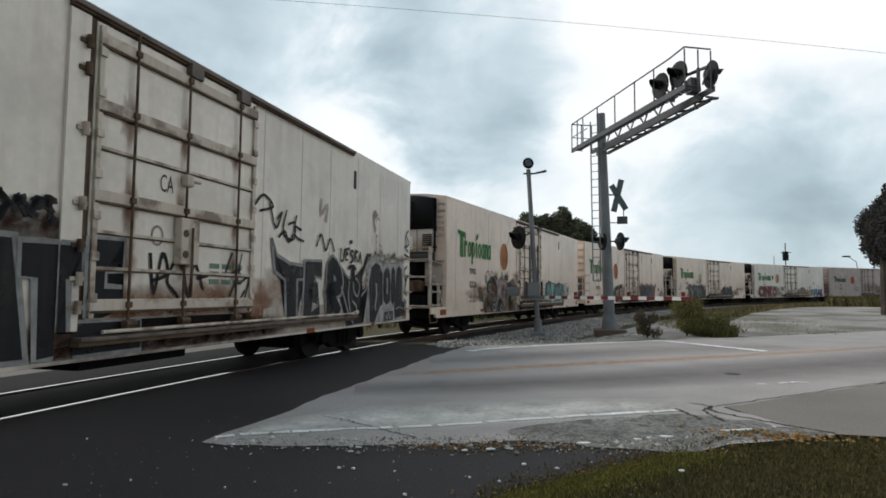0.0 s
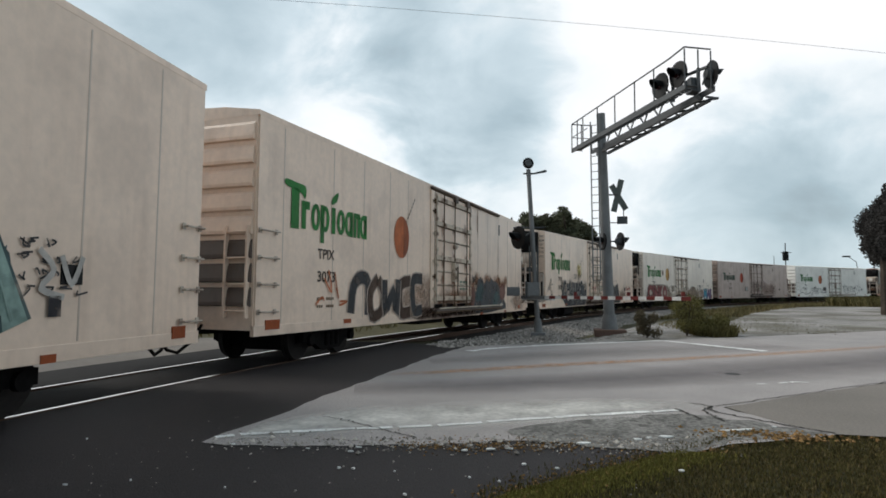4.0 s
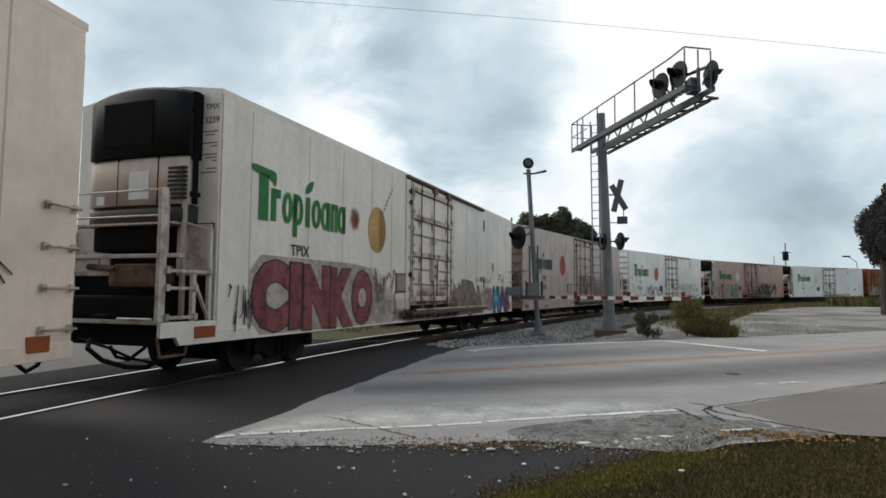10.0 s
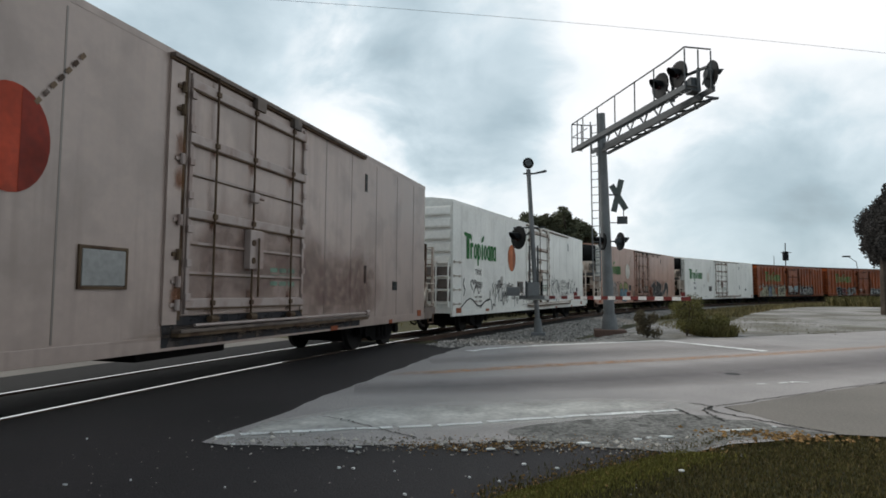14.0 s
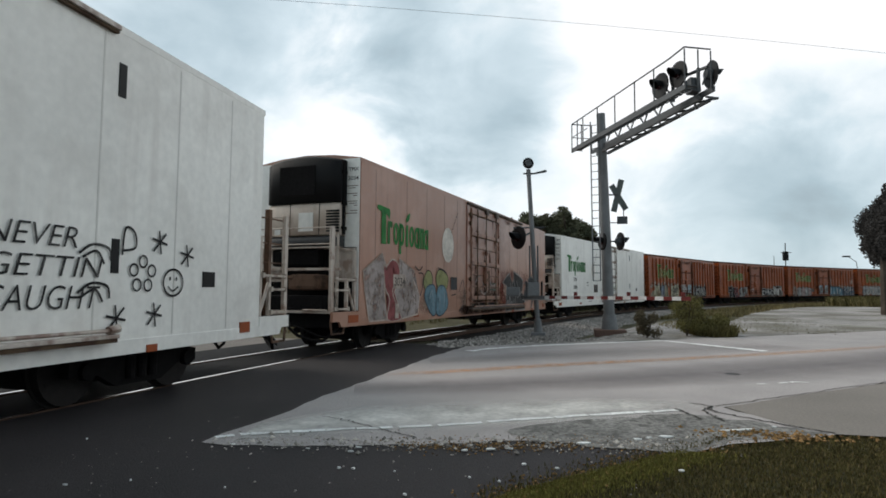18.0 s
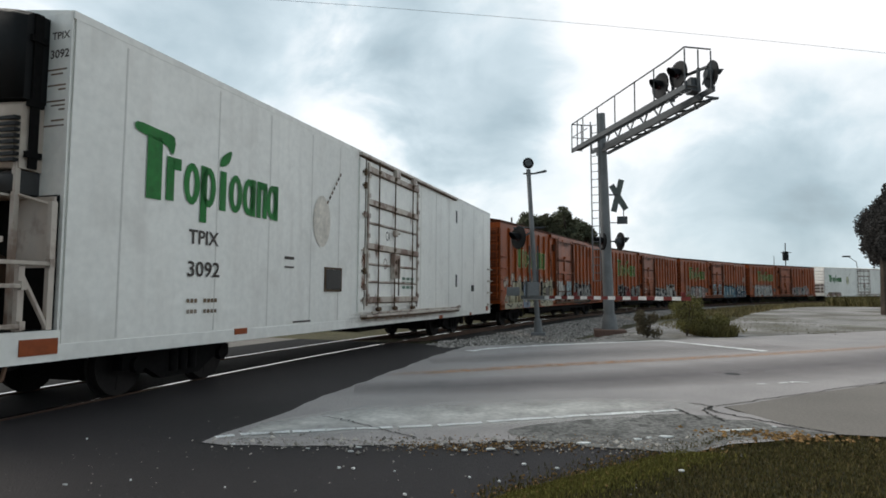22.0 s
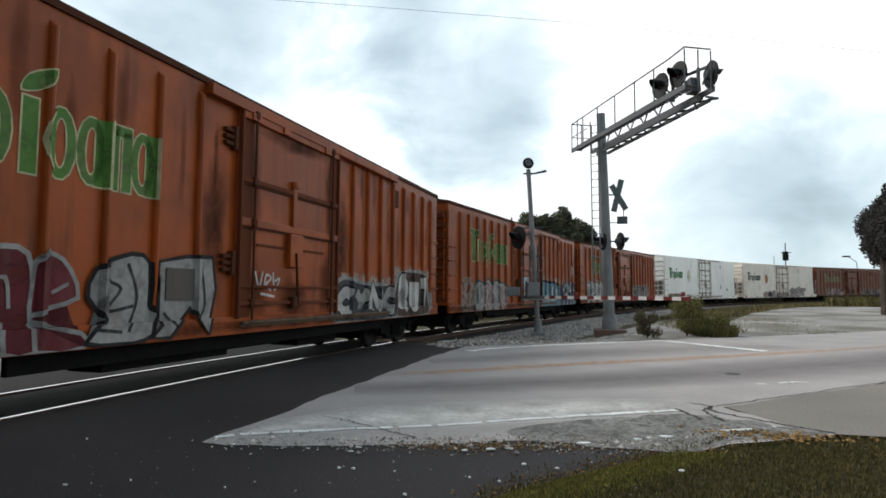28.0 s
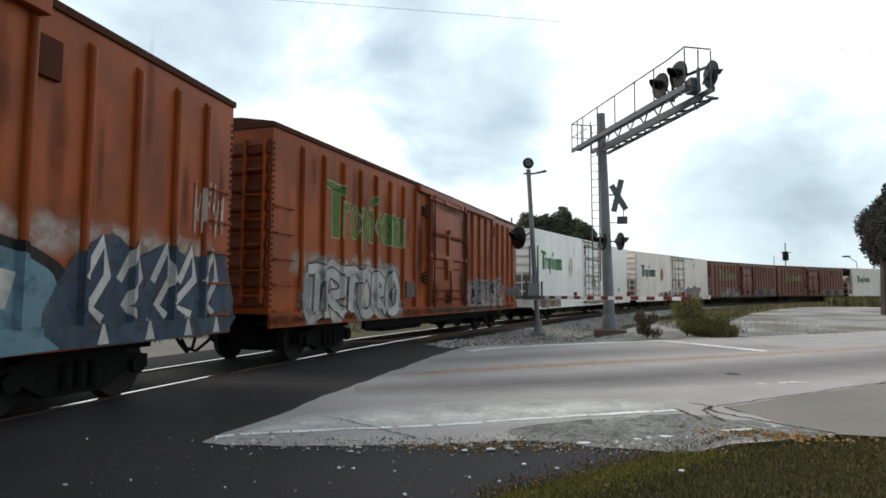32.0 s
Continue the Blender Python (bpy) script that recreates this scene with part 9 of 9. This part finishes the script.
for _ in range(800):
    t, d = rnd.random(), rnd.gauss(0, 0.16)
    x, y = 5.3 + 0.9 * t + d, 3.0 - 4.2 * t + rnd.gauss(0, 0.2)
    pts.append((x, y, 0.0, rnd.uniform(0.006, 0.016) if rnd.random() < 0.9 else rnd.uniform(0.02, 0.04)))
for _ in range(420):
    pts.append((rnd.uniform(2.6, 6.4), rnd.uniform(-0.6, 4.2), -0.008, rnd.uniform(0.002, 0.006) if rnd.random() < 0.85 else rnd.uniform(0.006, 0.014)))
flakes = []
for _ in range(900):
    t = 0.25 + 0.75 * rnd.random()
    flakes.append((5.40 + 0.85 * t + rnd.gauss(0, 0.13) - 0.06, 2.0 - 2.7 * t + rnd.gauss(0, 0.25), -0.006, rnd.uniform(0.004, 0.017)))
for _ in range(260):
    flakes.append((6.75 + rnd.gauss(0, 0.12), -2.0 + rnd.gauss(0, 0.35), 0.0, rnd.uniform(0.01, 0.03)))
for _ in range(900):
    x = rnd.uniform(4.3, 6.9)
    flakes.append((x + rnd.gauss(0, 0.08), 0.33 - (x - 4.45) * 0.92 + rnd.gauss(0.05, 0.13), -0.008, rnd.uniform(0.004, 0.018)))
rocks("leaf_litter", flakes, island_mat("dead_leaf_bits", (0.23, 0.135, 0.055, 1), 0.7), "brown dead leaves and dirt along the road edge", 17, "leaf litter")
rocks("road_grit", pts, island_mat("grit_lump", (0.38, 0.345, 0.31, 1), 0.6), "pale grit and gravel scattered along the road edge", 7)
CHUNKS = ((5.97, -0.15, 1.9, 0.17, 0.10), (6.25, -0.66, 1.8, 0.11, 0.07), (6.34, -0.78, 2.0, 0.08, 0.05), (6.42, -0.94, 1.9, 0.20, 0.12), (6.9, -1.7, 2.05, 0.62, 0.08), (5.23, -0.88, 1.0, 0.06, 0.06),
          (7.16, -2.14, 2.0, 0.08, 0.05), (5.56, 0.66, 1.8, 0.16, 0.06), (5.62, 0.5, 1.7, 0.09, 0.05), (5.47, 0.88, 1.9, 0.10, 0.06), (5.14, 0.34, 1.5, 0.06, 0.05), (5.08, 0.08, 0.5, 0.04, 0.05),
          (4.64, 0.49, 0.3, 0.035, 0.035), (4.69, 0.72, 0.3, 0.04, 0.03), (4.71, 1.76, 0.9, 0.05, 0.04), (4.72, 1.64, 1.2, 0.06, 0.045), (5.21, 1.84, 1.7, 0.08, 0.03), (5.36, 1.82, 1.7, 0.07, 0.03),
          (5.22, 2.24, 1.6, 0.05, 0.02), (4.07, 2.36, 0.4, 0.025, 0.02), (4.08, 3.12, 0.4, 0.03, 0.02), (5.09, 4.37, 0.4, 0.03, 0.03), (4.72, 1.31, 0.8, 0.03, 0.03), (4.2, 1.09, 0.8, 0.05, 0.03), (5.21, 2.96, 1.6, 0.07, 0.03), (3.88, 3.49, 1.6, 0.05, 0.02))
for i, (x, y, a, l, w) in enumerate(CHUNKS):
    l, w = l * 0.8, w * 0.75
    bm = bmesh.new()
    rr = random.Random(i)
    top = [(math.cos(k * 1.05 + rr.uniform(-0.3, 0.3)) * l / 2 * rr.uniform(0.6, 1.15), math.sin(k * 1.05) * w / 2 * rr.uniform(0.5, 1.2)) for k in range(6)]
    lo, hi = ([bm.verts.new((px, py, z)) for px, py in top] for z in (0.0, 0.01))
    bm.faces.new(hi)
    for k in range(6):
        bm.faces.new((lo[k], lo[(k + 1) % 6], hi[(k + 1) % 6], hi[k]))
    ob = part("paint_chunk", bm, line_white)
    ob.matrix_basis = pose(x, y, 0.001, 0, 0, math.degrees(a))
    tagged(ob, "broken chunk of white-painted kerb lying on the verge", "rubble", "white chunks on the verge")


def sheet(name, p00, p10, p11, p01, nx, ny, material, lift, label, rag=0.0, seed=1):
    """A four-cornered patch that follows the ground."""
    rr = random.Random(seed)
    bm = bmesh.new()
    grid = []
    for i in range(nx + 1):
        row = []
        for j in range(ny + 1):
            u, v = i / nx, j / ny
            x = (1 - u) * ((1 - v) * p00[0] + v * p01[0]) + u * ((1 - v) * p10[0] + v * p11[0])
            y = (1 - u) * ((1 - v) * p00[1] + v * p01[1]) + u * ((1 - v) * p10[1] + v * p11[1])
            if rag and (i in (0, nx) or j in (0, ny)):
                x, y = x + rr.uniform(-rag, rag), y + rr.uniform(-rag, rag)
            row.append(bm.verts.new((x, y, land(x, y) + lift)))
        grid.append(row)
    for i in range(nx):
        for j in range(ny):
            f = bm.faces.new((grid[i][j], grid[i + 1][j], grid[i + 1][j + 1], grid[i][j + 1]))
            f.smooth = True
    bm.normal_update()
    if sum(f.normal.z for f in bm.faces) < 0:
        bmesh.ops.reverse_faces(bm, faces=bm.faces[:])
    return tagged(part(name, bm, material), label, "ground", kind="structure")


sheet("gravel_lot", (20.5, -3.4), (60, -17.5), (74, -42), (31, -15.6), 60, 30, gravel_mat, 0.035, "pale dusty gravel lot beside the track", 0.12, 3)
sheet("gravel_shoulder", (16.2, 2.75), (36, -4.5), (29, -7.5), (20.3, -3.2), 24, 10, gravel_mat, 0.04, "grey gravel shoulder round the signal mast", 0.15, 4)


# ---- plants ----
def leaf_mat(name, base, rough=0.7):
    m = island_mat(name, base, 0.45)
    return m


def blades(name, n, where, height, width, material, label, seed, lean=0.4, cat="grass"):
    rr = random.Random(seed)
    vs, fs = [], []
    for _ in range(n):
        p = where(rr)
        if p is None:
            continue
        x, y, z = p
        h, a = height * rr.uniform(0.5, 1.25), rr.uniform(0, 6.28)
        dx, dy = math.cos(a) * width, math.sin(a) * width
        lx, ly = rr.uniform(-lean, lean) * h, rr.uniform(-lean, lean) * h
        k = len(vs)
        vs += [(x - dx, y - dy, z), (x + dx, y + dy, z), (x + lx * 0.4 + dx * 0.7, y + ly * 0.4 + dy * 0.7, z + h * 0.6), (x + lx * 0.4 - dx * 0.7, y + ly * 0.4 - dy * 0.7, z + h * 0.6), (x + lx, y + ly, z + h)]
        fs += [(k, k + 1, k + 2, k + 3), (k + 3, k + 2, k + 4)]
    me = bpy.data.meshes.new(name)
    me.from_pydata(vs, [], fs)
    me.materials.append(material)
    return tagged(again(name, me), label, cat, kind="stuff")


grass_green = leaf_mat("grass_blade_olive", (0.108, 0.092, 0.034, 1))
grass_dry = leaf_mat("grass_blade_dry", (0.155, 0.118, 0.055, 1))


def verge(rr):
    x, y = rr.uniform(3.2, 7.1), rr.uniform(-4.2, 0.6)
    edge = 0.33 - (x - 4.45) * 0.92 if x > 4.45 else 0.33 + (4.45 - x) * 0.6
    if y > edge + 0.10 + rr.gauss(0, 0.2) or x > 6.93 + rr.gauss(0, 0.05):
        return None
    return x, y, -0.03 if y < edge else -0.014


blades("mown_grass", 52000, verge, 0.034, 0.005, grass_green, "short olive grass on the verge by the driveway", 31)


def fringe(rr):
    x = rr.uniform(3.4, 5.9)
    edge = 0.33 - (x - 4.45) * 0.92 if x > 4.45 else 0.33 + (4.45 - x) * 0.6
    y = edge + 0.05 - abs(rr.gauss(0, 0.22))
    return x, y, -0.02


blades("green_fringe", 14000, fringe, 0.032, 0.005, leaf_mat("grass_blade_fresh", (0.21, 0.19, 0.05, 1)), "fresh yellow-green grass along the asphalt edge", 47)
blades("dry_grass", 20000, verge, 0.030, 0.005, grass_dry, "dry straw among the verge grass", 32)


def patch(cx, cy, rx, ry):
    def where(rr):
        a, r = rr.uniform(0, 6.28), math.sqrt(rr.random())
        x, y = cx + math.cos(a) * r * rx, cy + math.sin(a) * r * ry
        return x, y, land(x, y)
    return where


def along(s0, s1, l0, l1):
    def where(rr):
        x, y, z, a = line(rr.uniform(s0, s1), rr.uniform(l0, l1))
        return x, y, land(x, y)
    return where


blades("tall_grass", 2600, patch(23.6, -5.0, 2.0, 0.8), 0.45, 0.012, grass_green, "tall weedy grass beside the road", 33, 0.6)
grass_pale = leaf_mat("grass_blade_pale", (0.19, 0.16, 0.075, 1))
blades("tall_grass", 5000, along(44, 100, 4.2, 9.5), 0.32, 0.03, grass_pale, "rough green grass strip along the track", 34, 0.6)
blades("tall_grass", 3000, along(44, 100, 4.2, 9.5), 0.35, 0.03, grass_dry, "dry grass strip along the track", 35, 0.6)
blades("tall_grass", 5000, patch(70, -34, 9, 7), 0.9, 0.05, grass_green, "overgrown grass mound under the tree", 36, 0.6)
blades("tall_grass", 3500, patch(70, -34, 9, 7), 0.8, 0.05, grass_pale, "dry overgrown grass under the tree", 37, 0.6)
blades("tall_grass", 1600, patch(28.5, -5.6, 5, 1.5), 0.14, 0.012, grass_pale, "thin dry grass at the gravel edge", 39, 0.7)
# added scrub: its dark leaves stand for the shadow under far cars
scrub = leaf_mat("gap_dark_leaf", (0.028, 0.030, 0.016, 1))
blades("dark_scrub", 14000, along(38, 190, -8.5, -4.8), 1.0, 0.06, scrub, "dark scrub added beyond the track to darken gaps under cars", 40, 0.5, "scrub")
blades("lot_weeds", 900, patch(33, -9.0, 9, 3.0), 0.10, 0.012, grass_green, "low weeds in the gravel", 46, 0.7)
blades("far_grass", 2500, along(14, 45, -9, -5), 0.35, 0.02, grass_green, "green grass strip beyond the track", 38, 0.6)


def foliage(name, clumps, n, size, material, parent, seed, droop=0.0):
    """A crown of many small leaf cards gathered round uneven clumps."""
    rr = random.Random(seed)
    vs, fs = [], []
    for cx, cy, cz, r in clumps:
        for _ in range(int(n * r)):
            v = Vector((rr.gauss(0, 1), rr.gauss(0, 1), rr.gauss(0, 0.8)))
            v = v.normalized() * r * rr.random() ** 0.45
            c = Vector((cx, cy, cz)) + v - Vector((0, 0, droop * rr.random() * r))
            a = Vector((rr.uniform(-1, 1), rr.uniform(-1, 1), rr.uniform(-1, 1))).normalized()
            b = a.orthogonal().normalized()
            s = size * rr.uniform(0.5, 1.3)
            k = len(vs)
            vs += [tuple(c - a * s), tuple(c + b * s * 0.45), tuple(c + a * s), tuple(c - b * s * 0.45)]
            fs.append((k, k + 1, k + 2, k + 3))
    me = bpy.data.meshes.new(name)
    me.from_pydata(vs, [], fs)
    me.materials.append(material)
    return again(name, me, parent)


oak_leaf = leaf_mat("oak_leaf_dark", (0.085, 0.09, 0.055, 1))
moss_leaf = leaf_mat("shaded_leaf_and_moss", (0.05, 0.046, 0.044, 1))
bark = mat("bark", (0.07, 0.055, 0.045, 1), 0.95, 0, 0.4, 12, 0.3, 1, 0.8)


def tree(x, y, trunk_h, clumps, leaf, n, size, label, seed, droop=0.0):
    t = new("tree")
    tagged(t, label, "tree")
    z0 = land(x, y)
    bm = bmesh.new()
    tube(bm, (x, y, z0 - 0.2), (x + 0.1, y, z0 + trunk_h), 0.42, 8, 0.28)
    part("trunk", bm, bark, t)
    for cx, cy, cz, r in clumps[::2]:
        bm = bmesh.new()
        mid = Vector((x + 0.1, y, z0 + trunk_h)).lerp(Vector((cx, cy, cz)), 0.5) + Vector((0, 0, 0.4))
        tube(bm, (x + 0.1, y, z0 + trunk_h), mid, 0.18, 8, 0.12)
        tube(bm, mid, (cx, cy, cz), 0.12, 8, 0.04)
        part("limb", bm, bark, t)
    foliage("crown", clumps, n, size, leaf, t, seed, droop)
    return t


rr = random.Random(8)
cl = []
for k in range(120):
    y = 5.2 - 8.4 * rr.random()
    r = rr.uniform(0.4, 0.85)
    crest = float(np.interp(y, [-3.2, -2.1, -1.0, 0.0, 0.9, 3.0, 3.8, 5.2], [6.6, 8.1, 9.2, 10.0, 9.7, 9.3, 9.4, 8.3]))
    cl.append((62 + rr.uniform(-2.5, 2.5), y, crest - r * 0.9 - (rr.random() ** 1.5) * 4.0, r))
tree(62.0, -0.5, 3.6, cl, oak_leaf, 300, 0.2, "dark green spreading oak behind the train", 9)
cl = []
for k in range(130):
    z = rr.uniform(4.0, 9.0)
    rim = float(np.interp(z, [4.0, 4.5, 5.1, 6.4, 8.1, 9.0], [-20.2, -19.4, -19.2, -19.6, -20.4, -21.6]))
    r = rr.uniform(0.45, 0.8)
    cl.append((45.5 + rr.uniform(-1.8, 1.8), rim - r * 0.95 - 4.0 * rr.random() ** 1.6, z + r * 0.4, r))
tree(45.6, -20.7, 4.2, cl, moss_leaf, 1700, 0.10, "dark drooping tree hung with grey moss at the lot's edge", 10, 0.9)


def bush(x, y, h, r, leaf, label, seed, n=900):
    b = new("bush")
    tagged(b, label, "bush")
    rb = random.Random(seed)
    z0 = land(x, y)
    for k in range(7):
        bm = bmesh.new()
        a = rb.uniform(0, 6.28)
        tube(bm, (x, y, z0), (x + math.cos(a) * r * 0.6, y + math.sin(a) * r * 0.6, z0 + h * rb.uniform(0.6, 0.95)), 0.012, 5, 0.005)
        part("stem", bm, bark, b)
    cl2 = [(x + rb.uniform(-r, r) * 0.7, y + rb.uniform(-r, r) * 0.7, z0 + rb.uniform(0.18, 0.8) * h, r * rb.uniform(0.3, 0.5)) for _ in range(14)]
    foliage("leaves", cl2, int(n * 1.7), 0.034, leaf, b, seed + 1)
    return b


bush(20.9, -2.55, 1.15, 0.42, leaf_mat("brown_dead_leaf", (0.12, 0.098, 0.062, 1)), "brown half-dead bush beside the road", 41)
bush(22.2, -4.0, 1.65, 0.6, leaf_mat("weed_leaf_green", (0.13, 0.118, 0.042, 1)), "green weedy bush beside the signal mast", 43)
bush(22.8, -4.9, 0.8, 0.6, MATS["weed_leaf_green"], "low green weeds by the gravel lot", 45, 600)


# ---- far signals, pole tips, wire ----
def far_signal():
    s = new("railway_signal")
    tagged(s, "dark far railway signal on a thin mast", "signal")
    x, y = 119.6, -38.4
    z0 = land(x, y)
    bm = bmesh.new()
    tube(bm, (x, y, z0 - 0.1), (x, y, 10.7), 0.09, 8)
    part("mast", bm, black_metal, s)
    bm = bmesh.new()
    box(bm, x - 0.3, x + 0.3, y - 0.45, y + 0.45, 7.6, 9.2, 0.1)
    part("signal_head", bm, black_metal, s)
    bm = bmesh.new()
    tube(bm, (x, y - 1.0, 9.0), (x, y + 0.8, 9.0), 0.05, 6)
    tube(bm, (x, y + 1.9, z0 - 0.1), (x, y + 1.9, 8.4), 0.05, 6)
    part("bracket", bm, black_metal, s)


far_signal()
lamp = new("street_lamp")
tagged(lamp, "far street lamp with a short arm", "street lamp")
bm = bmesh.new()
tube(bm, (121.0, -51.0, 0.5), (121.0, -50.3, 7.4), 0.07, 6)
tube(bm, (121.0, -50.3, 7.4), (121.2, -49.2, 8.3), 0.06, 6)
part("post", bm, galv, lamp)
bm = bmesh.new()
box(bm, 120.9, 121.5, -49.4, -48.2, 8.25, 8.5, 0.08)
part("lamp_head", bm, black_metal, lamp)
up = new("utility_pole")
tagged(up, "thin dark pole tip behind the train", "pole")
bm = bmesh.new()
tube(bm, (55.4, 4.75, -0.3), (55.4, 4.75, 8.2), 0.10, 8, 0.07)
part("shaft", bm, bark, up)
bm = bmesh.new()
tube(bm, (55.4, 4.9, 7.4), (55.2, 3.6, 7.6), 0.05, 6)
part("crossarm", bm, bark, up)
mk = new("marker_post")
tagged(mk, "short white marker post beside the curve", "marker post")
x, y, z, a = line(101, 3.4)
bm = bmesh.new()
tube(bm, (x, y, land(x, y) - 0.1), (x, y, land(x, y) + 0.8), 0.16, 10, 0.12)
part("post", bm, white_paint, mk)
bm = bmesh.new()
tube(bm, (x, y, land(x, y) + 0.8), (x, y, land(x, y) + 1.0), 0.15, 10, 0.05)
part("cap", bm, white_paint, mk)
cu = bpy.data.curves.new("overhead_wire", "CURVE")
cu.dimensions, cu.bevel_depth = "3D", 0.008
sp = cu.splines.new("POLY")
sp.points.add(40)
for i, p in enumerate(sp.points):
    d = 46 - 2.6 * i
    p.co = (29.5 - 0.2035 * d, 1.04 + d, 14.63 + 0.079 * d - 0.0007 * d * d, 1)
cu.materials.append(alu_dull)
tagged(new("overhead_wire", cu), "thin grey overhead wire crossing the sky", "wire")
for i in range(330):
    s = 17.3 + i * 0.53 if i < 300 else -14.5 - (i - 300) * 0.53
    if i == 0:
        bm = bmesh.new()
        box(bm, -0.11, 0.11, -1.3, 1.3, -0.30, -0.165, 0.015)
        tie_me = bpy.data.meshes.new("tie")
        bm.to_mesh(tie_me)
        bm.free()
        tie_me.materials.append(tie_mat)
        track = tagged(new("sleeper_row"), "dark weathered wooden ties under the rails", "ties", kind="structure")
    x, y, z, a = line(s)
    again("tie", tie_me, track, "", pose(x, y, z, 0, 0, math.degrees(a)))


# ---- what moves: the train on its line ----
def gone(t):
    return 7.526 * t - 0.00643 * t * t


def motions():
    for (car, trucks), s0 in zip(TRAIN, S0):
        front, back = (b.matrix_basis.translation.x for b, _ in trucks)
        rows, swivel = [], ([], [])
        for i in range(33):
            s = s0 - gone(i)
            xa, ya, za, aa = line(s + front)
            xb, yb, zb, ab = line(s + back)
            a = math.atan2(yb - ya, xb - xa)
            pitch = math.atan2(zb - za, back - front)
            k = -front / (back - front)
            rows.append((float(i), pose(xa + (xb - xa) * k, ya + (yb - ya) * k, za + (zb - za) * k, 0, -math.degrees(pitch), math.degrees(a))))
            for k, (x, b) in enumerate(((front, aa), (back, ab))):
                swivel[k].append((float(i), pose(x, 0, 0, 0, 0, math.degrees(b - a))))
        walk(car, rows)
        for (b, axles), r in zip(trucks, swivel):
            walk(b, r)
            for w in axles:
                x = w.matrix_basis.translation.x
                # wheels roll while their car is near the crossing
                t0 = max(0.0, (s0 - 75) / 7.4)
                t1 = min(32.0, (s0 + 12) / 7.2)
                spin = [(0.0, pose(x, 0, 0.42))] if t0 > 0 else []
                n = int((t1 - t0) * 15) if t1 > t0 else 0
                for k in range(n + 1):
                    t = t0 + k / 15
                    spin.append((t, pose(x, 0, 0.42, 0, -math.degrees((gone(t) - gone(t0)) / 0.42), 0)))
                if spin[-1][0] < 31.99:
                    spin.append((32.0, spin[-1][1]))
                walk(w, spin)


motions()
